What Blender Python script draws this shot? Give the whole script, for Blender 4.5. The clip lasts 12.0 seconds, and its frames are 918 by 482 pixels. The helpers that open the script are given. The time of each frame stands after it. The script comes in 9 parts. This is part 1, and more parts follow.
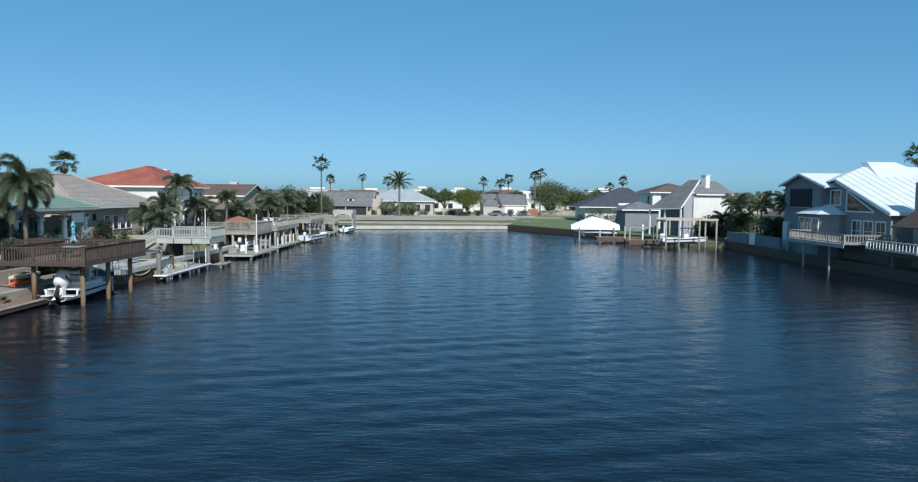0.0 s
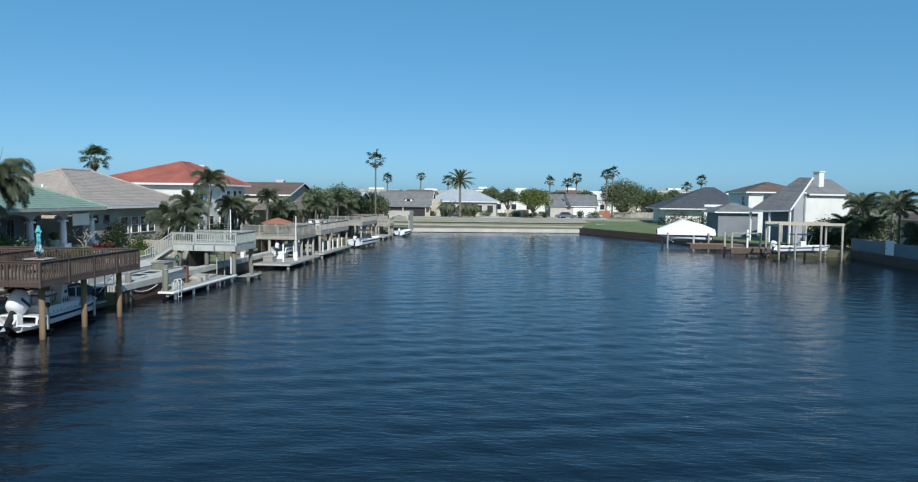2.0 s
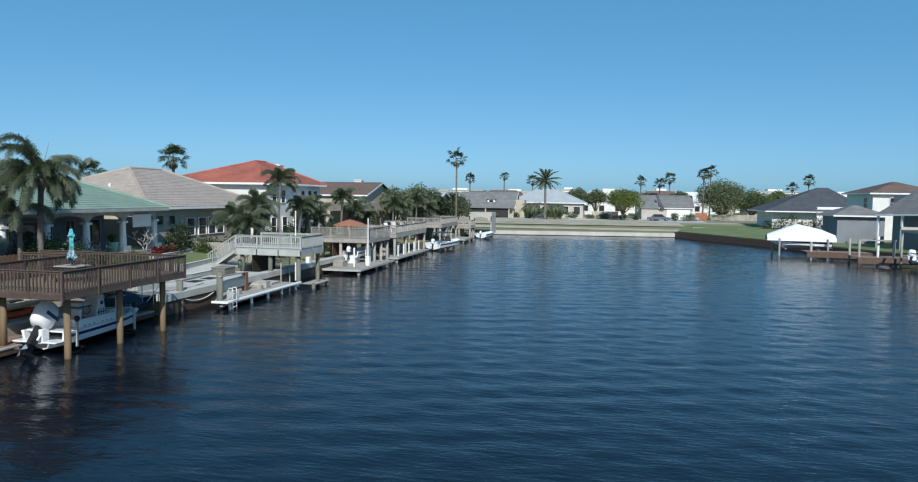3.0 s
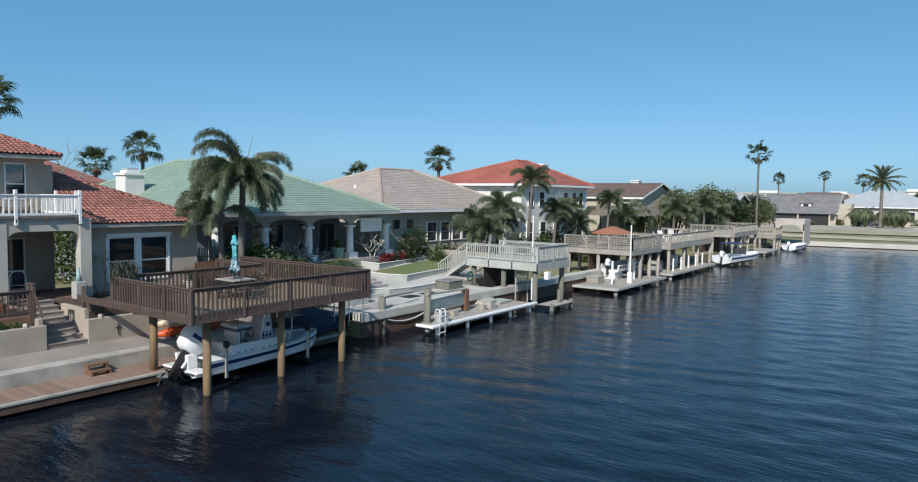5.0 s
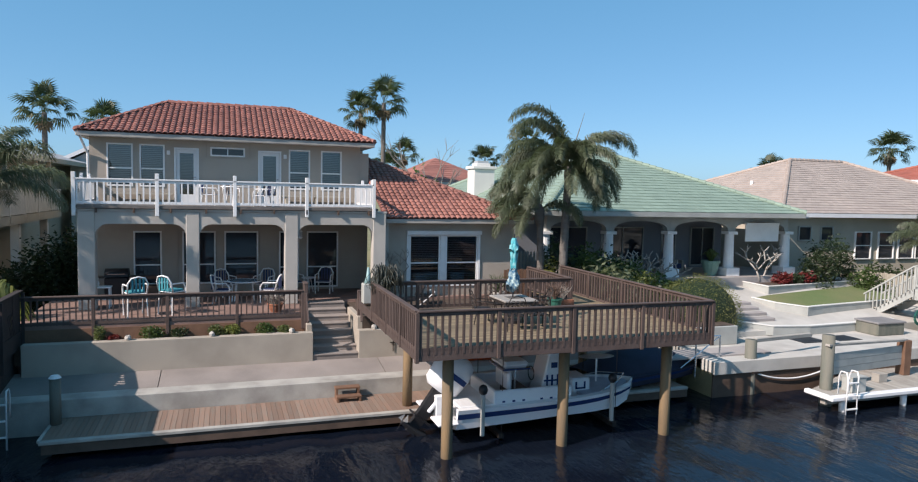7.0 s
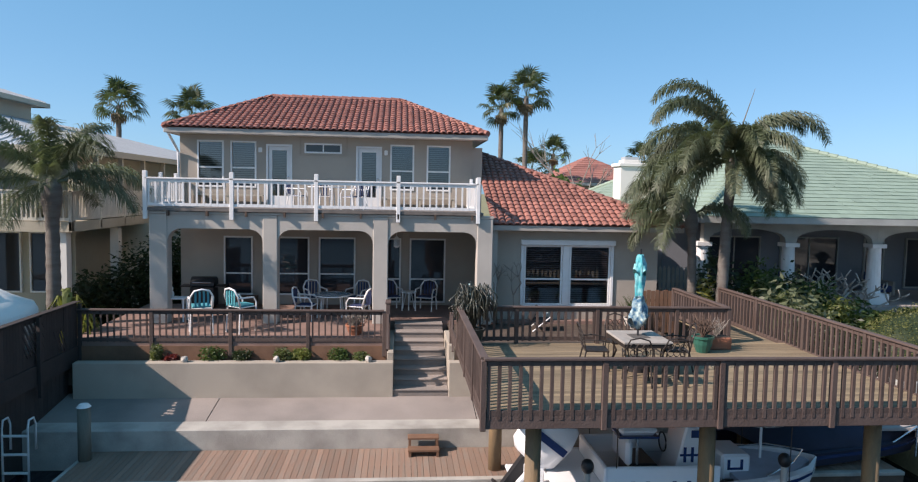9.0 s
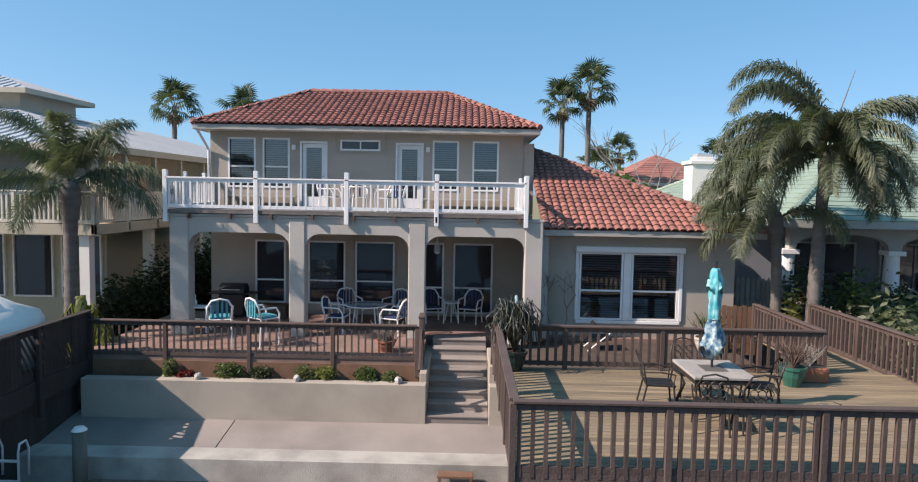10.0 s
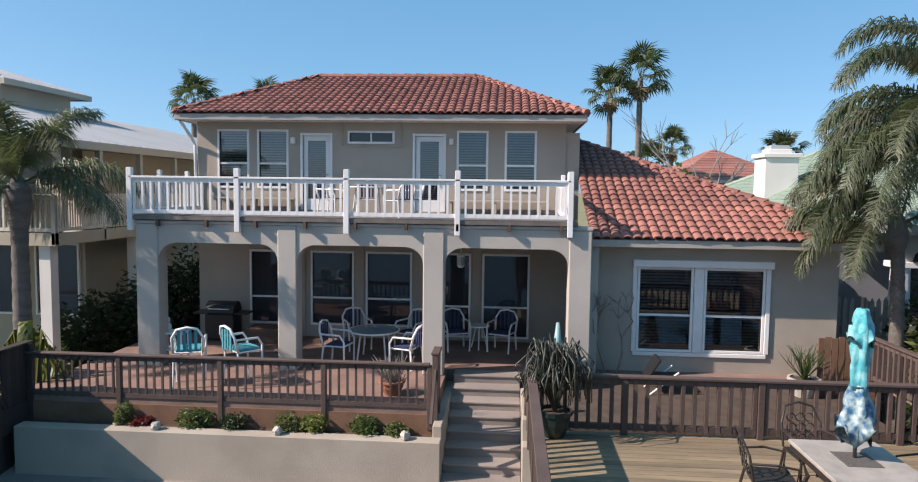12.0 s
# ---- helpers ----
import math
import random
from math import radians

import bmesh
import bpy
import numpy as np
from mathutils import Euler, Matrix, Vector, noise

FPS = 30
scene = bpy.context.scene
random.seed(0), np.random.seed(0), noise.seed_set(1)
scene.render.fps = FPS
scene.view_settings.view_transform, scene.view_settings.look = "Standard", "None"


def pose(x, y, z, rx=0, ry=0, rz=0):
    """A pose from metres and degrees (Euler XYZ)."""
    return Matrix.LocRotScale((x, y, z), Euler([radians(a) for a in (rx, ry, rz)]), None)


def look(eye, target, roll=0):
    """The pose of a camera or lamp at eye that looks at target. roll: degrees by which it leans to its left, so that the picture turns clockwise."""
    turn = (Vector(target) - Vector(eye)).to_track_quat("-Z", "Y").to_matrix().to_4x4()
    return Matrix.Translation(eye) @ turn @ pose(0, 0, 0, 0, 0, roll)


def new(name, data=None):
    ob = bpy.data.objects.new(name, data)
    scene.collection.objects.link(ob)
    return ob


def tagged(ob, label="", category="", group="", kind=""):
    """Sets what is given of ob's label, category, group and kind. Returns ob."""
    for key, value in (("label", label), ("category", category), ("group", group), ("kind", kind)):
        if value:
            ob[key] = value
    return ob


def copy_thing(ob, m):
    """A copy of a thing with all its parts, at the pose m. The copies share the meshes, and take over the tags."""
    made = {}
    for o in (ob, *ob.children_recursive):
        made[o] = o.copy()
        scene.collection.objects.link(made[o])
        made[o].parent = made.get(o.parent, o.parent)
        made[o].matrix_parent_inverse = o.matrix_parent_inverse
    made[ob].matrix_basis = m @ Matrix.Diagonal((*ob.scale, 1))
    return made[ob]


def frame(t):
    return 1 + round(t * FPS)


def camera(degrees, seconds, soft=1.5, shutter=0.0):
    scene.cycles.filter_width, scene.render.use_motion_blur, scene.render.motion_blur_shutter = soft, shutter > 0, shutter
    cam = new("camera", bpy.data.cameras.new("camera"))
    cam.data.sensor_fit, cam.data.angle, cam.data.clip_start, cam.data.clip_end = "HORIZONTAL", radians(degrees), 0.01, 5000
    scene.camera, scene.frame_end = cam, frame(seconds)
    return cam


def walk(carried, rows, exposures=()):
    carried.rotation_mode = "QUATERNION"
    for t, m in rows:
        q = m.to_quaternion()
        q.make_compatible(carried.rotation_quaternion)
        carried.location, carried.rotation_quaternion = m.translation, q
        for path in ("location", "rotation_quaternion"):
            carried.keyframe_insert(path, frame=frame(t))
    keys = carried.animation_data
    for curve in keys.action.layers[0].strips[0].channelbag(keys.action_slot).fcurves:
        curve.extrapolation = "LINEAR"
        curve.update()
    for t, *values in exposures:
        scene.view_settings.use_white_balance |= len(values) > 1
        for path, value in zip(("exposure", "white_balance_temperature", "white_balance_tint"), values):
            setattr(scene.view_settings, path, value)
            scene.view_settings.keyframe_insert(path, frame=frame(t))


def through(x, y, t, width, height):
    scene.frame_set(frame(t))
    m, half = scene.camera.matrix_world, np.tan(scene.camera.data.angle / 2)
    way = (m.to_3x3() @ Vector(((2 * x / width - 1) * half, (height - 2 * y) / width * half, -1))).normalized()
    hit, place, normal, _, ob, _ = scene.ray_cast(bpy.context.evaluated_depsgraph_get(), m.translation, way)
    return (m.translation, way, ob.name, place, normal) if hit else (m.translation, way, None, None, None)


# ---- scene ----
cam = camera(67.9, 12.0, soft=1.15)
# seconds, eye x y z, yaw, pitch, lean
PATH = [
    (0, 0.522, -0.492, 7.558, -0.10, -3.77, 0.57),
    (0.5, 0.146, 2.387, 7.541, 0.67, -3.78, 0.61),
    (1, -0.259, 5.713, 7.479, 1.73, -3.78, 0.66),
    (1.5, -0.577, 9.300, 7.396, 3.19, -3.76, 0.67),
    (2, -0.979, 12.962, 7.352, 4.86, -3.75, 0.68),
    (2.5, -1.391, 16.239, 7.359, 8.02, -3.77, 0.77),
    (4.5, -2.376, 27.972, 7.323, 28.55, -3.81, 0.79),
    (5, -2.982, 30.589, 7.244, 36.31, -3.82, 0.78),
    (5.5, -3.990, 33.139, 7.107, 44.11, -3.80, 0.84),
    (6, -5.264, 35.612, 6.997, 53.12, -3.89, 0.94),
    (6.5, -6.672, 37.656, 6.871, 61.73, -3.97, 1.09),
    (7, -8.142, 39.271, 6.819, 71.02, -4.06, 1.23),
    (7.5, -9.244, 40.213, 6.803, 76.91, -4.12, 1.31),
    (9.5, -13.495, 42.620, 6.770, 87.49, -4.09, 1.07),
    (10, -14.640, 42.940, 6.765, 90.62, -4.11, 1.06),
    (10.5, -15.719, 43.140, 6.763, 93.31, -4.13, 1.05),
    (11, -16.740, 43.250, 6.768, 94.36, -4.17, 0.93),
    (11.5, -17.654, 43.270, 6.780, 94.36, -4.20, 0.82),
    (12, -18.450, 43.250, 6.815, 94.21, -4.28, 0.73),
]
walk(cam, [(t, pose(x, y, z, 0, 0, yaw) @ pose(0, 0, 0, 90 + pitch) @ pose(0, 0, 0, 0, 0, lean)) for t, x, y, z, yaw, pitch, lean in PATH], exposures=[(0, -0.13, 6200, 6), (2.5, -0.13, 6200, 6), (5, -0.03, 6600, 11), (6.5, 0.22, 6950, 16), (7.5, 0.3, 7100, 20), (9.5, 0.44, 7350, 22), (12, 0.46, 7400, 22)])

# ---- daylight ----
SUN_DIR = Vector((0.41, -1.25, 1.0)).normalized()      # towards the sun
world = bpy.data.worlds.new("daylight")
scene.world = world
world.use_nodes = True
wt = world.node_tree
sky = wt.nodes.new("ShaderNodeTexSky")
sky.sky_type = "NISHITA"
sky.sun_disc = False
sky.sun_elevation = math.asin(SUN_DIR.z)
sky.sun_rotation = math.atan2(SUN_DIR.x, SUN_DIR.y)
sky.air_density, sky.dust_density, sky.ozone_density = 0.6, 0.9, 3.0
wt.nodes["Background"].inputs["Strength"].default_value = 0.15
tint = wt.nodes.new("ShaderNodeMix")
tint.data_type, tint.blend_type = "RGBA", "MULTIPLY"
tint.inputs["Factor"].default_value = 1.0
tint.inputs["B"].default_value = (0.50, 0.52, 0.50, 1)
wt.links.new(sky.outputs[0], tint.inputs["A"])
haze = wt.nodes.new("ShaderNodeMix")
haze.data_type, haze.blend_type = "RGBA", "ADD"
haze.inputs["Factor"].default_value = 1.0
haze.inputs["B"].default_value = (0.18, 1.24, 2.22, 1)
wt.links.new(tint.outputs["Result"], haze.inputs["A"])
wt.links.new(haze.outputs["Result"], wt.nodes["Background"].inputs["Color"])
sun = new("sun", bpy.data.lights.new("sun", "SUN"))
sun.data.energy, sun.data.angle, sun.data.color = 5.0, radians(0.5), (1.0, 0.955, 0.905)
sun.matrix_world = look((0, 0, 60), Vector((0, 0, 60)) - SUN_DIR)

# ---- mesh helpers ----
class Mesh:
    """Collects simple solids, to become one mesh."""

    def __init__(self):
        self.v, self.f = [], []

    def add(self, verts, faces):
        n = len(self.v)
        self.v += [tuple(p) for p in verts]
        self.f += [tuple(i + n for i in q) for q in faces]
        return self

    def box(self, x0, x1, y0, y1, z0, z1, m=None):
        p = [Vector((x, y, z)) for z in (z0, z1) for y in (y0, y1) for x in (x0, x1)]
        if m:
            p = [m @ q for q in p]
        return self.add(p, [(0, 2, 3, 1), (4, 5, 7, 6), (0, 1, 5, 4), (2, 6, 7, 3), (0, 4, 6, 2), (1, 3, 7, 5)])

    def beam(self, a, b, w, h, up=(0, 0, 1)):
        """A bar of section w x h from a to b."""
        a, b = Vector(a), Vector(b)
        d = (b - a).normalized()
        s = d.cross(Vector(up))
        s = s.normalized() if s.length > 1e-4 else Vector((1, 0, 0))
        t = s.cross(d)
        p = [c + s * (i * w / 2) + t * (j * h / 2) for c in (a, b) for i, j in ((-1, -1), (1, -1), (1, 1), (-1, 1))]
        return self.add(p, [(3, 2, 1, 0), (4, 5, 6, 7), (0, 1, 5, 4), (1, 2, 6, 5), (2, 3, 7, 6), (3, 0, 4, 7)])

    def tube(self, pts, radii, n=8, caps=True):
        """A round bar along pts; radii: one number, or one for each point."""
        pts = [Vector(p) for p in pts]
        if not hasattr(radii, "__len__"):
            radii = [radii] * len(pts)
        base, k = len(self.v), len(pts)
        for i, p in enumerate(pts):
            d = (pts[min(i + 1, k - 1)] - pts[max(i - 1, 0)]).normalized()
            s = d.cross(Vector((0, 0, 1)))
            s = s.normalized() if s.length > 1e-3 else Vector((1, 0, 0))
            t = d.cross(s)
            for j in range(n):
                a = 2 * math.pi * j / n
                self.v.append(tuple(p + (s * math.cos(a) + t * math.sin(a)) * radii[i]))
        for i in range(k - 1):
            for j in range(n):
                a, b = base + i * n + j, base + i * n + (j + 1) % n
                self.f.append((a, a + n, b + n, b))
        if caps:
            self.f.append(tuple(base + j for j in range(n)))
            self.f.append(tuple(base + (k - 1) * n + j for j in reversed(range(n))))
        return self

    def prism(self, outline, d):
        """An outline of 3D points, thickened by the vector d."""
        p = [Vector(q) for q in outline]
        n, d = len(p), Vector(d)
        return self.add(p + [q + d for q in p], [tuple(reversed(range(n))), tuple(range(n, 2 * n))] + [(i, (i + 1) % n, (i + 1) % n + n, i + n) for i in range(n)])

    def loft(self, rings, closed=True, caps=True):
        """Skins rings of equally many points."""
        n, base = len(rings[0]), len(self.v)
        for r in rings:
            self.v += [tuple(p) for p in r]
        for i in range(len(rings) - 1):
            for j in range(n if closed else n - 1):
                a, b = base + i * n + j, base + i * n + (j + 1) % n
                self.f.append((a, b, b + n, a + n))
        if caps and closed:
            self.f.append(tuple(base + j for j in reversed(range(n))))
            self.f.append(tuple(base + (len(rings) - 1) * n + j for j in range(n)))
        return self

    def ball(self, c, rx, ry, rz, n=10, k=6, jag=0.0):
        c = Vector(c)
        rings = []
        for i in range(k + 1):
            a = math.pi * (0.02 + 0.96 * i / k)
            rings.append([c + Vector((rx * math.sin(a) * math.cos(2 * math.pi * j / n), ry * math.sin(a) * math.sin(2 * math.pi * j / n), -rz * math.cos(a))) * (1 + jag * (random.random() - 0.5)) for j in range(n)])
        return self.loft(rings)

    def data(self, name, material, smooth=False, bevel=0.0):
        me = bpy.data.meshes.new(name)
        me.from_pydata(self.v, [], self.f)
        if bevel:
            bm = bmesh.new()
            bm.from_mesh(me)
            bmesh.ops.recalc_face_normals(bm, faces=bm.faces)
            sharp = [e for e in bm.edges if len(e.link_faces) == 2 and e.calc_face_angle(0) > 0.6]
            bmesh.ops.bevel(bm, geom=sharp, offset=bevel, segments=1, affect="EDGES")
            bm.to_mesh(me)
            bm.free()
        else:
            bm = bmesh.new()
            bm.from_mesh(me)
            bmesh.ops.recalc_face_normals(bm, faces=bm.faces)
            bm.to_mesh(me)
            bm.free()
        if smooth:
            me.polygons.foreach_set("use_smooth", [True] * len(me.polygons))
        me.materials.append(material)
        return me


def raw(mesh, name, material, smooth=False):
    """The same with faces as they are, for leaves and other single sheets."""
    me = bpy.data.meshes.new(name)
    me.from_pydata(mesh.v, [], mesh.f)
    if smooth:
        me.polygons.foreach_set("use_smooth", [True] * len(me.polygons))
    me.materials.append(material)
    return me


def part(name, mesh, material, parent, label="", smooth=False, bevel=0.0, m=None):
    """One mesh object under a thing or under a part; mesh: a Mesh, or mesh data to share."""
    ob = new(name, mesh.data(name, material, smooth, bevel) if isinstance(mesh, Mesh) else mesh)
    ob.parent = parent
    if m:
        ob.matrix_basis = m
    if label:
        ob["label"] = label
    return ob


def thing(name, at, label, category, group="", kind="", turn=0):
    ob = new(name)
    ob.empty_display_size = 0.2
    ob.matrix_basis = pose(*at, 0, 0, turn)
    return tagged(ob, label, category, group, kind)


def solid(name, mesh, material, label, category, kind="structure", smooth=False, bevel=0.0, group=""):
    return tagged(new(name, mesh.data(name, material, smooth, bevel)), label, category, group, kind)


# ---- materials ----
def mat(name, colour, rough=0.7, metal=0.0, vary=0.12, scale=3.0, fine=40.0, bump=0.1, each=0.0, spec=0.5, stretch=(1, 1, 1), second=None, bump_dist=0.01, island=0.0):
    """A surface with stains and grain at two scales. each: how far it differs from piece to piece."""
    m = bpy.data.materials.new(name)
    m.use_nodes = True
    nt = m.node_tree
    b = nt.nodes["Principled BSDF"]
    b.inputs["Roughness"].default_value, b.inputs["Metallic"].default_value = rough, metal
    b.inputs["Specular IOR Level"].default_value = spec
    tc = nt.nodes.new("ShaderNodeTexCoord")
    mp = nt.nodes.new("ShaderNodeMapping")
    mp.inputs["Scale"].default_value = stretch
    nt.links.new(tc.outputs["Object"], mp.inputs[0])
    geo = nt.nodes.new("ShaderNodeNewGeometry")
    info = nt.nodes.new("ShaderNodeObjectInfo")
    jig = nt.nodes.new("ShaderNodeVectorMath")
    jig.operation = "MULTIPLY_ADD"
    jig.inputs[1].default_value = (37.0, 17.0, 29.0)
    nt.links.new(info.outputs["Random"], jig.inputs[0])
    nt.links.new(mp.outputs[0], jig.inputs[2])
    n1, n2 = nt.nodes.new("ShaderNodeTexNoise"), nt.nodes.new("ShaderNodeTexNoise")
    n1.inputs["Scale"].default_value, n2.inputs["Scale"].default_value = scale, fine
    n1.inputs["Detail"].default_value, n2.inputs["Detail"].default_value = 5, 4
    for n in (n1, n2):
        nt.links.new(jig.outputs[0], n.inputs["Vector"])
    mix = nt.nodes.new("ShaderNodeMix")
    mix.data_type = "RGBA"
    c2 = second or tuple(c * 0.55 for c in colour)
    mix.inputs["A"].default_value, mix.inputs["B"].default_value = (*colour, 1), (*c2, 1)
    ramp = nt.nodes.new("ShaderNodeMapRange")
    ramp.inputs["From Min"].default_value, ramp.inputs["From Max"].default_value = 0.38, 0.75
    ramp.inputs["To Max"].default_value = min(1.0, vary * 4)
    nt.links.new(n1.outputs[0], ramp.inputs[0])
    nt.links.new(ramp.outputs[0], mix.inputs["Factor"])
    hsv = nt.nodes.new("ShaderNodeHueSaturation")
    val = nt.nodes.new("ShaderNodeMath")
    val.operation = "MULTIPLY_ADD"
    val.inputs[1].default_value, val.inputs[2].default_value = vary, 1 - vary / 2
    nt.links.new(n2.outputs[0], val.inputs[0])
    last = val
    for amount, source in ((each, info.outputs["Random"]), (island, geo.outputs["Random Per Island"])):
        if amount:
            ad = nt.nodes.new("ShaderNodeMath")
            ad.operation = "MULTIPLY_ADD"
            ad.inputs[1].default_value = amount
            sh = nt.nodes.new("ShaderNodeMath")
            sh.operation = "SUBTRACT"
            sh.inputs[1].default_value = amount / 2
            nt.links.new(source, ad.inputs[0])
            nt.links.new(last.outputs[0], sh.inputs[0])
            nt.links.new(sh.outputs[0], ad.inputs[2])
            last = ad
    nt.links.new(last.outputs[0], hsv.inputs["Value"])
    nt.links.new(mix.outputs["Result"], hsv.inputs["Color"])
    nt.links.new(hsv.outputs[0], b.inputs["Base Color"])
    if bump:
        bp = nt.nodes.new("ShaderNodeBump")
        bp.inputs["Strength"].default_value, bp.inputs["Distance"].default_value = min(1.0, bump * 3), bump_dist
        nt.links.new(n2.outputs[0], bp.inputs["Height"])
        nt.links.new(bp.outputs[0], b.inputs["Normal"])
    return m


def leaf_mat(name, colour, second, through=0.35, each=0.25):
    m = mat(name, colour, 0.45, vary=0.25, scale=0.8, fine=9, bump=0, second=second, island=0.5, each=each, spec=0.35)
    nt = m.node_tree
    out, b = nt.nodes["Material Output"], nt.nodes["Principled BSDF"]
    tr = nt.nodes.new("ShaderNodeBsdfTranslucent")
    tr.inputs["Color"].default_value = (colour[0] * 1.5, colour[1] * 1.6, colour[2], 1)
    mx = nt.nodes.new("ShaderNodeMixShader")
    mx.inputs[0].default_value = through
    nt.links.new(b.outputs[0], mx.inputs[1])
    nt.links.new(tr.outputs[0], mx.inputs[2])
    nt.links.new(mx.outputs[0], out.inputs["Surface"])
    return m


STUCCO = mat("stucco", (0.42, 0.368, 0.31), 0.9, vary=0.1, scale=0.7, fine=60, bump=0.25)
STUCCO_LIGHT = mat("stucco_light", (0.47, 0.44, 0.395), 0.9, vary=0.1, scale=0.8, fine=60, bump=0.2)
WALL_STUCCO = mat("garden_stucco", (0.40, 0.35, 0.29), 0.92, vary=0.14, scale=0.9, fine=45, bump=0.25)
WHITE = mat("white_paint", (0.80, 0.80, 0.79), 0.45, vary=0.06, scale=2, fine=30, bump=0.04)
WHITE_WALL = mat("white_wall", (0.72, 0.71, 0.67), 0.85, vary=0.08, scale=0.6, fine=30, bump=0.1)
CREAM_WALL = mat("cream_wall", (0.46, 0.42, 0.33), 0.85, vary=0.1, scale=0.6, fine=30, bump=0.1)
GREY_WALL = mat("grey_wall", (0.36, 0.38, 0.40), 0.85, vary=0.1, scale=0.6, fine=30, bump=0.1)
TAN_WALL = mat("tan_wall", (0.47, 0.42, 0.34), 0.85, vary=0.1, scale=0.6, fine=30, bump=0.1)
TILE_RED = mat("terracotta", (0.31, 0.13, 0.10), 0.75, vary=0.22, scale=1.6, fine=14, bump=0.12, each=0.35, island=0.35, second=(0.235, 0.095, 0.075))
TILE_GREEN = mat("green_tile", (0.235, 0.315, 0.25), 0.7, vary=0.16, scale=0.5, fine=10, bump=0.08, island=0.14, second=(0.185, 0.25, 0.20))
TILE_TAN = mat("tan_tile", (0.40, 0.33, 0.285), 0.75, vary=0.14, scale=0.5, fine=10, bump=0.08, island=0.16, second=(0.31, 0.26, 0.225))
TILE_FAR_RED = mat("red_tile", (0.40, 0.125, 0.085), 0.75, vary=0.18, scale=0.5, fine=10, bump=0.1, island=0.2)
SHINGLE = mat("shingle", (0.20, 0.195, 0.195), 0.9, vary=0.16, scale=0.8, fine=20, bump=0.2, island=0.16)
SHINGLE_DARK = mat("shingle_dark", (0.075, 0.08, 0.095), 0.9, vary=0.16, scale=0.8, fine=20, bump=0.2, island=0.16)
SHINGLE_BROWN = mat("shingle_brown", (0.16, 0.11, 0.09), 0.9, vary=0.16, scale=0.8, fine=20, bump=0.2, island=0.16)
METAL_ROOF = mat("metal_roof", (0.52, 0.54, 0.55), 0.45, 0.3, vary=0.08, scale=0.5, fine=12, bump=0.05)
ROOF_WHITE = mat("white_roof", (0.74, 0.75, 0.76), 0.6, vary=0.08, scale=0.5, fine=12, bump=0.08)
CONCRETE = mat("concrete", (0.36, 0.33, 0.315), 0.92, vary=0.16, scale=0.9, fine=70, bump=0.3)
AGGREGATE = mat("exposed_aggregate", (0.29, 0.25, 0.225), 0.95, vary=0.35, scale=0.6, fine=55, bump=0.6, second=(0.19, 0.165, 0.15))
KERB = mat("kerb_concrete", (0.42, 0.40, 0.36), 0.92, vary=0.2, scale=1.3, fine=40, bump=0.3, second=(0.20, 0.185, 0.165))
SAND = mat("sand", (0.46, 0.39, 0.29), 0.95, vary=0.16, scale=0.4, fine=20, bump=0.3)
GRASS = mat("grass", (0.10, 0.155, 0.05), 0.95, vary=0.3, scale=0.35, fine=14, bump=0.6, second=(0.19, 0.18, 0.085), bump_dist=0.04)
DRY_GRASS = mat("dry_grass", (0.235, 0.215, 0.12), 0.95, vary=0.3, scale=0.3, fine=12, bump=0.5, second=(0.15, 0.16, 0.07), bump_dist=0.04)
SOIL = mat("soil", (0.085, 0.06, 0.045), 0.95, vary=0.3, scale=3, fine=30, bump=0.5)
DECK_WOOD = mat("deck_boards", (0.27, 0.205, 0.128), 0.82, vary=0.45, scale=0.9, fine=16, bump=0.3, each=0.38, stretch=(5, 0.6, 5), second=(0.135, 0.105, 0.07))
RAIL_WOOD = mat("rail_wood", (0.092, 0.064, 0.055), 0.75, vary=0.35, scale=2, fine=25, bump=0.25, each=0.4, second=(0.07, 0.045, 0.037))
DOCK_WOOD = mat("dock_boards", (0.255, 0.16, 0.115), 0.85, vary=0.25, scale=1.5, fine=22, bump=0.25, each=0.35, stretch=(0.8, 8, 8), second=(0.22, 0.175, 0.14))
GREY_WOOD = mat("weathered_wood", (0.36, 0.335, 0.295), 0.88, vary=0.2, scale=1.5, fine=22, bump=0.25, each=0.25, second=(0.23, 0.21, 0.185))
GREY_PAINT = mat("grey_paint", (0.40, 0.41, 0.385), 0.7, vary=0.12, scale=1.5, fine=22, bump=0.1, each=0.1)
PILE_WOOD = mat("treated_pile", (0.235, 0.155, 0.08), 0.85, vary=0.3, scale=1.4, fine=18, bump=0.3, stretch=(3, 3, 0.5), second=(0.13, 0.105, 0.075))
BROWN_FENCE = mat("brown_fence", (0.19, 0.10, 0.06), 0.8, vary=0.2, scale=2, fine=20, bump=0.2, each=0.25)
GLASS = mat("window_glass", (0.032, 0.035, 0.042), 0.04, vary=0.0, bump=0, spec=0.6)
# near-black colour that stands for unlit rooms and deep porches
INTERIOR_SHADE = mat("interior_shade", (0.03, 0.03, 0.032), 0.9, vary=0.1, bump=0)
GUTTER = mat("gutter_paint", (0.40, 0.375, 0.34), 0.5, vary=0.1, scale=2, fine=30, bump=0.04)
GREY_PILE = mat("weathered_pile", (0.17, 0.165, 0.135), 0.9, vary=0.3, scale=1.4, fine=18, bump=0.3, stretch=(3, 3, 0.5), second=(0.10, 0.115, 0.095))
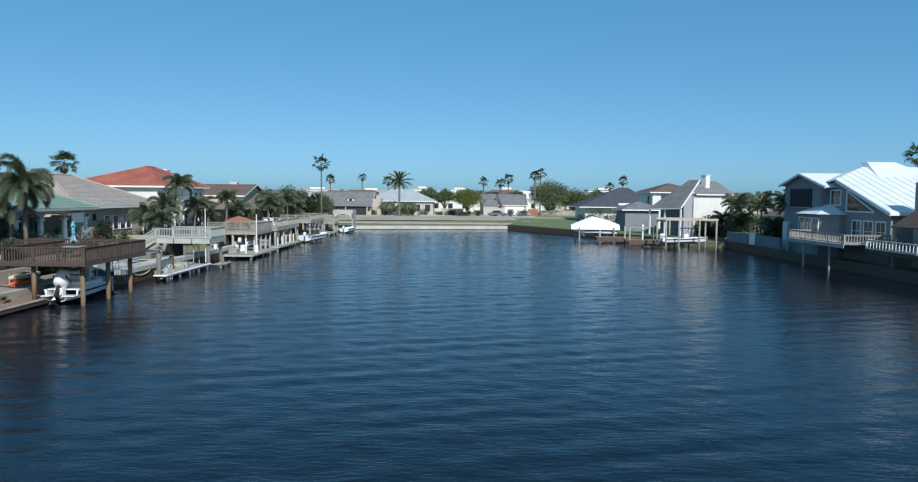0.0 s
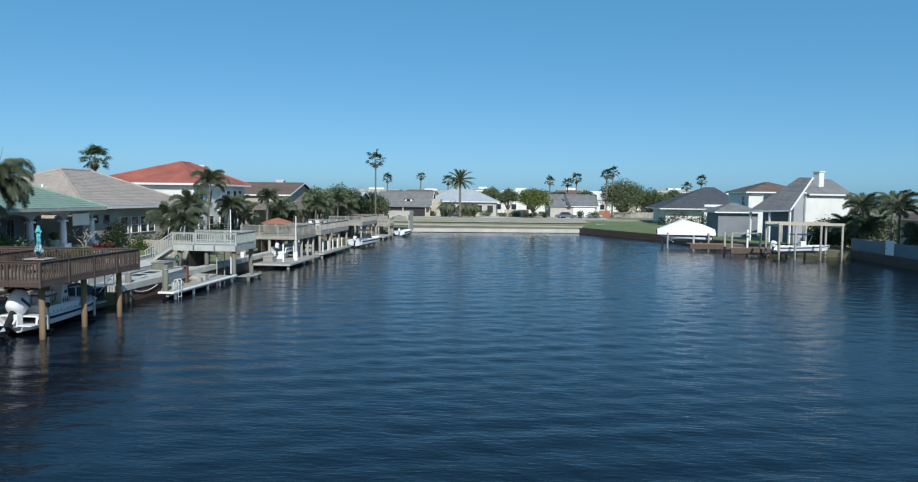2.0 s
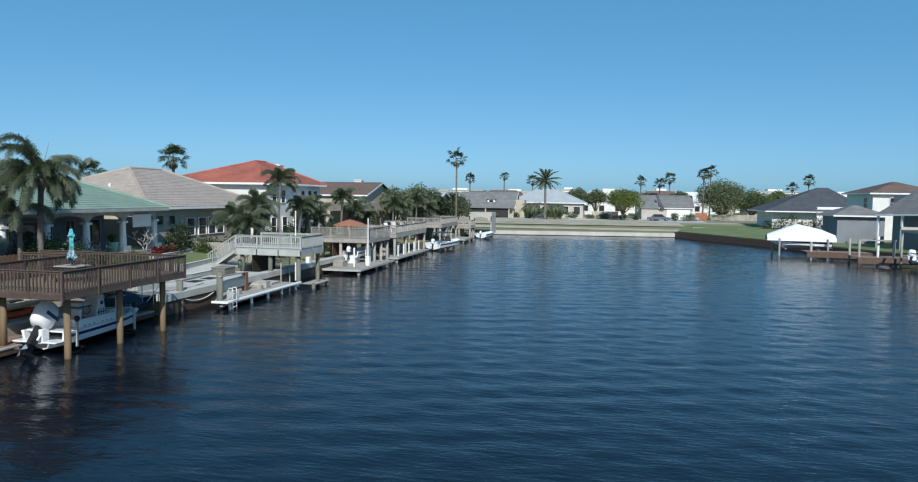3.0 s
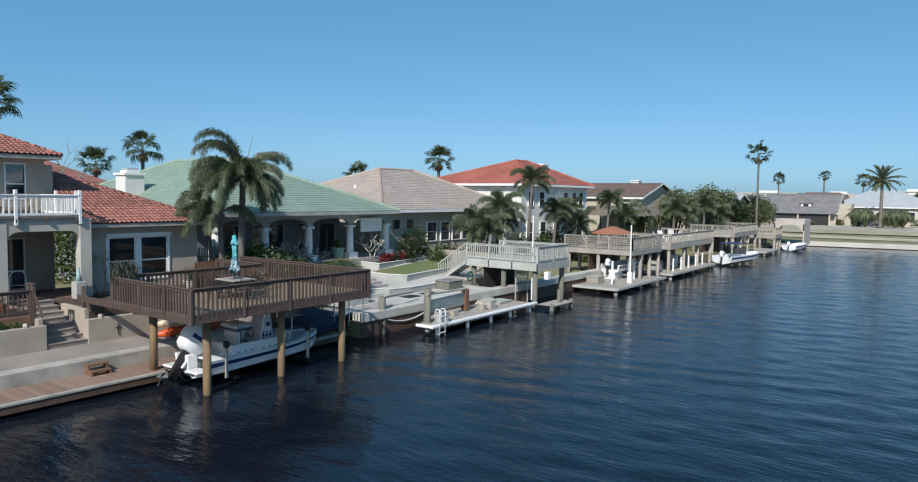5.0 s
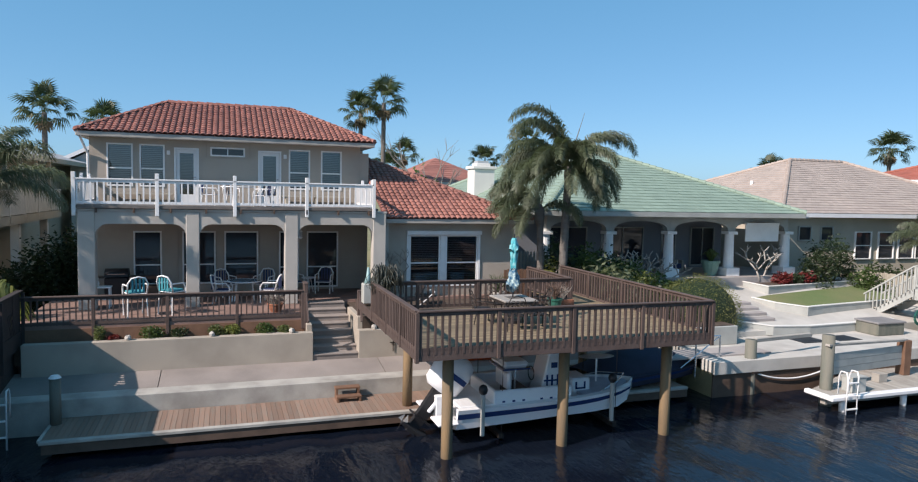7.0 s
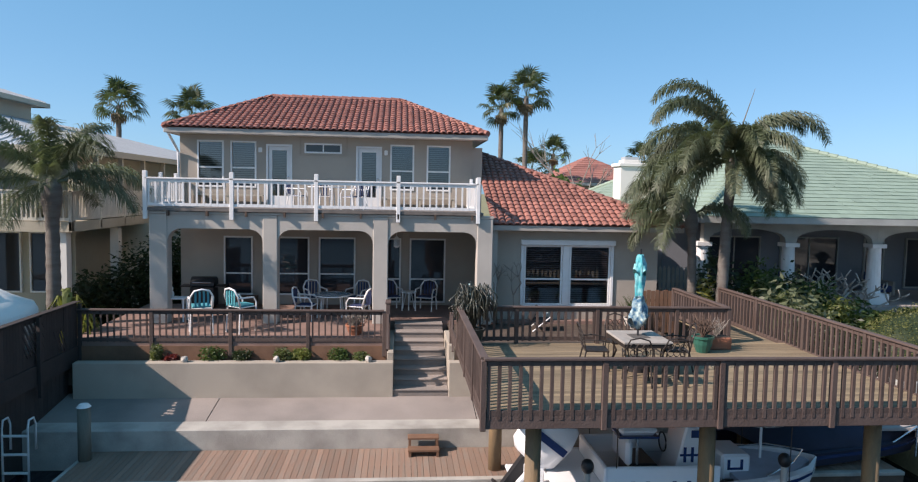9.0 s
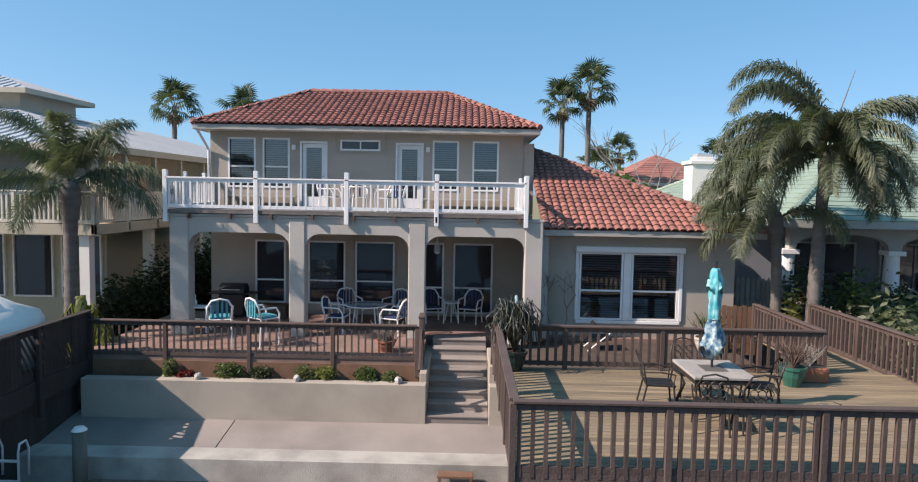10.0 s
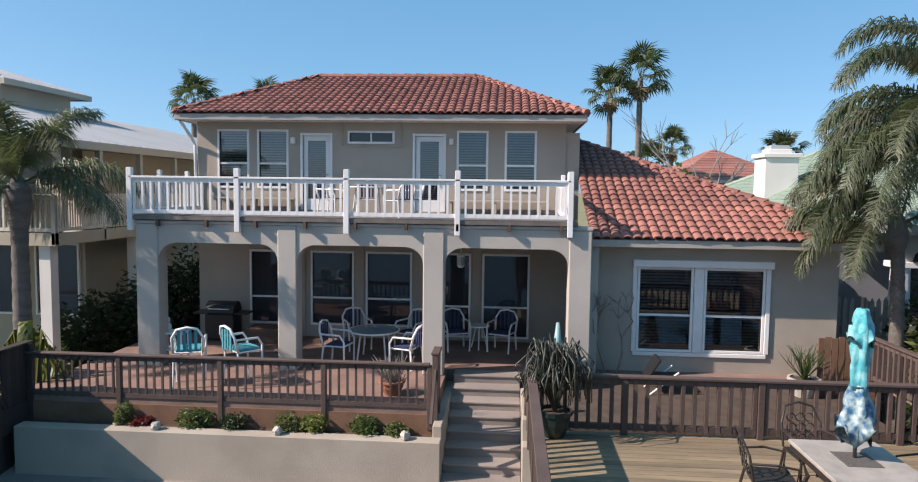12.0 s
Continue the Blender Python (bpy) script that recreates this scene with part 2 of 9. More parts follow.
# shade of the void under the grey deck, as a colour
VOID_SHADE = mat("void_shade", (0.03, 0.026, 0.022), 0.9, vary=0.25, bump=0.1)
BALCONY_EDGE = mat("balcony_edge", (0.17, 0.15, 0.135), 0.8, vary=0.2, bump=0.1)
BLIND = mat("blind", (0.21, 0.24, 0.27), 0.6, vary=0.06, bump=0)
# trim brown; also painted on as shade under decks and the east wall
SHADE_BROWN = mat("brown_trim_and_shade", (0.11, 0.07, 0.05), 0.7, vary=0.2, bump=0.1)
TRUNK = mat("palm_trunk", (0.17, 0.155, 0.14), 0.95, vary=0.3, scale=2, fine=18, bump=0.6, stretch=(1, 1, 4), bump_dist=0.03, second=(0.12, 0.10, 0.085))
BARK = mat("bark", (0.16, 0.135, 0.11), 0.95, vary=0.3, scale=3, fine=18, bump=0.5)
FRANGIPANI = mat("frangipani_bark", (0.40, 0.37, 0.33), 0.8, vary=0.2, scale=5, fine=30, bump=0.15)
BARE = mat("bare_branch", (0.27, 0.24, 0.21), 0.95, vary=0.2, scale=3, fine=18, bump=0.3)
FROND = leaf_mat("palm_frond", (0.105, 0.132, 0.075), (0.15, 0.16, 0.115), 0.25)
FAN = leaf_mat("fan_frond", (0.045, 0.066, 0.03), (0.075, 0.085, 0.04))
DEAD_FROND = mat("dead_frond", (0.20, 0.15, 0.09), 0.95, vary=0.2, bump=0.1)
LEAF = leaf_mat("leaves", (0.055, 0.095, 0.028), (0.10, 0.13, 0.045))
LEAF_OLIVE = leaf_mat("olive_leaves", (0.12, 0.145, 0.06), (0.085, 0.105, 0.05))
LEAF_GREY = leaf_mat("grey_green_leaves", (0.15, 0.172, 0.10), (0.10, 0.12, 0.065))
HEDGE = leaf_mat("clipped_hedge", (0.20, 0.20, 0.07), (0.12, 0.14, 0.05))
LEAF_LIGHT = leaf_mat("light_leaves", (0.16, 0.18, 0.055), (0.10, 0.13, 0.045))
LEAF_DARK = leaf_mat("dark_leaves", (0.035, 0.055, 0.026), (0.06, 0.08, 0.04))
LEAF_RED = leaf_mat("red_leaves", (0.20, 0.035, 0.035), (0.10, 0.03, 0.03))
YELLOW = leaf_mat("yellow_leaves", (0.3, 0.27, 0.07), (0.14, 0.15, 0.05))
GEL = mat("boat_gelcoat", (0.78, 0.79, 0.80), 0.2, vary=0.03, scale=1, bump=0)
BLUE_STRIPE = mat("blue_stripe", (0.02, 0.045, 0.14), 0.25, vary=0.05, bump=0)
CANVAS_BLUE = mat("blue_canvas", (0.03, 0.05, 0.13), 0.85, vary=0.15, scale=2, fine=40, bump=0.2)
CHROME = mat("steel_tube", (0.62, 0.63, 0.64), 0.25, 0.9, vary=0.04, bump=0)
BLACK = mat("black_plastic", (0.015, 0.015, 0.017), 0.5, vary=0.1, bump=0.05)
TEAL = mat("teal_cloth", (0.045, 0.30, 0.35), 0.85, vary=0.15, scale=4, fine=60, bump=0.2)
TEAL_DARK = mat("dark_teal_cloth", (0.015, 0.10, 0.17), 0.85, vary=0.2, scale=5, fine=60, bump=0.2)
GREEN_POT = mat("green_glaze", (0.022, 0.12, 0.09), 0.28, vary=0.1, scale=3, bump=0.03)
CLAY = mat("clay_pot", (0.36, 0.14, 0.08), 0.85, vary=0.15, scale=4, bump=0.1)
IRON = mat("cast_iron", (0.055, 0.045, 0.04), 0.55, 0.5, vary=0.2, scale=8, fine=60, bump=0.2)
STONE_TOP = mat("stone_table", (0.36, 0.33, 0.295), 0.6, vary=0.15, scale=5, fine=30, bump=0.05)
ORANGE = mat("orange_plastic", (0.62, 0.10, 0.03), 0.4, vary=0.05, bump=0)
# real slate walls, and shade put into the saltbox and annexe walls
SLATE_AND_SHADE = mat("slate_and_shade", (0.21, 0.225, 0.25), 0.85, vary=0.1, scale=0.6, fine=30, bump=0.1)
PALE_PAVING = mat("pale_paving", (0.50, 0.48, 0.44), 0.92, vary=0.16, scale=0.8, fine=60, bump=0.25)
PRINT = mat("printed_cloth", (0.03, 0.33, 0.38), 0.85, vary=0.3, scale=9, fine=25, bump=0.2, second=(0.30, 0.58, 0.60))
PRINT_DARK = mat("printed_hem_cloth", (0.012, 0.10, 0.20), 0.85, vary=0.3, scale=11, fine=25, bump=0.2, second=(0.48, 0.60, 0.55))
PATIO_PAVER = mat("patio_paving", (0.26, 0.165, 0.135), 0.9, vary=0.2, scale=1.5, fine=30, bump=0.2)


def water_mat():
    m = bpy.data.materials.new("canal_water")
    m.use_nodes = True
    nt = m.node_tree
    b = nt.nodes["Principled BSDF"]
    b.inputs["Base Color"].default_value = (0.0045, 0.0075, 0.0145, 1)
    b.inputs["Roughness"].default_value = 0.06
    b.inputs["IOR"].default_value = 1.33
    tc = nt.nodes.new("ShaderNodeTexCoord")
    heights = []
    for scale, stretch, turn, amount in ((1.6, (0.4, 1.4, 1), 6, 0.66), (3.6, (0.55, 1.4, 1), -10, 0.5), (8.5, (0.7, 1.3, 1), 14, 0.17)):
        mp = nt.nodes.new("ShaderNodeMapping")
        mp.inputs["Scale"].default_value, mp.inputs["Rotation"].default_value = stretch, (0, 0, radians(turn))
        nt.links.new(tc.outputs["Object"], mp.inputs[0])
        n = nt.nodes.new("ShaderNodeTexNoise")
        n.inputs["Scale"].default_value, n.inputs["Detail"].default_value = scale, 3
        n.inputs["Distortion"].default_value = 0.4
        nt.links.new(mp.outputs[0], n.inputs["Vector"])
        k = nt.nodes.new("ShaderNodeMath")
        k.operation = "MULTIPLY"
        k.inputs[1].default_value = amount
        nt.links.new(n.outputs[0], k.inputs[0])
        heights.append(k)
    total = heights[0]
    for k in heights[1:]:
        ad = nt.nodes.new("ShaderNodeMath")
        nt.links.new(total.outputs[0], ad.inputs[0])
        nt.links.new(k.outputs[0], ad.inputs[1])
        total = ad
    bp = nt.nodes.new("ShaderNodeBump")
    bp.inputs["Strength"].default_value, bp.inputs["Distance"].default_value = 1.0, 0.036
    nt.links.new(total.outputs[0], bp.inputs["Height"])
    nt.links.new(bp.outputs[0], b.inputs["Normal"])
    return m


# rail wood darkened for the shade on the neighbour's north-facing fence
RAIL_SHADED = mat("shaded_rail_wood", (0.045, 0.033, 0.03), 0.8, vary=0.3, scale=2, fine=25, bump=0.25, each=0.4, second=(0.03, 0.024, 0.022))
WATER = water_mat()

# ---- ground, canal and banks ----
SHORE = [(-28.9, 55), (-27.0, 55), (-27.0, 92), (-25.5, 150), (12, 156), (25, 133), (34, 112), (42, 104)]
G = 0.85                                                # height of the land over the water
g = Mesh()
g.add([(-2500, -2500, G), (-28.9, -2500, G), (-28.9, 55, G), (-2500, 55, G)], [(0, 1, 2, 3)])
g.add([(-2500, 55, G), *[(x, y, G) for x, y in SHORE], (2500, 104, G), (2500, 2500, G), (-2500, 2500, G)], [tuple(range(len(SHORE) + 4))])
g.add([(42, -2500, G), (2500, -2500, G), (2500, 104, G), (42, 104, G)], [(0, 1, 2, 3)])
for a, b in zip([(-28.9, -2500)] + SHORE, SHORE + [(42, -2500)]):
    g.add([(*a, -2), (*b, -2), (*b, G), (*a, G)], [(0, 1, 2, 3)])
ground = tagged(new("ground", raw(g, "ground", DRY_GRASS)), "dry yellow-green grass and sandy land round the canal", "ground", kind="structure")
# the canal: a sheet of small waves where the camera passes, flat beyond
WX, WY, CELL = (-30.0, 43.0), (-14.0, 160.0), 0.26
nx, ny = int((WX[1] - WX[0]) / CELL) + 1, int((WY[1] - WY[0]) / CELL) + 1
gx, gy = np.meshgrid(np.linspace(*WX, nx), np.linspace(*WY, ny))
gz = np.zeros_like(gx)
wave_rnd = random.Random(12)
for i in range(14):
    lam = 0.85 * 1.085 ** i
    a = radians(78 + wave_rnd.gauss(0, 34))
    k = 2 * math.pi / lam
    gust = 0.75 + 0.25 * np.sin(gx * 0.07 + i) * np.sin(gy * 0.05 + 2 * i)
    gz += 0.0034 * lam * gust * np.sin(k * (gx * math.cos(a) + gy * math.sin(a)) + wave_rnd.uniform(0, 6.28))
edge = np.clip(np.minimum.reduce([gx - WX[0], WX[1] - gx, gy - WY[0], WY[1] - gy]) / 3.0, 0, 1)
gz *= edge
idx = np.arange(nx * ny).reshape(ny, nx)
quads = np.stack([idx[:-1, :-1], idx[:-1, 1:], idx[1:, 1:], idx[1:, :-1]], -1).reshape(-1, 4)
wm = bpy.data.meshes.new("water")
wm.from_pydata(np.stack([gx, gy, gz], -1).reshape(-1, 3).tolist(), [], quads.tolist())
wm.polygons.foreach_set("use_smooth", [True] * len(wm.polygons))
wm.materials.append(WATER)
tagged(new("water", wm), "dark blue rippled canal water", "water", kind="structure")
w = Mesh().add([(-30, -2500, 0), (43, -2500, 0), (43, -14, 0), (-30, -14, 0)], [(0, 1, 2, 3)])
tagged(new("water_beyond", raw(w, "water_beyond", WATER)), "calm canal water behind the start", "water", kind="structure")

# ---- the near yard: landing, kerb, pad, planter walls, steps ----
solid("kerb", Mesh().box(-29.5, -28.86, -20, 54.3, -0.6, 0.95), KERB, "stained concrete kerb along the landing", "kerb", bevel=0.02)
for y0, y1 in ((5, 31.3), (31.32, 37.38), (37.4, 44.2), (44.22, 54.3)):
    solid("pavement", Mesh().prism([(-31.2, y0, 0.2), (-29.5, y0, 0.2), (-29.5, y0, 0.93), (-31.2, y0, 1.17)], (0, y1 - y0, 0)), AGGREGATE, "exposed aggregate concrete walk sloping up to the wall", "pavement", bevel=0.006)
solid("planter_wall", Mesh().box(-31.15, -30.85, 33.6, 42.03, 0.9, 2.08).box(-34.3, -31.15, 41.85, 42.03, 0.9, 2.3), WALL_STUCCO, "tan stucco planter wall", "wall", bevel=0.015)
solid("planter_wall_small", Mesh().box(-31.15, -30.85, 43.56, 50.2, 0.9, 2.08).box(-33.2, -31.15, 43.56, 43.74, 0.9, 2.5), WALL_STUCCO, "tan stucco planter wall beside the steps", "wall", bevel=0.015)
solid("planter_soil", Mesh().box(-31.5, -31.15, 33.1, 41.85, 1.4, 2.0), SOIL, "dark planting soil behind the stucco wall", "soil")
solid("patio", Mesh().box(-37.3, -31.5, 33.3, 41.85, 0.9, 2.6).box(-37.3, -34.25, 41.85, 50.9, 0.9, 2.6), PATIO_PAVER, "reddish-brown paved patio under the balcony", "patio")
solid("yard_terrace", Mesh().box(-34.25, -31.15, 43.74, 50.4, 0.9, 2.5), SOIL, "planted terrace between wing and deck", "soil")
stairs = thing("stairs", (-32.5, 42.8, 0.9), "exposed aggregate concrete garden steps up to the patio", "stairs", kind="structure")
N = 8
for i in range(N):
    z0, z1 = (0.0 if i == 0 else 0.24 + 1.46 * i / N - 0.06), 0.24 + 1.46 * (i + 1) / N
    part("step", Mesh().box(-1.8, 1.6 - 0.41 * i, -0.765, 0.755, z0, z1 - 0.003).box(-1.8, 1.625 - 0.41 * i, -0.765, 0.755, z1 - 0.05, z1), AGGREGATE, stairs, bevel=0.012)


# ---- roofs ----
def flat_in(poly, u, v):
    inside = False
    for (a, b), (c, d) in zip(poly, poly[1:] + poly[:1]):
        if (b > v) != (d > v) and u < (c - a) * (v - b) / (d - b) + a:
            inside = not inside
    return inside


def slope_frame(poly):
    p = [Vector(q) for q in poly]
    e = (p[1] - p[0]).normalized()
    n = e.cross(p[-1] - p[0]).normalized()
    if n.z < 0:
        n = -n
    up = n.cross(e)
    if up.z < 0:
        up = -up
    return p[0], e, up, n, [((q - p[0]).dot(e), (q - p[0]).dot(up)) for q in p]


def barrel(width=0.27, length=0.46):
    """One curved clay tile: an arch with thickness, its lower end lifted."""
    m = Mesh()
    k = 6
    rings = []
    for y, lift, w in ((0, 0.035, 1.0), (length, 0.0, 0.86)):
        ring = []
        for i in range(k + 1):
            a = math.pi * i / k
            ring.append((-math.cos(a) * width * 0.46 * w, y, lift + math.sin(a) * 0.07 * w))
        rings.append(ring)
    m.loft(rings, closed=False, caps=False)
    lo = [(x * 0.8, y, (z - 0.035) * 0.7 + 0.025) for x, y, z in rings[0]]
    m.loft([lo, rings[0]], closed=False, caps=False)
    # the pan beside it
    m.add([(width * 0.40, 0, 0.022), (width * 0.62, 0, 0.018), (width * 0.62, length, 0.0), (width * 0.40, length, 0.0)], [(0, 1, 2, 3)])
    return m


TILE_MESH = raw(barrel(), "tile", TILE_RED, smooth=True)


def tiled_slope(parent, poly, budget, dx=0.225, dy=0.30):
    """Clay tiles over the slope poly, whose first edge is the eave; the first budget of them as pieces, the rest joined."""
    o, e, up, n, flat = slope_frame(poly)
    us, vs = [a for a, _ in flat], [b for _, b in flat]
    rest, made = Mesh(), 0
    base = barrel()
    cols, rows = int((max(us) - min(us)) / dx), int((max(vs) - min(vs)) / dy)
    for r in range(rows + 1):
        for c in range(cols + 1):
            u, v = min(us) + (c + 0.5) * dx, min(vs) + r * dy
            if not flat_in(flat, u, v + 0.15) and not flat_in(flat, u, v + 0.02):
                continue
            at = o + e * (u + random.uniform(-0.006, 0.006)) + up * (v - 0.06 + random.uniform(-0.01, 0.01)) + n * (0.03 + random.uniform(0, 0.008))
            m = Matrix((e * (dx / 0.27), up * (dy / 0.36), n * 0.9)).transposed().to_4x4()
            m.translation = at
            if made < budget:
                part("tile", TILE_MESH, None, parent, m=m)
                made += 1
            else:
                rest.add([m @ Vector(q) for q in base.v], base.f)
    if rest.v:
        ob = part("tiles", raw(rest, "tiles", TILE_RED, smooth=True), None, parent)
        ob["kind"] = "stuff"


def ridge_caps(parent, a, b, material, r=0.13, step=0.38):
    a, b = Vector(a), Vector(b)
    k = max(1, int((b - a).length / step))
    caps = Mesh()
    for i in range(k):
        p, q = a.lerp(b, i / k), a.lerp(b, (i + 1.12) / k)
        caps.tube([p + Vector((0, 0, 0.05)), q + Vector((0, 0, 0.03))], [r, r * 0.86], n=8)
    part("ridge_tiles", caps, material, parent)["kind"] = "stuff"


def course_slope(mesh, poly, step=0.33, lift=0.035, tile=0.0):
    """Overlapping courses over the slope poly, each a thin strip with a lifted lower edge."""
    o, e, up, n, flat = slope_frame(poly)
    top = max(v for _, v in flat)
    k = max(1, round(top / step))

    def span(v):
        xs = []
        for (a, b), (c, d) in zip(flat, flat[1:] + flat[:1]):
            if abs(b - d) > 1e-6 and min(b, d) - 1e-6 <= v <= max(b, d) + 1e-6:
                xs.append(a + (c - a) * (v - b) / (d - b))
            elif abs(b - d) <= 1e-6 and abs(b - v) < 1e-6:
                xs += [a, c]
        return (min(xs), max(xs)) if xs else None
    for i in range(k):
        v0, v1 = top * i / k, top * (i + 1) / k
        s0, s1 = span(v0 + 1e-4), span(v1 - 1e-4)
        if not s0 or not s1:
            continue
        cut = max(1, int((s0[1] - s0[0]) / tile)) if tile else 1
        for j in range(cut):
            a0, a1 = s0[0] + (s0[1] - s0[0]) * j / cut, s0[0] + (s0[1] - s0[0]) * (j + 1) / cut
            b0, b1 = s1[0] + (s1[1] - s1[0]) * j / cut, s1[0] + (s1[1] - s1[0]) * (j + 1) / cut
            jig = random.uniform(-0.006, 0.006) if tile else 0
            A, B, C, D = (o + e * u + up * v + n * h for u, v, h in ((a0, v0, lift + jig), (a1, v0, lift + jig), (b1, v1, 0.012), (b0, v1, 0.012)))
            mesh.add([A, B, C, D, A - n * lift, B - n * lift], [(0, 1, 2, 3), (4, 5, 1, 0)])


def hip_polys(x0, x1, y0, y1, z, ridge, over=0.0):
    """Four slopes of a hipped roof with eaves at z; ridge: two points."""
    a, b = ridge
    c = [(x0, y0, z), (x1, y0, z), (x1, y1, z), (x0, y1, z)]
    if abs(a[0] - b[0]) > abs(a[1] - b[1]):     # the ridge runs along x, a west of b
        return {"south": [c[0], c[1], b, a], "north": [c[2], c[3], a, b], "west": [c[3], c[0], a], "east": [c[1], c[2], b]}
    return {"east": [c[1], c[2], b, a], "west": [c[3], c[0], a, b], "south": [c[0], c[1], a], "north": [c[2], c[3], b]}


def hip_roof(parent, x0, x1, y0, y1, z, ridge, material, step=0.33, tile=0.0, trim=WHITE, caps=True, fascia=0.22, name="roof_tiles"):
    polys = hip_polys(x0, x1, y0, y1, z, ridge)
    for p in polys.values():
        s = Mesh()
        course_slope(s, p, step, tile=tile)
        part(name, raw(s, name, material), None, parent)["kind"] = "stuff"
    part("soffit", Mesh().box(x0 + 0.06, x1 - 0.06, y0 + 0.06, y1 - 0.06, z - fascia + 0.03, z - 0.02), trim, parent)
    for b in ((x0, x1, y0, y0 + 0.04), (x0, x1, y1 - 0.04, y1), (x0, x0 + 0.04, y0 + 0.04, y1 - 0.04), (x1 - 0.04, x1, y0 + 0.04, y1 - 0.04)):
        part("fascia", Mesh().box(*b, z - fascia, z), trim, parent)
    if caps:
        a, b = ridge
        ridge_caps(parent, a, b, material)
        for q in polys["south"][:2]:
            ridge_caps(parent, q, a if (abs(a[0] - b[0]) <= abs(a[1] - b[1]) or q[0] == x0) else b, material)
        for q in polys["north"][:2]:
            ridge_caps(parent, q, b if (abs(a[0] - b[0]) <= abs(a[1] - b[1]) or q[0] == x1) else a, material)


# ---- windows and doors in walls that face +x ----
def facing(yaw):
    """Turns a thing built in the (y, z) plane, facing +x, to another side."""
    return pose(0, 0, 0, 0, 0, yaw)


def window(parent, x, y0, y1, z0, z1, sash=0.5, frame=0.06, m=None, trim=WHITE, blind=False, mull=0, name="window", recess=0.05, sill=True):
    """A framed pane; sash: where the cross bar lies, as a part of the height."""
    # a dark sheet behind the pane paints the unlit room
    w = part(name, Mesh().box(x - 0.10, x - 0.07, y0, y1, z0, z1), INTERIOR_SHADE, parent)
    f = Mesh()
    f.box(x - recess - 0.04, x + 0.025, y0 - frame, y0, z0 - frame, z1 + frame).box(x - recess - 0.04, x + 0.025, y1, y1 + frame, z0 - frame, z1 + frame)
    f.box(x - recess - 0.04, x + 0.025, y0, y1, z1, z1 + frame).box(x - recess - 0.04, x + 0.03, y0, y1, z0 - frame, z0)
    part("window_frame", f, trim, w, bevel=0.006)
    if sash:
        zm = z0 + (z1 - z0) * sash
        part("sash_bar", Mesh().box(x - 0.05, x + 0.0, y0, y1, zm - 0.025, zm + 0.025), trim, w)
    for i in range(mull):
        ym = y0 + (y1 - y0) * (i + 1) / (mull + 1)
        part("mullion", Mesh().box(x - 0.05, x + 0.005, ym - 0.02, ym + 0.02, z0, z1), trim, w)
    if blind:
        b = Mesh()
        k = int((z1 - z0) / 0.07)
        for i in range(k):
            zz = z0 + (i + 0.5) * (z1 - z0) / k
            b.box(x - 0.066, x - 0.052, y0, y1, zz - 0.022, zz + 0.018)
        part("blind", b, BLIND, w)
    part("pane", Mesh().box(x - 0.05, x - 0.044, y0, y1, z0, z1), GLASS if not blind else CLEAR, w)
    return w


def clear_glass():
    m = bpy.data.materials.new("clear_glass")
    m.use_nodes = True
    nt = m.node_tree
    gl, tr, mx, fr = (nt.nodes.new(k) for k in ("ShaderNodeBsdfGlossy", "ShaderNodeBsdfTransparent", "ShaderNodeMixShader", "ShaderNodeFresnel"))
    gl.inputs["Roughness"].default_value = 0.03
    tr.inputs["Color"].default_value = (0.75, 0.77, 0.79, 1)
    fr.inputs["IOR"].default_value = 1.9
    nt.links.new(fr.outputs[0], mx.inputs[0])
    nt.links.new(tr.outputs[0], mx.inputs[1])
    nt.links.new(gl.outputs[0], mx.inputs[2])
    nt.links.new(mx.outputs[0], nt.nodes["Material Output"].inputs["Surface"])
    return m


CLEAR = clear_glass()


def railing(parent, a, b, top, bottom, material, posts=(), post_top=None, post_bottom=None, gap=0.13, bal=0.035, cap=(0.14, 0.04), post=0.1, low=0.12, name="baluster"):
    """A rail from a to b (x, y) with a cap, a low rail and upright balusters, each a piece of its own."""
    a, b = Vector((*a, 0)), Vector((*b, 0))
    L = (b - a).length
    d = (b - a) / L
    part("top_rail", Mesh().beam(a + Vector((0, 0, top - cap[1] / 2)), b + Vector((0, 0, top - cap[1] / 2)), cap[0], cap[1]), material, parent, bevel=0.006)
    part("sub_rail", Mesh().beam(a + Vector((0, 0, top - cap[1] - 0.05)), b + Vector((0, 0, top - cap[1] - 0.05)), 0.04, 0.09), material, parent)
    part("low_rail", Mesh().beam(a + Vector((0, 0, bottom + low)), b + Vector((0, 0, bottom + low)), 0.045, 0.09), material, parent)
    k = max(2, round(L / gap))
    zt, zb = top - cap[1] - 0.02, bottom + (0.06 if low > 0.05 else -0.14)
    me = Mesh().box(-bal / 2, bal / 2, -bal / 2, bal / 2, zb, zt).data(name, material)
    at = [p * L for p in posts]
    for i in range(k):
        s = (i + 0.5) * L / k
        if any(abs(s - q) < post * 0.75 for q in at):
            continue
        part(name, me, None, parent, m=pose(*(a + d * s)))
    for q in at:
        p = a + d * q
        part("post", Mesh().box(-post / 2, post / 2, -post / 2, post / 2, post_bottom if post_bottom is not None else bottom - 0.1, post_top if post_top is not None else top - cap[1]), material, parent, bevel=0.008, m=pose(p.x, p.y, 0, 0, 0, math.degrees(math.atan2(d.y, d.x))))


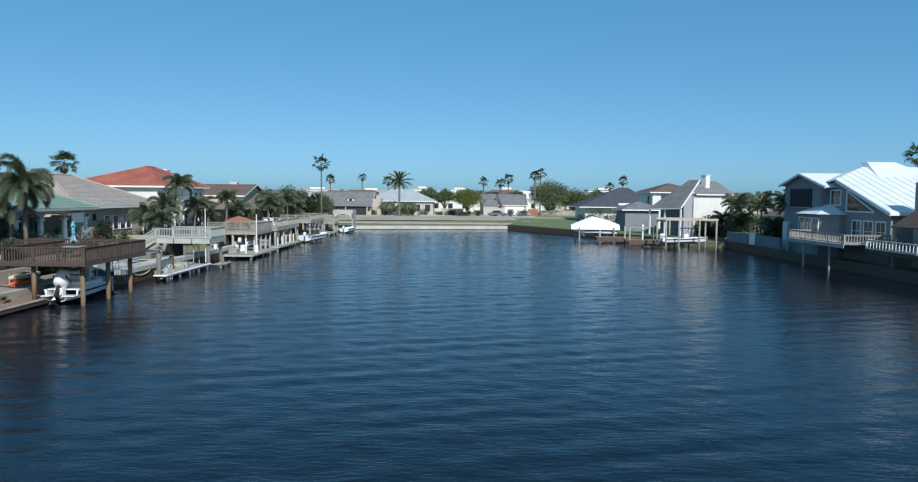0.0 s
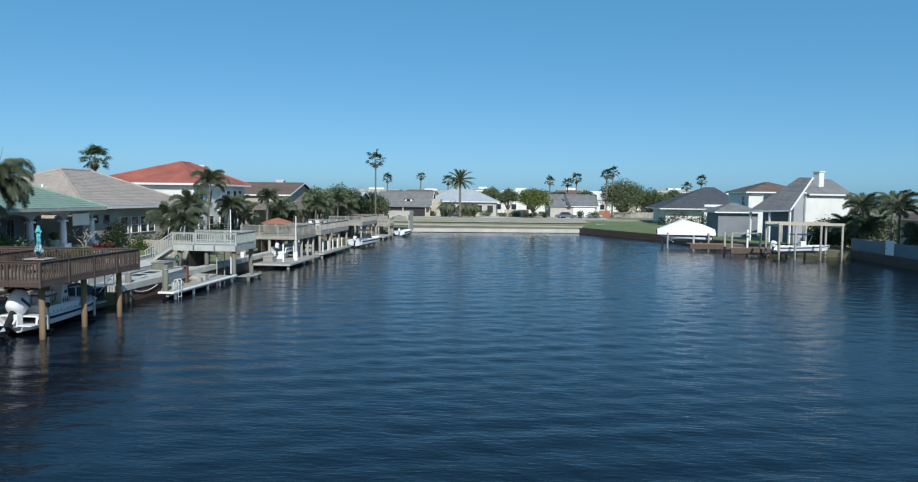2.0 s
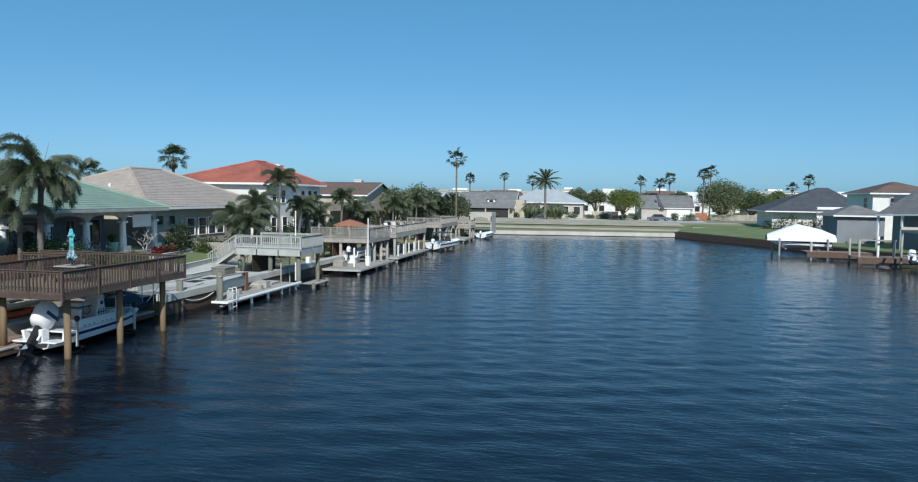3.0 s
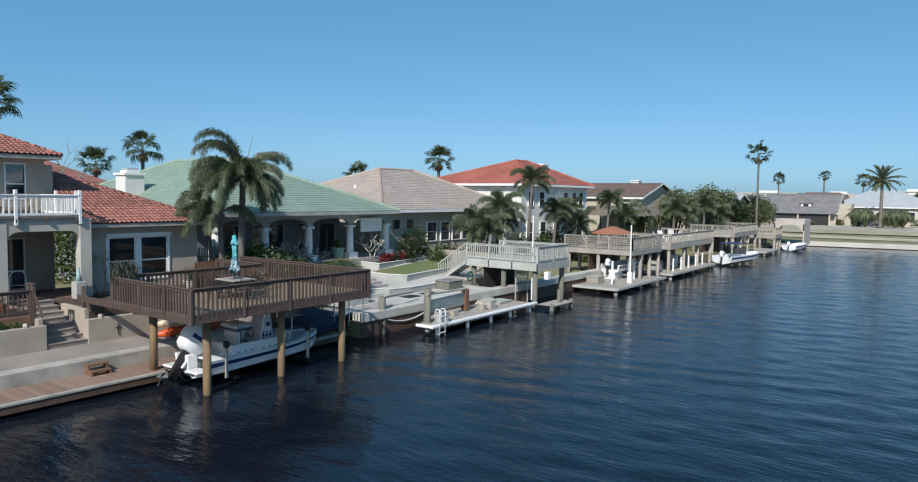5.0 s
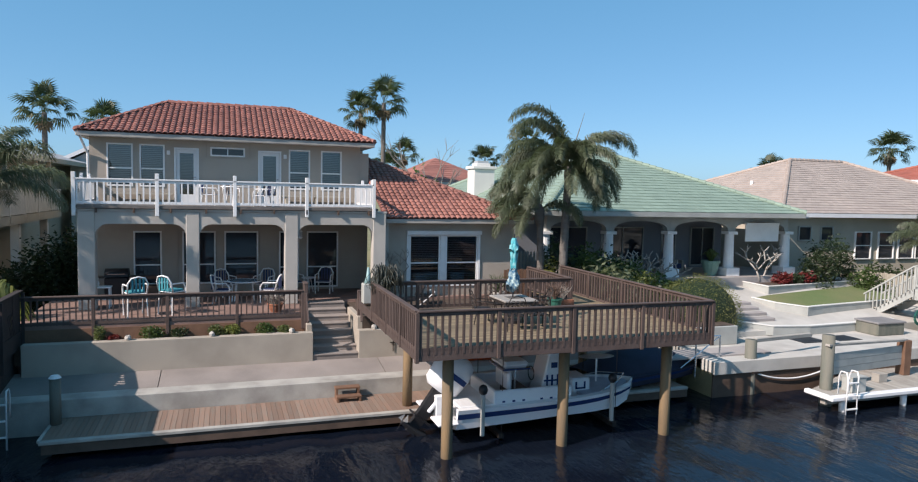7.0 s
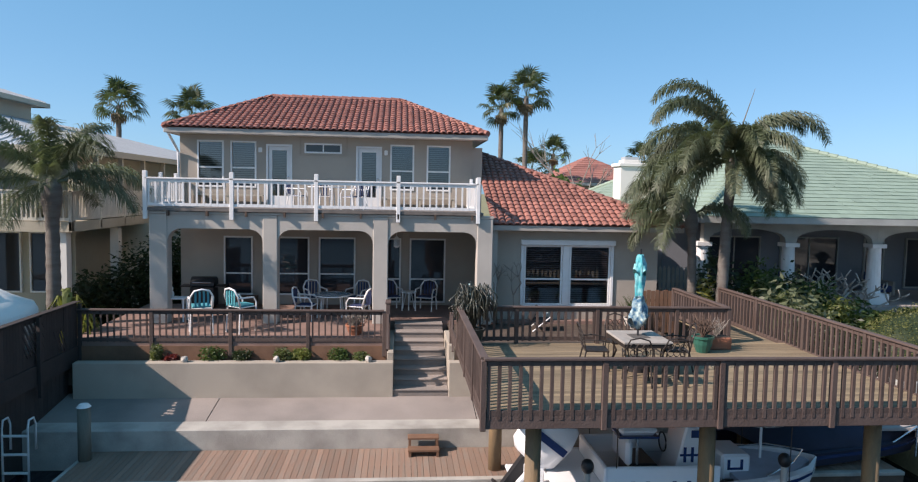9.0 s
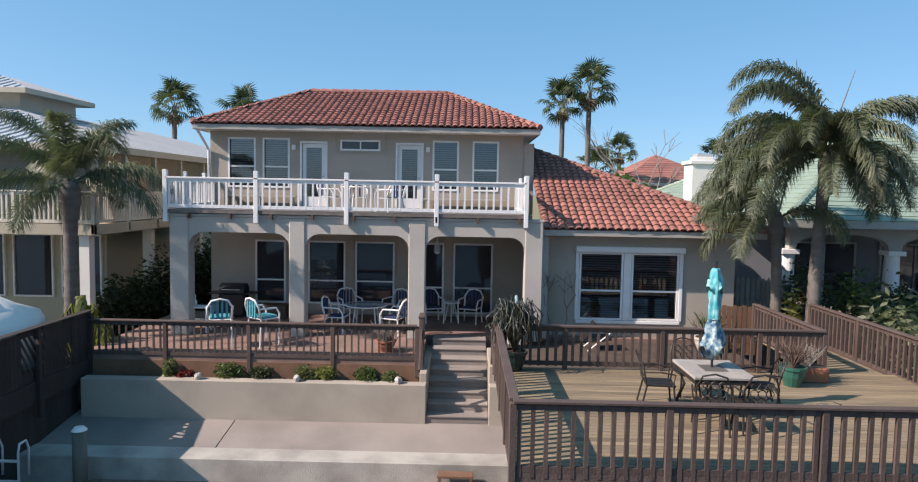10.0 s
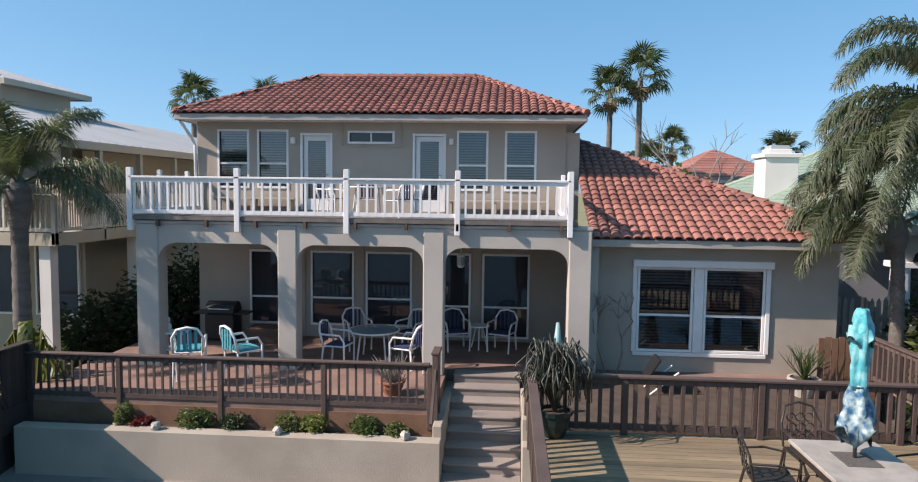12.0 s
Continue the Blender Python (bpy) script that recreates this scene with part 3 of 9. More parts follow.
# ---- the house with the clay tile roof ----
house = thing("house", (0, 0, 0), "two-storey tan stucco house with red clay barrel-tile roof and white balcony", "house")
XF, XC, XW = -37.3, -33.6, -34.6
# upper storey with openings left for windows and doors
def wall_with_holes(parent, x, thick, y0, y1, z0, z1, holes, material, name="wall"):
    """A wall facing +x whose openings (y0, y1, z0, z1) go through."""
    ys = sorted({y0, y1, *[h[0] for h in holes], *[h[1] for h in holes]})
    zs = sorted({z0, z1, *[h[2] for h in holes], *[h[3] for h in holes]})
    bm = bmesh.new()
    grid = {}
    for k, xx in enumerate((x, x - thick)):
        for yy in ys:
            for zz in zs:
                grid[k, yy, zz] = bm.verts.new((xx, yy, zz))
    full = {}
    for i in range(len(ys) - 1):
        for j in range(len(zs) - 1):
            cy, cz = (ys[i] + ys[i + 1]) / 2, (zs[j] + zs[j + 1]) / 2
            full[i, j] = not any(h[0] < cy < h[1] and h[2] < cz < h[3] for h in holes)
    for (i, j), f in full.items():
        if not f:
            continue
        q = [(ys[i], zs[j]), (ys[i + 1], zs[j]), (ys[i + 1], zs[j + 1]), (ys[i], zs[j + 1])]
        bm.faces.new([grid[0, a, b] for a, b in q])
        bm.faces.new([grid[1, a, b] for a, b in reversed(q)])
        for (di, dj), (p, r) in (((-1, 0), (q[3], q[0])), ((1, 0), (q[1], q[2])), ((0, -1), (q[0], q[1])), ((0, 1), (q[2], q[3]))):
            if not full.get((i + di, j + dj), False):
                bm.faces.new([grid[0, *p], grid[1, *p], grid[1, *r], grid[0, *r]])
    bmesh.ops.recalc_face_normals(bm, faces=bm.faces)
    bmesh.ops.delete(bm, geom=[v for v in bm.verts if not v.link_faces], context="VERTS")
    me = bpy.data.meshes.new(name)
    bm.to_mesh(me)
    bm.free()
    me.materials.append(material)
    return part(name, me, None, parent)


UP = [(35.05, 35.85, 6.85, 8.38), (36.2, 36.98, 6.85, 8.38), (42.0 - 0.17, 42.58, 6.85, 8.38), (43.15, 43.9, 6.85, 8.38)]
DOORS_UP = [(37.45, 38.22, 6.2, 8.28), (40.62, 41.4, 6.2, 8.28)]
HIGH = (38.78, 39.98, 8.12, 8.36)
wall_with_holes(house, XF, 0.2, 34.4, 44.75, 6.05, 8.72, UP + DOORS_UP + [HIGH], STUCCO)
for b in ((-45.0, XF - 0.2, 34.4, 34.6), (-45.0, XF - 0.2, 44.55, 44.75), (-45.2, -45.0, 34.4, 44.75)):
    part("wall", Mesh().box(*b, 0.9, 8.72), STUCCO, house)
for h in UP:
    window(house, XF, *h, sash=0.42, blind=True)
window(house, XF, *HIGH, sash=0, mull=1)
for y0, y1, z0, z1 in DOORS_UP:
    d = part("door", Mesh().box(XF - 0.09, XF - 0.04, y0, y1, z0, z0 + 0.32).box(XF - 0.09, XF - 0.04, y0, y0 + 0.13, z0 + 0.32, z1).box(XF - 0.09, XF - 0.04, y1 - 0.13, y1, z0 + 0.32, z1).box(XF - 0.09, XF - 0.04, y0 + 0.13, y1 - 0.13, z1 - 0.14, z1), WHITE, house, bevel=0.005)
    part("pane", Mesh().box(XF - 0.07, XF - 0.062, y0 + 0.13, y1 - 0.13, z0 + 0.32, z1 - 0.14), CLEAR, d)
    b = Mesh()
    for i in range(26):
        zz = z0 + 0.34 + i * (z1 - z0 - 0.5) / 26
        b.box(XF - 0.085, XF - 0.075, y0 + 0.13, y1 - 0.13, zz, zz + 0.04)
    part("blind", b, BLIND, d)
    # dark sheet painted as the unlit room behind the door
    part("door_back", Mesh().box(XF - 0.13, XF - 0.11, y0, y1, z0, z1), INTERIOR_SHADE, d)
    part("door_handle", Mesh().tube([(XF - 0.02, y1 - 0.07, z0 + 1.0), (XF + 0.03, y1 - 0.07, z0 + 1.0)], 0.02).tube([(XF + 0.03, y1 - 0.12, z0 + 1.0), (XF + 0.03, y1 - 0.04, z0 + 1.0)], 0.012), CHROME, d)
    part("door_frame", Mesh().box(XF - 0.1, XF + 0.03, y0 - 0.07, y0, z0, z1 + 0.07).box(XF - 0.1, XF + 0.03, y1, y1 + 0.07, z0, z1 + 0.07).box(XF - 0.1, XF + 0.03, y0, y1, z1, z1 + 0.07), WHITE, house, bevel=0.005)
for y in (37.18, 41.62):
    lamp = part("wall_lamp", Mesh().box(XF, XF + 0.1, y - 0.06, y + 0.06, 8.05, 8.22), WHITE, house, "small white wall lamp", bevel=0.015)
for b in ((38.55, 40.25, 7.98, 8.02), (38.55, 38.6, 8.02, 8.72), (40.2, 40.25, 8.02, 8.72)):
    part("trim", Mesh().box(XF, XF + 0.03, *b), STUCCO, house)
part("wall", Mesh().box(-45.0, XF - 0.04, 44.75, 45.12, 5.6, 8.4), STUCCO, house)
# upper roof
RIDGE_U = ((-41.05, 36.9, 10.46), (-41.05, 42.1, 10.46))
E0, E1, EX0, EX1, EZ = 34.08, 45.22, -45.6, -36.62, 8.80
part("roof", Mesh().box(EX0 + 0.05, EX1 - 0.05, E0 + 0.05, E1 - 0.05, EZ - 0.15, EZ - 0.1), WHITE, house, "red clay barrel-tile hip roof")
for b in ((EX1 - 0.03, EX1 + 0.02, E0, E1), (EX0, EX1 - 0.03, E1 - 0.03, E1 + 0.02), (EX0, EX1 - 0.03, E0 - 0.02, E0 + 0.03)):
    part("fascia", Mesh().box(*b, EZ - 0.17, EZ), GUTTER, house, "grey-tan gutter and fascia", bevel=0.01)
polys = hip_polys(EX0, EX1, E0, E1, EZ, RIDGE_U)
under = Mesh()
for p in polys.values():
    under.add(p, [tuple(range(len(p)))])
part("roof_deck", raw(under, "roof_deck", TILE_RED), None, house)
wing = [(-33.95, 45.1, 5.75), (-33.95, 51.4, 5.75), (-40.2, 45.1, 8.4)]
wing_side = [(-33.95, 51.4, 5.75), (-46.4, 51.4, 5.75), (-40.2, 45.1, 8.4)]
under = Mesh().add(wing, [(0, 1, 2)]).add(wing_side, [(0, 1, 2)])
part("roof_deck", raw(under, "roof_deck", TILE_RED), None, house)
ridge_caps(house, polys["south"][1], RIDGE_U[0], TILE_RED, r=0.12)
ridge_caps(house, polys["north"][0], RIDGE_U[1], TILE_RED, r=0.12)
ridge_caps(house, RIDGE_U[0], RIDGE_U[1], TILE_RED, r=0.12)
ridge_caps(house, wing[1], wing[2], TILE_RED, r=0.12)
part("downpipe", Mesh().tube([(EX1 - 0.1, 34.2, EZ - 0.2), (EX1 - 0.5, 34.3, EZ - 0.6), (XF + 0.06, 34.36, EZ - 0.8), (XF + 0.06, 34.36, 6.1)], 0.045), WHITE, house)

# ground floor behind the columns
LOW = [(35.95, 36.85, 3.0, 5.0), (37.72, 38.85, 3.0, 5.0), (39.3, 40.5, 3.0, 5.0), (41.45, 42.15, 2.75, 5.0), (42.58, 43.78, 2.75, 5.0)]
wall_with_holes(house, XF, 0.2, 34.4, 45.1, 2.6, 6.05, LOW, STUCCO)
for h in LOW:
    window(house, XF, *h, sash=0.36)
for y0, y1 in ((37.0, 37.5), (38.95, 39.2), (40.62, 41.3), (42.26, 42.48)):
    part("trim", Mesh().box(XF, XF + 0.04, y0, y1, 2.6, 5.25), STUCCO, house)
# columns and arches
COLS = [(34.62, 35.15), (37.98, 38.42), (41.33, 41.8), (44.58, 45.08)]
for y0, y1 in COLS:
    part("column", Mesh().box(XC - 0.45, XC, y0, y1, 2.6, 5.95), STUCCO_LIGHT, house, bevel=0.02)
for (a0, a1), (b0, b1) in zip(COLS, COLS[1:]):
    y0, y1 = a1 + 0.002, b0 - 0.002
    arch = [(XC - 0.03, y0, 5.95), (XC - 0.03, y0, 5.12)]
    for i in range(7):
        t = radians(90 * i / 6)
        arch.append((XC - 0.03, y0 + 0.42 * (1 - math.cos(t)), 5.12 + 0.40 * math.sin(t)))
    for i in range(7):
        t = radians(90 * i / 6)
        arch.append((XC - 0.03, y1 - 0.42 * math.sin(radians(90) - t) * 0 - 0.42 * (1 - math.sin(t)), 5.12 + 0.40 * math.cos(t)))
    arch += [(XC - 0.03, y1, 5.95)]
    part("arch", Mesh().prism(arch, (-0.36, 0, 0)), STUCCO_LIGHT, house)
part("beam", Mesh().box(XC - 0.45, XC + 0.01, 34.5, 45.1, 5.955, 6.03), STUCCO_LIGHT, house, bevel=0.01)
part("balcony_ceiling", Mesh().box(XF, XC - 0.45, 34.4, 45.1, 5.86, 5.94), STUCCO, house)
part("balcony_floor", Mesh().box(XF, XC + 0.08, 34.45, 44.75, 6.05, 6.14), BALCONY_EDGE, house, "dark balcony floor edge")
for i in range(9):
    y = 35.2 + i * 1.15
    part("bracket", Mesh().box(XC + 0.0, XC + 0.12, y - 0.03, y + 0.03, 5.9, 6.06), SHADE_BROWN, house)
balcony = thing("balcony_railing", (0, 0, 0), "white painted wooden balcony railing with square posts", "railing")
PB = [34.55, 37.08, 39.6, 42.1, 44.58]
railing(balcony, (XC + 0.06, 34.55), (XC + 0.06, 44.58), 7.05, 6.14, WHITE, posts=[(y - 34.55) / 10.03 for y in PB], post_top=7.24, post_bottom=5.8, gap=0.2, bal=0.05, post=0.12, cap=(0.12, 0.045), low=0.1)
railing(balcony, (XC + 0.0, 34.55), (XF + 0.03, 34.55), 7.05, 6.14, WHITE, posts=[0.35, 0.75], post_top=7.22, post_bottom=6.1, gap=0.2, bal=0.05, post=0.1, cap=(0.12, 0.045), low=0.1)
railing(balcony, (XC + 0.0, 44.58), (XF + 0.03, 44.58), 7.05, 6.14, WHITE, posts=[0.08, 0.6], post_top=7.22, post_bottom=6.1, gap=0.2, bal=0.05, post=0.1, cap=(0.12, 0.045), low=0.1)

# single-storey wing
WWIN = [(46.33, 47.5, 3.14, 5.02), (47.86, 49.13, 3.14, 5.02)]
wall_with_holes(house, XW, 0.2, 45.09, 50.82, 0.9, 5.6, WWIN, STUCCO)
part("wall", Mesh().box(-45.6, XW - 0.2, 50.62, 50.82, 0.9, 5.6), STUCCO, house)
part("wall", Mesh().box(XW, -34.06, 45.09, 45.29, 2.6, 5.9), STUCCO_LIGHT, house)
for h in WWIN:
    window(house, XW, *h, sash=0.43, blind=True)
for b in ((46.2, 49.25, 2.98, 3.07), (47.57, 47.79, 3.08, 5.08), (46.16, 46.26, 3.08, 5.08), (49.2, 49.3, 3.08, 5.08)):
    part("window_trim", Mesh().box(XW, XW + 0.05, *b), WHITE, house, bevel=0.008)
part("shutter_box", Mesh().box(XW, XW + 0.18, 46.14, 49.32, 5.09, 5.26), WHITE, house, "white roll shutter box over the window", bevel=0.015)
part("fascia", Mesh().box(-33.97, -33.92, 45.1, 51.42, 5.58, 5.75), GUTTER, house, bevel=0.008)
part("fascia", Mesh().box(-46.4, -33.97, 51.38, 51.43, 5.58, 5.75), GUTTER, house, bevel=0.008)
part("soffit", Mesh().box(XW, -33.98, 45.3, 51.37, 5.6, 5.64), WHITE, house)
part("soffit", Mesh().box(-46.4, XW, 50.83, 51.37, 5.6, 5.64), WHITE, house)


# ---- the deck over the water ----
DX0, DX1, DY0, DY1, DZ, DR = -29.05, -23.7, 43.62, 52.2, 3.03, 3.97
deck = thing("deck", (0, 0, 0), "raised brown stained timber deck on piles over the canal", "deck")
part("rim_board", Mesh().box(DX1 - 0.05, DX1, DY0, DY1, DZ - 0.30, DZ - 0.03), RAIL_WOOD, deck, bevel=0.008)
part("rim_board", Mesh().box(-31.9, DX1 - 0.052, DY0, DY0 + 0.05, DZ - 0.30, DZ - 0.03), RAIL_WOOD, deck, bevel=0.008)
part("rim_board", Mesh().box(-33.0, DX1 - 0.052, DY1 - 0.05, DY1, DZ - 0.30, DZ - 0.03), RAIL_WOOD, deck, bevel=0.008)
railing(deck, (DX1 - 0.02, DY0), (DX1 - 0.02, DY1), DR, DZ, RAIL_WOOD, posts=[0.0, 0.247, 0.491, 0.733, 1.0], post_bottom=DZ - 0.33, low=-0.02, gap=0.183, bal=0.058)
railing(deck, (DX1 - 0.1, DY0 + 0.02), (DX0, DY0 + 0.02), DR, DZ, RAIL_WOOD, posts=[0.3, 0.62, 1.0], post_bottom=DZ - 0.3, low=-0.02, gap=0.183, bal=0.058)
railing(deck, (DX1 - 0.1, DY1 - 0.02), (-32.8, DY1 - 0.02), DR, DZ, RAIL_WOOD, posts=[0.25, 0.5, 0.75, 1.0], post_bottom=DZ - 0.3, low=-0.02, gap=0.183, bal=0.058)
railing(deck, (DX0, DY0 + 0.1), (DX0, 50.6), DR, DZ, RAIL_WOOD, posts=[0.2, 0.5, 0.8, 1.0], post_bottom=DZ - 0.1, low=0.12, gap=0.183, bal=0.058)
railing(deck, (DX0 - 0.05, 50.6), (-32.6, 50.6), DR, DZ, RAIL_WOOD, posts=[0.5, 1.0], post_bottom=DZ - 0.1, low=0.12, gap=0.183, bal=0.058)
for x, y, zb in ((-24.42, 44.65, -1.5), (-24.42, 47.96, -1.5), (-24.42, 51.24, -1.5), (-27.5, 44.4, 0.45), (-28.6, 50.9, 0.4)):
    part("timber_post", Mesh().tube([(x, y, zb), (x, y, DZ - 0.3)], [0.15, 0.15], n=12), PILE_WOOD, deck, smooth=True)
part("joist", Mesh().box(-24.55, -24.3, DY0 + 0.06, DY1 - 0.06, DZ - 0.36, DZ - 0.04), RAIL_WOOD, deck)
part("joist", Mesh().box(-27.65, -27.4, DY0 + 0.06, DY1 - 0.06, DZ - 0.36, DZ - 0.04), RAIL_WOOD, deck)
n = int((DX1 - (-32.6)) / 0.145)
board = Mesh().box(-0.068, 0.068, 0, DY1 - DY0 - 0.1, DZ - 0.035, DZ).data("board", DECK_WOOD)
short = Mesh().box(-0.068, 0.068, 0, 1.3, DZ - 0.035, DZ).data("board", DECK_WOOD)
for i in range(n):
    x = DX1 - 0.13 - i * 0.145
    if x > DX0 - 0.1:
        part("board", board, None, deck, m=pose(x, DY0 + 0.05, 0))
    else:
        part("board", short, None, deck, m=pose(x, 50.65, 0))

landing = thing("landing_dock", (0, 0, 0), "weathered timber boat landing along the concrete kerb", "dock")
part("frame", Mesh().box(-27.12, -26.97, 34.95, 54.0, 0.12, 0.37), SHADE_BROWN, landing)
part("rub_rail", Mesh().box(-27.1, -26.93, 34.9, 54.0, 0.375, 0.46), KERB, landing, "worn grey-white rub rail", bevel=0.01)
part("rub_rail", Mesh().box(-28.8, -27.1, 34.83, 34.92, 0.375, 0.46), KERB, landing, "worn grey-white rub rail", bevel=0.01)
part("bearer", Mesh().box(-28.84, -28.7, 34.9, 54.0, 0.2, 0.4), GREY_WOOD, landing)
board = Mesh().box(-28.84, -27.11, -0.066, 0.066, 0.41, 0.45).data("board", DOCK_WOOD)
for i in range(136):
    part("board", board, None, landing, m=pose(0, 53.9 - i * 0.14, 0))
fence = thing("patio_fence", (0, 0, 0), "dark brown timber railing along the patio edge", "fence")
railing(fence, (-31.5, 33.3), (-31.5, 41.75), 3.42, 2.45, RAIL_WOOD, posts=[0.0, 0.25, 0.5, 0.75, 1.0], post_bottom=2.1, gap=0.172, bal=0.04)
part("kick_board", Mesh().box(-31.52, -31.47, 33.3, 41.8, 2.0, 2.4), BROWN_FENCE, fence)



# ---- plants ----
def frond_mesh(L, e0, e1, leaf=0.62, n=76, width=0.055, droop=0.95, seed=0, twist=0.0):
    """A feather leaf that leaves the origin towards +x at e0 degrees and bends to e1."""
    rnd = random.Random(seed)
    stem, blades = Mesh(), Mesh()
    pts, p, k = [], Vector((0, 0, 0)), 14
    for i in range(k + 1):
        s = i / k
        pts.append(p.copy())
        a = radians(e0 + (e1 - e0) * s ** 1.5)
        p = p + Vector((math.cos(a), twist * s, math.sin(a))) * (L / k)
    blades.tube(pts, [0.035 * (1 - 0.85 * i / k) for i in range(k + 1)], n=4, caps=False)
    for i in range(n):
        s = 0.10 + 0.90 * (i + 0.5) / n
        f = s * k
        j = min(k - 1, int(f))
        q = pts[j].lerp(pts[j + 1], f - j)
        d = (pts[j + 1] - pts[j]).normalized()
        ll = leaf * (0.45 + 0.75 * math.sin(math.pi * min(1, s * 0.85 + 0.12))) * rnd.uniform(0.8, 1.15)
        for side in (-1, 1):
            out = (Vector((0, side, 0)) + d * rnd.uniform(0.35, 0.8) + Vector((0, 0, rnd.uniform(-0.25, 0.35)))).normalized()
            mid = q + out * ll * 0.5 + Vector((0, 0, -droop * ll * 0.12))
            tip = q + out * ll * 0.85 + Vector((0, 0, -droop * ll * rnd.uniform(0.4, 0.8)))
            w = d * width * 0.5
            blades.add([q - w, q + w, mid + w * 1.1, mid - w * 1.1, tip], [(0, 1, 2, 3), (3, 2, 4)])
    return blades


def plume_mesh(L, e0, e1, leaf=0.5, n=250, width=0.032, seed=0, power=1.5):
    """An arching leaf with narrow hanging leaflets all round its stem."""
    rnd = random.Random(seed)
    blades = Mesh()
    pts, p, k = [], Vector((0, 0, 0)), 16
    for i in range(k + 1):
        s = i / k
        pts.append(p.copy())
        a = radians(e0 + (e1 - e0) * s ** power)
        p = p + Vector((math.cos(a), 0.05 * math.sin(3 * s), math.sin(a))) * (L / k)
    blades.tube(pts, [0.04 * (1 - 0.88 * i / k) for i in range(k + 1)], n=4, caps=False)
    for i in range(n):
        s = 0.16 + 0.84 * (i + rnd.random()) / n
        j = min(k - 1, int(s * k))
        q = pts[j].lerp(pts[j + 1], s * k - j)
        d = (pts[j + 1] - pts[j]).normalized()
        up = Vector((0, 1, 0)).cross(d)
        env = min(1.0, (s - 0.1) / 0.22) * min(1.0, (1.06 - s) / 0.3)
        for side in (-1, 1):
            ll = leaf * (0.35 + 0.65 * env) * rnd.uniform(0.7, 1.15)
            a = rnd.choice((-0.55, 0.0, 0.6)) + rnd.uniform(-0.25, 0.25)
            out = (Vector((0, side * math.cos(a), 0)) + up * -math.sin(a) + d * rnd.uniform(0.45, 0.95)).normalized()
            mid = q + out * ll * 0.5
            tip = mid + (out * 0.55 + Vector((0, 0, -rnd.uniform(0.35, 0.95)))).normalized() * ll * 0.55
            w = (d * 0.75 + Vector((0, 0, 0.3))) * width * 0.5
            blades.add([q - w * 0.7, q + w * 0.7, mid + w, mid - w, tip], [(0, 1, 2, 3), (3, 2, 4)])
    return blades


def trunk_mesh(h, r0, r1, lean=(0, 0), bulge=0.0, n=10, rings=16):
    pts, rad = [], []
    for i in range(rings * 2 + 1):
        s = i / (rings * 2)
        pts.append((lean[0] * s * s, lean[1] * s * s, h * s))
        r = r0 + (r1 - r0) * s + (r0 * 0.35 * max(0, 1 - s * 12)) + bulge * math.exp(-((s - 0.93) / 0.08) ** 2)
        rad.append(r * (1.06 if i % 2 else 0.97))
    return Mesh().tube(pts, rad, n=n)


PALM_GROUP = "feather palms"


def feather_palm(at, h, L, n, label, seed=0, lean=(0, 0), r=0.16, singles=True, sway=(0, 0), leaf=0.62, material=None, stiff=False, low=-50, group=PALM_GROUP, bulge=0.0, bend=None, plume=False, power=1.5):
    rnd = random.Random(seed)
    material = material or FROND
    palm = thing("palm_tree", at, label, "palm tree", group)
    part("trunk", trunk_mesh(h, r, r * 0.72, lean, bulge), TRUNK, palm, smooth=True)
    kinds = []
    for i, (a, b) in enumerate(bend or (((86, -25), (72, -52), (52, -70), (28, -82), (low + 45, -86)) if not stiff else ((78, 25), (55, 0), (30, -30), (5, -45), (-25, -60)))):
        if plume:
            kinds.append(plume_mesh(L * (1, 1, 0.95, 0.85, 0.7)[i], a, b, leaf, seed=seed * 10 + i, power=power))
            continue
        kinds.append(frond_mesh(L * (0.85 if i in (0, 4) else 1), a, b, leaf, seed=seed * 10 + i))
    shared = None if not singles else [raw(k, "frond", material) for k in kinds]
    crown = Mesh()
    top = Vector((lean[0], lean[1], h - 0.05))
    for i in range(n):
        k = min(4, int(5 * i / n))
        az = i * 137.5 + rnd.uniform(-18, 18)
        m = pose(*top, 0, 0, az)
        # the wind pushes every leaf the same way
        push = Matrix.Rotation(radians(rnd.uniform(0.6, 1.2)), 4, Vector((-sway[1], sway[0], 0.001)).normalized()) if sway != (0, 0) else Matrix.Identity(4)
        if sway != (0, 0):
            push = Matrix.Rotation(radians(22 * rnd.uniform(0.5, 1.3) * math.hypot(*sway)), 4, Vector((-sway[1], sway[0], 0)))
        m = Matrix.Translation(top) @ push @ Matrix.Rotation(radians(az), 4, "Z") @ Matrix.Scale(rnd.uniform(0.85, 1.1), 4)
        if singles:
            part("frond", shared[k], None, palm, m=m)
        else:
            crown.add([m @ Vector(q) for q in kinds[k].v], kinds[k].f)
    if singles:
        part("leaf_base", Mesh().ball((*(top - Vector((0, 0, 0.25))).xy, top.z - 0.25), 0.22, 0.22, 0.5), TRUNK, palm, smooth=True)
    else:
        part("crown", raw(crown, "crown", material), None, palm)
    return palm


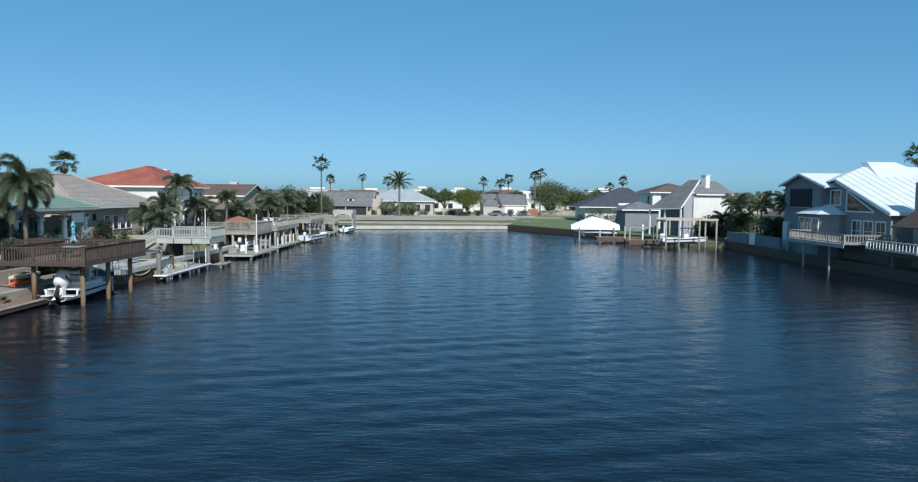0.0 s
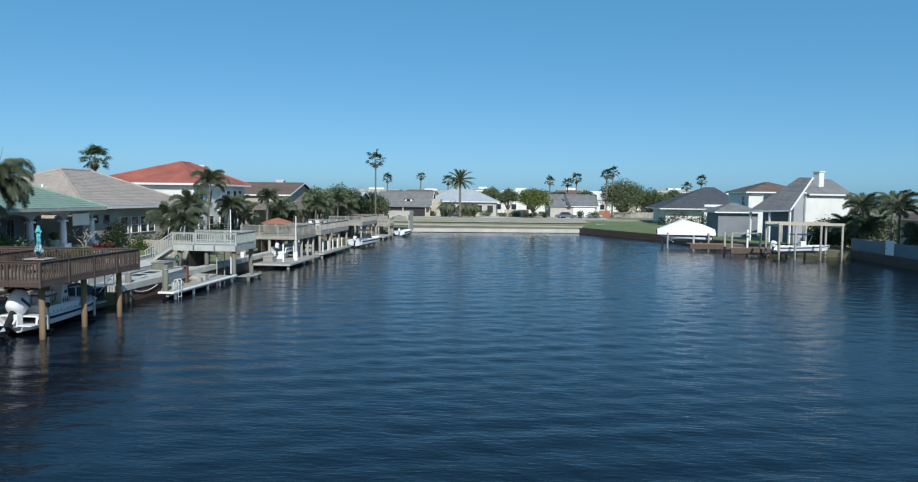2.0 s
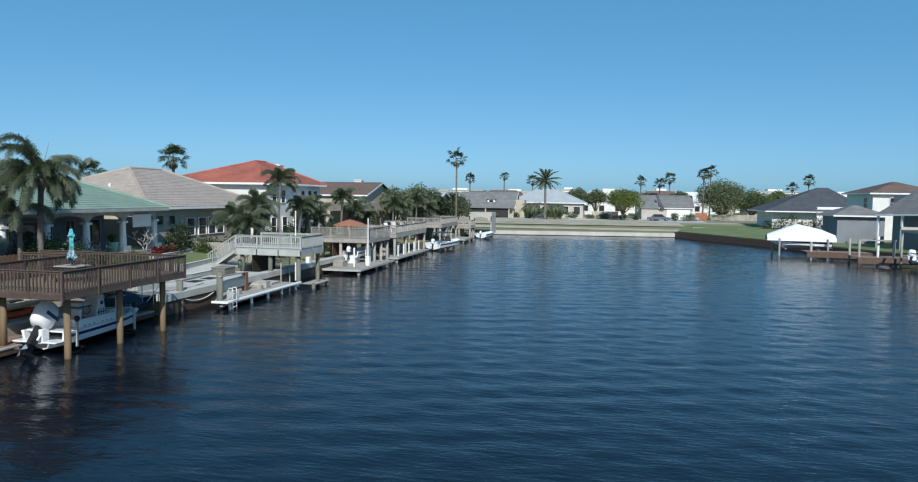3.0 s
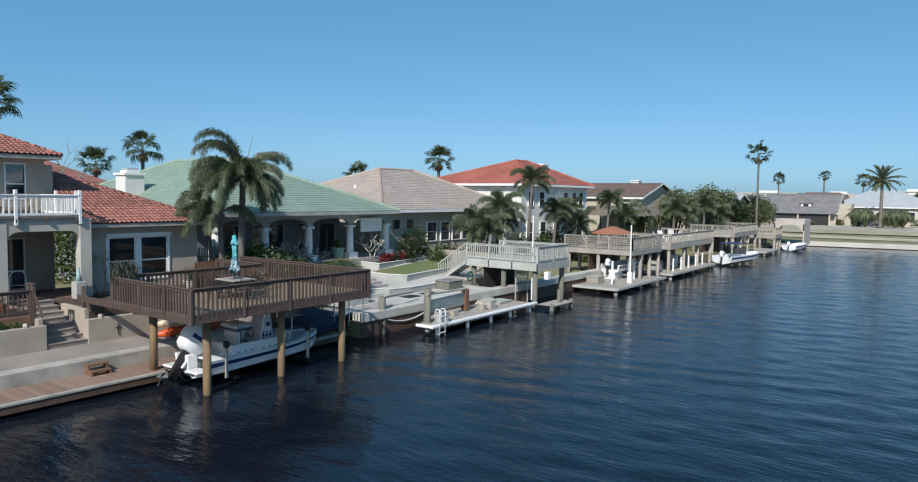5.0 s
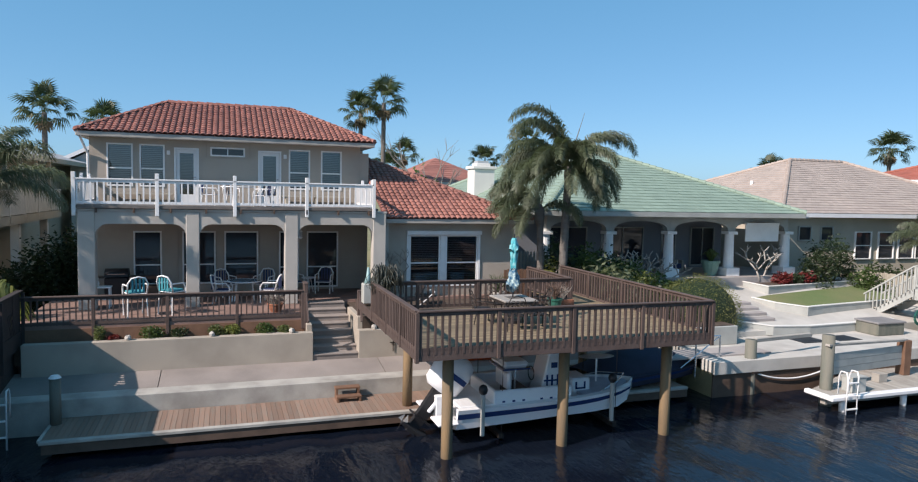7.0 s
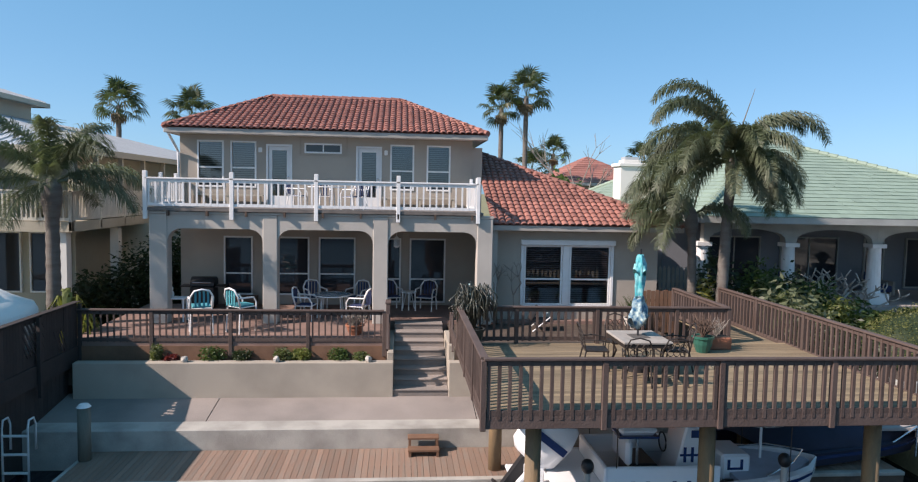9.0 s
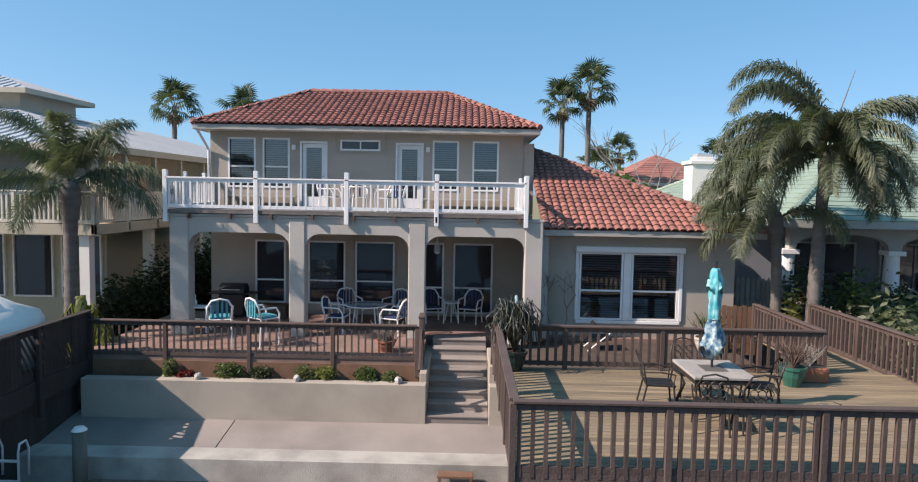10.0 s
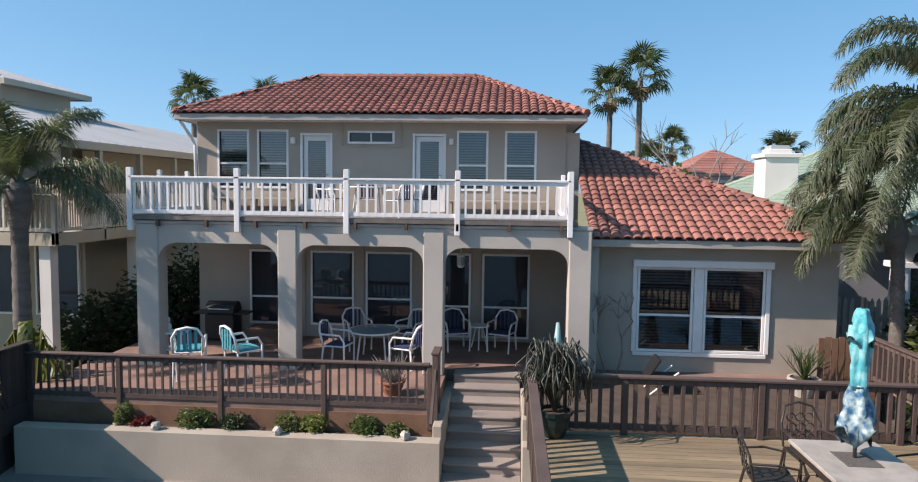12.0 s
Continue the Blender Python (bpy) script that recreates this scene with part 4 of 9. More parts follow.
def fan_palm(at, h, n=20, R=0.95, label="tall fan palm with a shaggy crown and thin trunk", seed=0, r=0.17, lean=(0, 0), skirt=True, group="fan palms"):
    rnd = random.Random(seed + 500)
    palm = thing("palm_tree", at, label, "palm tree", group)
    part("trunk", trunk_mesh(h, r, r * 0.8, lean, rings=10), TRUNK, palm, smooth=True)
    crown, dead = Mesh(), Mesh()
    top = Vector((lean[0], lean[1], h))
    def fan(mesh, m, petiole, rad, segs, droop):
        tip0 = Vector((petiole, 0, 0))
        mesh.add([m @ Vector(q) for q in ((0, -0.02, 0), (0, 0.02, 0), (petiole, 0.015, 0), (petiole, -0.015, 0))], [(0, 1, 2, 3)])
        for i in range(segs):
            a = radians(-115 + 230 * (i + 0.5) / segs)
            d = Vector((math.cos(a), math.sin(a), 0))
            s = Vector((-d.y, d.x, 0)) * rad * 0.07
            ll = rad * (0.8 + 0.25 * math.cos(a)) * rnd.uniform(0.85, 1.1)
            mid = tip0 + d * ll * 0.62 + Vector((0, 0, 0.03 * (i % 2)))
            tip = tip0 + d * ll + Vector((0, 0, -droop * ll))
            mesh.add([m @ q for q in (tip0, mid - s, mid + s, tip)], [(0, 1, 2), (1, 3, 2)])
    for i in range(n):
        s = i / n
        el = 80 - 115 * s + rnd.uniform(-8, 8)
        m = Matrix.Translation(top) @ Matrix.Rotation(radians(i * 137.5 + rnd.uniform(-15, 15)), 4, "Z") @ Matrix.Rotation(radians(-el), 4, "Y") @ Matrix.Rotation(radians(rnd.uniform(-30, 30)), 4, "X")
        fan(crown, m, R * rnd.uniform(0.7, 1.25), R * rnd.uniform(0.55, 0.85), 17, rnd.uniform(0.3, 0.7))
    part("crown", raw(crown, "crown", FAN), None, palm)
    if skirt:
        for i in range(10):
            m = Matrix.Translation(top - Vector((0, 0, 0.25))) @ Matrix.Rotation(radians(i * 137.5), 4, "Z") @ Matrix.Rotation(radians(68 + rnd.uniform(-8, 12)), 4, "Y")
            fan(dead, m, R * 0.4, R * 0.6, 9, 0.2)
        part("dry_leaves", raw(dead, "dry_leaves", DEAD_FROND), None, palm)
    return palm


def leaf_cloud(mesh, c, rx, ry, rz, n, size, rnd, shell=0.55):
    c = Vector(c)
    for _ in range(n):
        while True:
            d = Vector((rnd.uniform(-1, 1), rnd.uniform(-1, 1), rnd.uniform(-1, 1)))
            if 0.05 < d.length < 1:
                break
        d = d.normalized() * (shell + (1 - shell) * rnd.random()) * rnd.uniform(0.82, 1.08)
        p = c + Vector((d.x * rx, d.y * ry, d.z * rz))
        a = Vector((rnd.uniform(-1, 1), rnd.uniform(-1, 1), rnd.uniform(-0.6, 0.6))).normalized()
        b = a.cross(Vector((rnd.uniform(-1, 1), rnd.uniform(-1, 1), rnd.uniform(-1, 1)))).normalized()
        s = size * rnd.uniform(0.6, 1.3)
        mesh.add([p - a * s, p + b * s * 0.42, p + a * s, p - b * s * 0.42], [(0, 1, 2, 3)])


def bush(at, rx, ry, h, label, material=None, n=900, size=0.09, seed=0, name="bush", group="", lobes=5):
    rnd = random.Random(seed + 77)
    b = thing(name, at, label, "shrub", group)
    m, t = Mesh(), Mesh()
    for i in range(lobes):
        a = 2 * math.pi * i / lobes + rnd.random()
        k = rnd.uniform(0.25, 0.6)
        c = (math.cos(a) * rx * k, math.sin(a) * ry * k, h * rnd.uniform(0.35, 0.6))
        leaf_cloud(m, c, rx * 0.62, ry * 0.62, h * 0.5, n // lobes, size, rnd)
        t.tube([(0, 0, -0.05), (c[0] * 0.5, c[1] * 0.5, c[2] * 0.7), c], [0.03, 0.02, 0.008], n=5)
    part("stem", t, BARK, b)
    part("foliage", raw(m, "foliage", material or LEAF), None, b)
    return b


def tree(at, h, r, label, material=None, n=2600, size=0.22, seed=0, lobes=9, group="", flat=0.8, stem=0.3):
    rnd = random.Random(seed + 177)
    b = thing("tree", at, label, "tree", group)
    m, t = Mesh(), Mesh()
    fork = Vector((rnd.uniform(-0.2, 0.2), rnd.uniform(-0.2, 0.2), h * stem))
    t.tube([(0, 0, -0.1), fork * 0.5, fork], [0.05 * r + 0.12, 0.04 * r + 0.09, 0.03 * r + 0.07], n=8)
    for i in range(lobes):
        a = 2.4 * i + rnd.random() * 0.6
        k = rnd.uniform(0.15, 0.7) if i else 0
        lr = r * rnd.uniform(0.36, 0.55)
        c = Vector((math.cos(a) * r * k, math.sin(a) * r * k, h - lr * flat - (h * 0.45) * k * rnd.uniform(0.3, 1.1)))
        leaf_cloud(m, c, lr, lr, lr * flat, n // lobes, size, rnd, 0.45)
        t.tube([fork, fork.lerp(c, 0.55) + Vector((0, 0, 0.15)), c], [0.02 * r + 0.05, 0.012 * r + 0.03, 0.015], n=6)
    part("trunk", t, BARK, b, smooth=True)
    part("crown", raw(m, "crown", material or LEAF), None, b)
    return b


def bare_tree(at, h, seed=0, label="leafless grey tree with bare forked branches", spread=0.35, r=0.12):
    rnd = random.Random(seed + 900)
    t = Mesh()

    def grow(p, d, l, r, depth):
        q = p + d * l
        t.tube([p, p.lerp(q, 0.5) + Vector((rnd.uniform(-1, 1), rnd.uniform(-1, 1), 0)) * l * 0.05, q], [r, r * 0.8, r * 0.55], n=5)
        if depth:
            for _ in range(rnd.choice((2, 3))):
                grow(q, (d + Vector((rnd.uniform(-1, 1), rnd.uniform(-1, 1), rnd.uniform(-0.2, 0.5))) * spread * 2).normalized(), l * rnd.uniform(0.55, 0.85), r * 0.55, depth - 1)
    b = thing("tree", at, label, "tree")
    grow(Vector((0, 0, -0.1)), Vector((0, 0, 1)), h * 0.35, r, 4)
    part("trunk", t, BARE, b)
    return b


# ---- houses along the west bank ----
def box_walls(h, x0, x1, y0, y1, z0, z1, material, t=0.2):
    for b in ((x0, x1, y0, y0 + t), (x0, x1, y1 - t, y1), (x0, x0 + t, y0 + t, y1 - t), (x1 - t, x1, y0 + t, y1 - t)):
        part("wall", Mesh().box(*b, z0, z1), material, h)


def south_window(h, y, x0, x1, z0, z1, **k):
    """A window in a wall that faces -y at y."""
    w = window(h, 0.075, x0, x1, z0, z1, **k)
    w.matrix_basis = pose(0, y, 0, 0, 0, -90)
    return w


def west_window(h, x, y0, y1, z0, z1, **k):
    w = window(h, 0.075, -y1, -y0, z0, z1, **k)
    w.matrix_basis = pose(x, 0, 0, 0, 0, 180)
    return w


# green-roofed house with an arched porch
gh = thing("house", (0, 0, 0), "single-storey house with sage green tile roof and arched white porch", "house")
hip_roof(gh, -57, -34.9, 52.4, 66.9, 6.12, ((-50, 59.0, 9.45), (-42.9, 59.0, 9.45)), TILE_GREEN, step=0.36, tile=0.33, trim=GREY_PAINT)
box_walls(gh, -56, -40.2, 53.2, 66.2, 0.8, 5.9, SLATE_AND_SHADE)
part("porch_floor", Mesh().box(-40.2, -35.6, 53.2, 67.8, 0.8, 2.9), CONCRETE, gh)
GCOL = [53.2, 56.55, 59.95, 63.6, 67.2]
PX = -36.5                                              # line of the porch columns
for y in GCOL:
    part("column", Mesh().box(PX - 0.4, PX + 0.4, y - 0.4, y + 0.4, 2.9, 3.3).tube([(PX, y, 3.3), (PX, y, 5.0)], [0.27, 0.22], n=16).box(PX - 0.28, PX + 0.28, y - 0.28, y + 0.28, 5.0, 5.15), WHITE, gh, "round white porch column on a square base", bevel=0.01)
for a, b in zip(GCOL, GCOL[1:]):
    y0, y1 = a + 0.0, b - 0.0
    arch = [(PX + 0.15, y0, 5.9), (PX + 0.15, y0, 5.15)]
    k = 12
    for i in range(k + 1):
        t = math.pi * i / k
        arch.append((PX + 0.15, (y0 + y1) / 2 - (y1 - y0 - 0.4) / 2 * math.cos(t), 5.15 + 0.5 * math.sin(t) ** 0.7))
    arch += [(PX + 0.15, y1, 5.15), (PX + 0.15, y1, 5.9)]
    # grey puts the shade on the white porch's arches into their colour
    part("arch", Mesh().prism(arch, (-0.3, 0, 0)), GREY_PAINT, gh)
part("porch_ceiling", Mesh().box(-40.2, -35.2, 53.0, 67.4, 5.9, 5.98), GREY_WALL, gh)
for y0, y1 in ((55.2, 57.4), (58.4, 60.9), (62.2, 63.0), (64.1, 65.6)):
    window(gh, -40.12, y0, y1, 3.05, 5.1, sash=0.0, mull=1, trim=GREY_PAINT)
part("chimney", Mesh().box(-47.6, -46.4, 53.3, 54.6, 5.9, 8.25).box(-47.7, -46.3, 53.2, 54.7, 8.25, 8.42).box(-47.4, -46.6, 53.5, 54.4, 8.42, 8.6), WHITE_WALL, gh, "white stucco chimney", bevel=0.02)
part("chimney_cap", Mesh().box(-47.35, -46.65, 53.6, 54.3, 8.6, 8.75), METAL_ROOF, gh)
part("awning", Mesh().box(-36.2, -36.14, 64.3, 66.4, 4.65, 5.5).box(-36.26, -36.1, 64.3, 66.4, 5.5, 5.6), WHITE, gh, "white rolled cloth shade")
for y in (57.9, 61.6):
    c = thing("armchair", (-38.4, y, 2.9), "blue cushioned wicker porch armchair", "chair", "porch armchairs", turn=0)
    part("seat", Mesh().box(-0.35, 0.35, -0.35, 0.35, 0.2, 0.45), CANVAS_BLUE, c, bevel=0.03)
    part("backrest", Mesh().box(-0.45, -0.33, -0.36, 0.36, 0.3, 0.95), CANVAS_BLUE, c, bevel=0.03)
    for s in (-1, 1):
        part("armrest", Mesh().box(-0.4, 0.35, s * 0.42 - 0.06, s * 0.42 + 0.06, 0.05, 0.62), GREY_WOOD, c, bevel=0.02)
    for sx in (-0.3, 0.3):
        for sy in (-0.3, 0.3):
            part("leg", Mesh().box(sx - 0.03, sx + 0.03, sy - 0.03, sy + 0.03, 0, 0.2), GREY_WOOD, c)

# tan-roofed house behind its yard
th = thing("house", (0, 0, 0), "single-storey house with pinkish tan tile hip roof", "house")
hip_roof(th, -54, -37.2, 67.6, 87.0, 6.1, ((-45.2, 75.8, 9.5), (-45.2, 80.5, 9.5)), TILE_TAN, step=0.36, tile=0.33, trim=WHITE)
box_walls(th, -53.4, -38.0, 68.3, 86.3, 0.8, 5.9, TAN_WALL)
for y0 in (73.8, 75.6, 77.2, 78.6):
    window(th, -37.92, y0, y0 + 1.15, 3.5, 5.0, sash=0.5)
for y0 in (69.6, 71.2):
    window(th, -37.92, y0, y0 + 0.8, 4.6, 5.3, sash=0, trim=GREY_PAINT)
part("roof_vent", Mesh().tube([(-44, 71.6, 7.3), (-44, 71.6, 8.0)], 0.1), WHITE, th)
part("porch_arch", Mesh().box(-37.4, -37.0, 81.4, 81.8, 0.8, 5.2).box(-37.4, -37.0, 84.0, 84.4, 0.8, 5.2).box(-37.4, -37.0, 81.4, 84.4, 5.2, 5.6), WHITE_WALL, th, bevel=0.03)

# red-roofed two-storey white house
rh = thing("house", (0, 0, 0), "two-storey white house with red clay tile hip roof", "house")
hip_roof(rh, -51, -37.4, 88.0, 104.0, 8.5, ((-43.7, 96.8, 11.25), (-43.7, 99.2, 11.25)), TILE_FAR_RED, step=0.38, tile=0.36, trim=WHITE)
box_walls(rh, -50.3, -38.1, 88.7, 103.3, 0.8, 8.3, WHITE_WALL)
for y0 in (90.0, 92.2, 97.5, 99.5, 101.2):
    window(rh, -38.02, y0, y0 + 1.0, 6.3, 7.7, sash=0.5, trim=WHITE)
for y0 in (89.8, 92.5, 95.5, 98.5, 101.0):
    window(rh, -38.02, y0, y0 + 1.2, 2.6, 4.6, sash=0.5, trim=WHITE)
part("chimney", Mesh().box(-44.0, -42.8, 101.2, 102.4, 8.5, 10.9).box(-44.1, -42.7, 101.1, 102.5, 10.9, 11.1), WHITE_WALL, rh, bevel=0.02)
part("arch_trim", Mesh().tube([(-38.0, 96.0 + 0.7 * math.cos(a), 6.9 + 0.9 * math.sin(a)) for a in [math.pi * i / 10 for i in range(11)]], 0.1, n=6), WHITE, rh)
part("terrace", Mesh().box(-38.0, -36.2, 94.5, 98.5, 5.2, 5.4), WHITE_WALL, rh)

# brown-roofed house farther on
def gable_house(name, x0, x1, y0, y1, z0, ze, zr, along, wall, roof, label, over=0.5, trim=WHITE):
    h = thing(name, (0, 0, 0), label, "house")
    box_walls(h, x0, x1, y0, y1, z0, ze, wall)
    X0, X1, Y0, Y1 = x0 - over, x1 + over, y0 - over, y1 + over
    if along == "x":
        ym = (y0 + y1) / 2
        for p in ([(X0, Y0, ze), (X1, Y0, ze), (X1, ym, zr), (X0, ym, zr)], [(X1, Y1, ze), (X0, Y1, ze), (X0, ym, zr), (X1, ym, zr)]):
            s = Mesh()
            course_slope(s, p, 0.3)
            part("roof_shingles", raw(s, "roof_shingles", roof), None, h)["kind"] = "stuff"
        for x in (x0, x1 - 0.2):
            part("gable", Mesh().prism([(x, y0, ze), (x, y1, ze), (x, ym, zr - 0.25)], (0.2, 0, 0)), wall, h)
        for x in (X0, X1 - 0.06):
            part("verge", Mesh().beam((x + 0.03, Y0, ze - 0.08), (x + 0.03, ym, zr - 0.08), 0.06, 0.2), trim, h)
            part("verge", Mesh().beam((x + 0.03, Y1, ze - 0.08), (x + 0.03, ym, zr - 0.08), 0.06, 0.2), trim, h)
        part("eave_board", Mesh().box(X0, X1, Y0, Y0 + 0.05, ze - 0.2, ze), trim, h)
        part("eave_board", Mesh().box(X0, X1, Y1 - 0.05, Y1, ze - 0.2, ze), trim, h)
    else:
        xm = (x0 + x1) / 2
        for p in ([(X1, Y0, ze), (X1, Y1, ze), (xm, Y1, zr), (xm, Y0, zr)], [(X0, Y1, ze), (X0, Y0, ze), (xm, Y0, zr), (xm, Y1, zr)]):
            s = Mesh()
            course_slope(s, p, 0.3)
            part("roof_shingles", raw(s, "roof_shingles", roof), None, h)["kind"] = "stuff"
        for y in (y0, y1 - 0.2):
            part("gable", Mesh().prism([(x0, y, ze), (x1, y, ze), (xm, y, zr - 0.25)], (0, 0.2, 0)), wall, h)
        for y in (Y0, Y1 - 0.06):
            part("verge", Mesh().beam((X0, y + 0.03, ze - 0.08), (xm, y + 0.03, zr - 0.08), 0.06, 0.2), trim, h)
            part("verge", Mesh().beam((X1, y + 0.03, ze - 0.08), (xm, y + 0.03, zr - 0.08), 0.06, 0.2), trim, h)
        part("eave_board", Mesh().box(X0, X0 + 0.05, Y0, Y1, ze - 0.2, ze), trim, h)
        part("eave_board", Mesh().box(X1 - 0.05, X1, Y0, Y1, ze - 0.2, ze), trim, h)
    return h


bh = gable_house("house", -46.5, -34.6, 111, 124, 0.8, 7.3, 9.2, "x", CREAM_WALL, SHINGLE_BROWN, "two-storey cream house with low brown shingle gable roof")
part("chimney", Mesh().box(-39.6, -38.5, 120, 121, 8.2, 9.5).box(-39.7, -38.4, 119.9, 121.1, 9.5, 9.65), WHITE_WALL, bh)
window(bh, -34.6, 113, 115, 4.6, 6.2, trim=WHITE)
south_window(bh, 111, -44, -42, 4.8, 6.2, trim=WHITE)
sh = thing("shelter", (-36, 104.5, G), "low open shelter with a weathered grey thatch roof", "shelter")
part("roof", Mesh().prism([(-3.5, 0, 4.3), (3.3, 0, 4.3), (2.2, 0, 5.4), (-2.4, 0, 5.4)], (0, 9.5, 0)), mat("thatch", (0.20, 0.175, 0.15), 0.95, vary=0.3, scale=2, fine=25, bump=0.6, stretch=(1, 1, 4)), sh)
for x in (-3, 2.8):
    for y in (0.4, 4.7, 9.1):
        part("post", Mesh().tube([(x, y, 0), (x, y, 4.35)], 0.1), BARK, sh)
gable_house("house", -40, -29, 131, 140, 0.8, 6.6, 8.0, "x", CREAM_WALL, METAL_ROOF, "cream house with a pale low roof behind trees")

# neighbour to the south, with a long balcony
nh = thing("house", (0, 0, 0), "two-storey cream house with grey standing-seam metal roof and long balcony", "house")
def seam_roof(parent, p, material):
    o, e, up, n, flat = slope_frame(p)
    s = Mesh().add(p, [tuple(range(len(p)))])
    part("roof_sheet", raw(s, "roof_sheet", material), None, parent)
    us, vs = [a for a, _ in flat], [b for _, b in flat]
    k = int((max(us) - min(us)) / 0.42)
    for i in range(1, k):
        u = min(us) + i * (max(us) - min(us)) / k
        hit = [v for v in [j * 0.1 for j in range(int(max(vs) / 0.1) + 1)] if flat_in(flat, u, v + 1e-3)]
        if hit:
            part("seam", Mesh().beam(o + e * u + up * min(hit) + n * 0.02, o + e * u + up * max(hit) + n * 0.02, 0.03, 0.045, up=n), material, parent)


box_walls(nh, -56, -38.2, 13, 30.4, 0.8, 7.9, CREAM_WALL)
for p in hip_polys(-60, -35.0, 11.0, 31.9, 8.0, ((-53.5, 24.9, 9.75), (-41.5, 24.9, 9.75))).values():
    seam_roof(nh, p, METAL_ROOF)
for b in ((-60, -35.0, 31.86, 31.9), (-35.04, -35.0, 11, 31.86)):
    part("fascia", Mesh().box(*b, 7.78, 8.0), CREAM_WALL, nh)
part("soffit", Mesh().box(-59.9, -35.1, 11.1, 31.8, 7.86, 7.9), CREAM_WALL, nh)
part("wall", Mesh().box(-45.2, -41.4, 18.6, 25.4, 8.6, 10.4), CREAM_WALL, nh)
for p in hip_polys(-45.7, -40.8, 18, 26, 10.45, ((-43.25, 20.5, 11.25), (-43.25, 23.5, 11.25))).values():
    seam_roof(nh, p, METAL_ROOF)
part("fascia", Mesh().box(-45.7, -40.8, 25.96, 26.0, 10.25, 10.45), CREAM_WALL, nh)
part("fascia", Mesh().box(-40.84, -40.8, 18, 25.96, 10.25, 10.45), CREAM_WALL, nh)
part("fascia", Mesh().box(-45.7, -45.66, 18, 25.96, 10.25, 10.45), CREAM_WALL, nh)
part("balcony_floor", Mesh().box(-38.2, -34.7, 10, 31.9, 5.28, 5.6), CREAM_WALL, nh)
part("balcony_floor", Mesh().box(-45, -38.2, 30.4, 31.9, 5.28, 5.6), CREAM_WALL, nh)
for x, y in ((-35.0, 31.5), (-35.0, 26.5), (-35.0, 21.5), (-39.0, 31.5), (-43.5, 31.5)):
    part("post", Mesh().box(x - 0.15, x + 0.15, y - 0.15, y + 0.15, 0.8, 5.28), WHITE_WALL, nh)
part("soffit", Mesh().box(-45.6, -40.9, 18.1, 25.9, 10.3, 10.34), CREAM_WALL, nh)
for x in (-35.1, -36.9, -39, -41.2, -43.5):
    part("upper_post", Mesh().box(x - 0.07, x + 0.07, 31.65, 31.8, 5.6, 7.85), CREAM_WALL, nh)
for y0 in (23.8, 25.5, 27.2, 28.9):
    window(nh, -38.12, y0, y0 + 1.3, 2.9, 5.0, sash=0, trim=WHITE)
    window(nh, -38.12, y0 - 0.6, y0 + 0.9, 5.7, 7.4, sash=0, trim=WHITE)
part("screen", Mesh().box(-36.05, -36.0, 24, 31.5, 5.6, 7.8), mat("shade_screen", (0.20, 0.22, 0.21), 0.9, vary=0.1, bump=0.1), nh, "dark green shade screen")
nr = thing("balcony_railing", (0, 0, 0), "cream painted balcony railing with close-set balusters", "railing")
CREAM = mat("cream_paint", (0.66, 0.63, 0.55), 0.6, vary=0.08, scale=2, fine=30, bump=0.05)
railing(nr, (-34.75, 20), (-34.75, 31.85), 6.58, 5.6, CREAM, posts=[0.2, 0.4, 0.6, 0.8, 1.0], post_bottom=5.3, gap=0.14, bal=0.05, cap=(0.12, 0.04), low=0.08)
railing(nr, (-34.8, 31.85), (-45, 31.85), 6.58, 5.6, CREAM, posts=[0.0, 0.2, 0.4, 0.6], post_bottom=5.3, gap=0.10, bal=0.06, cap=(0.12, 0.04), low=0.08)
gable_house("house", -62, -52, 31.0, 35.5, 0.8, 8.2, 9.6, "x", WHITE_WALL, METAL_ROOF, "white gabled house glimpsed between the two houses")


# ---- docks and decks along the west bank ----
def pile(parent, x, y, z0, z1, r=0.14, material=None):
    part("timber_post", Mesh().tube([(x, y, z0), (x, y, z1)], r, n=10), material or PILE_WOOD, parent, smooth=True)


def planks(parent, x0, x1, y0, y1, z, material, across="x", w=0.14, t=0.04):
    """Boards laid across x or y, each a piece of its own."""
    if across == "x":
        k = round((y1 - y0) / w)
        me = Mesh().box(x0, x1, -w * 0.47, w * 0.47, z - t, z).data("board", material)
        for i in range(k):
            part("board", me, None, parent, m=pose(random.uniform(-0.01, 0.01), y0 + (i + 0.5) * (y1 - y0) / k, random.uniform(-0.004, 0.002)))
    else:
        k = round((x1 - x0) / w)
        me = Mesh().box(-w * 0.47, w * 0.47, y0, y1, z - t, z).data("board", material)
        for i in range(k):
            part("board", me, None, parent, m=pose(x0 + (i + 0.5) * (x1 - x0) / k, random.uniform(-0.01, 0.01), random.uniform(-0.004, 0.002)))


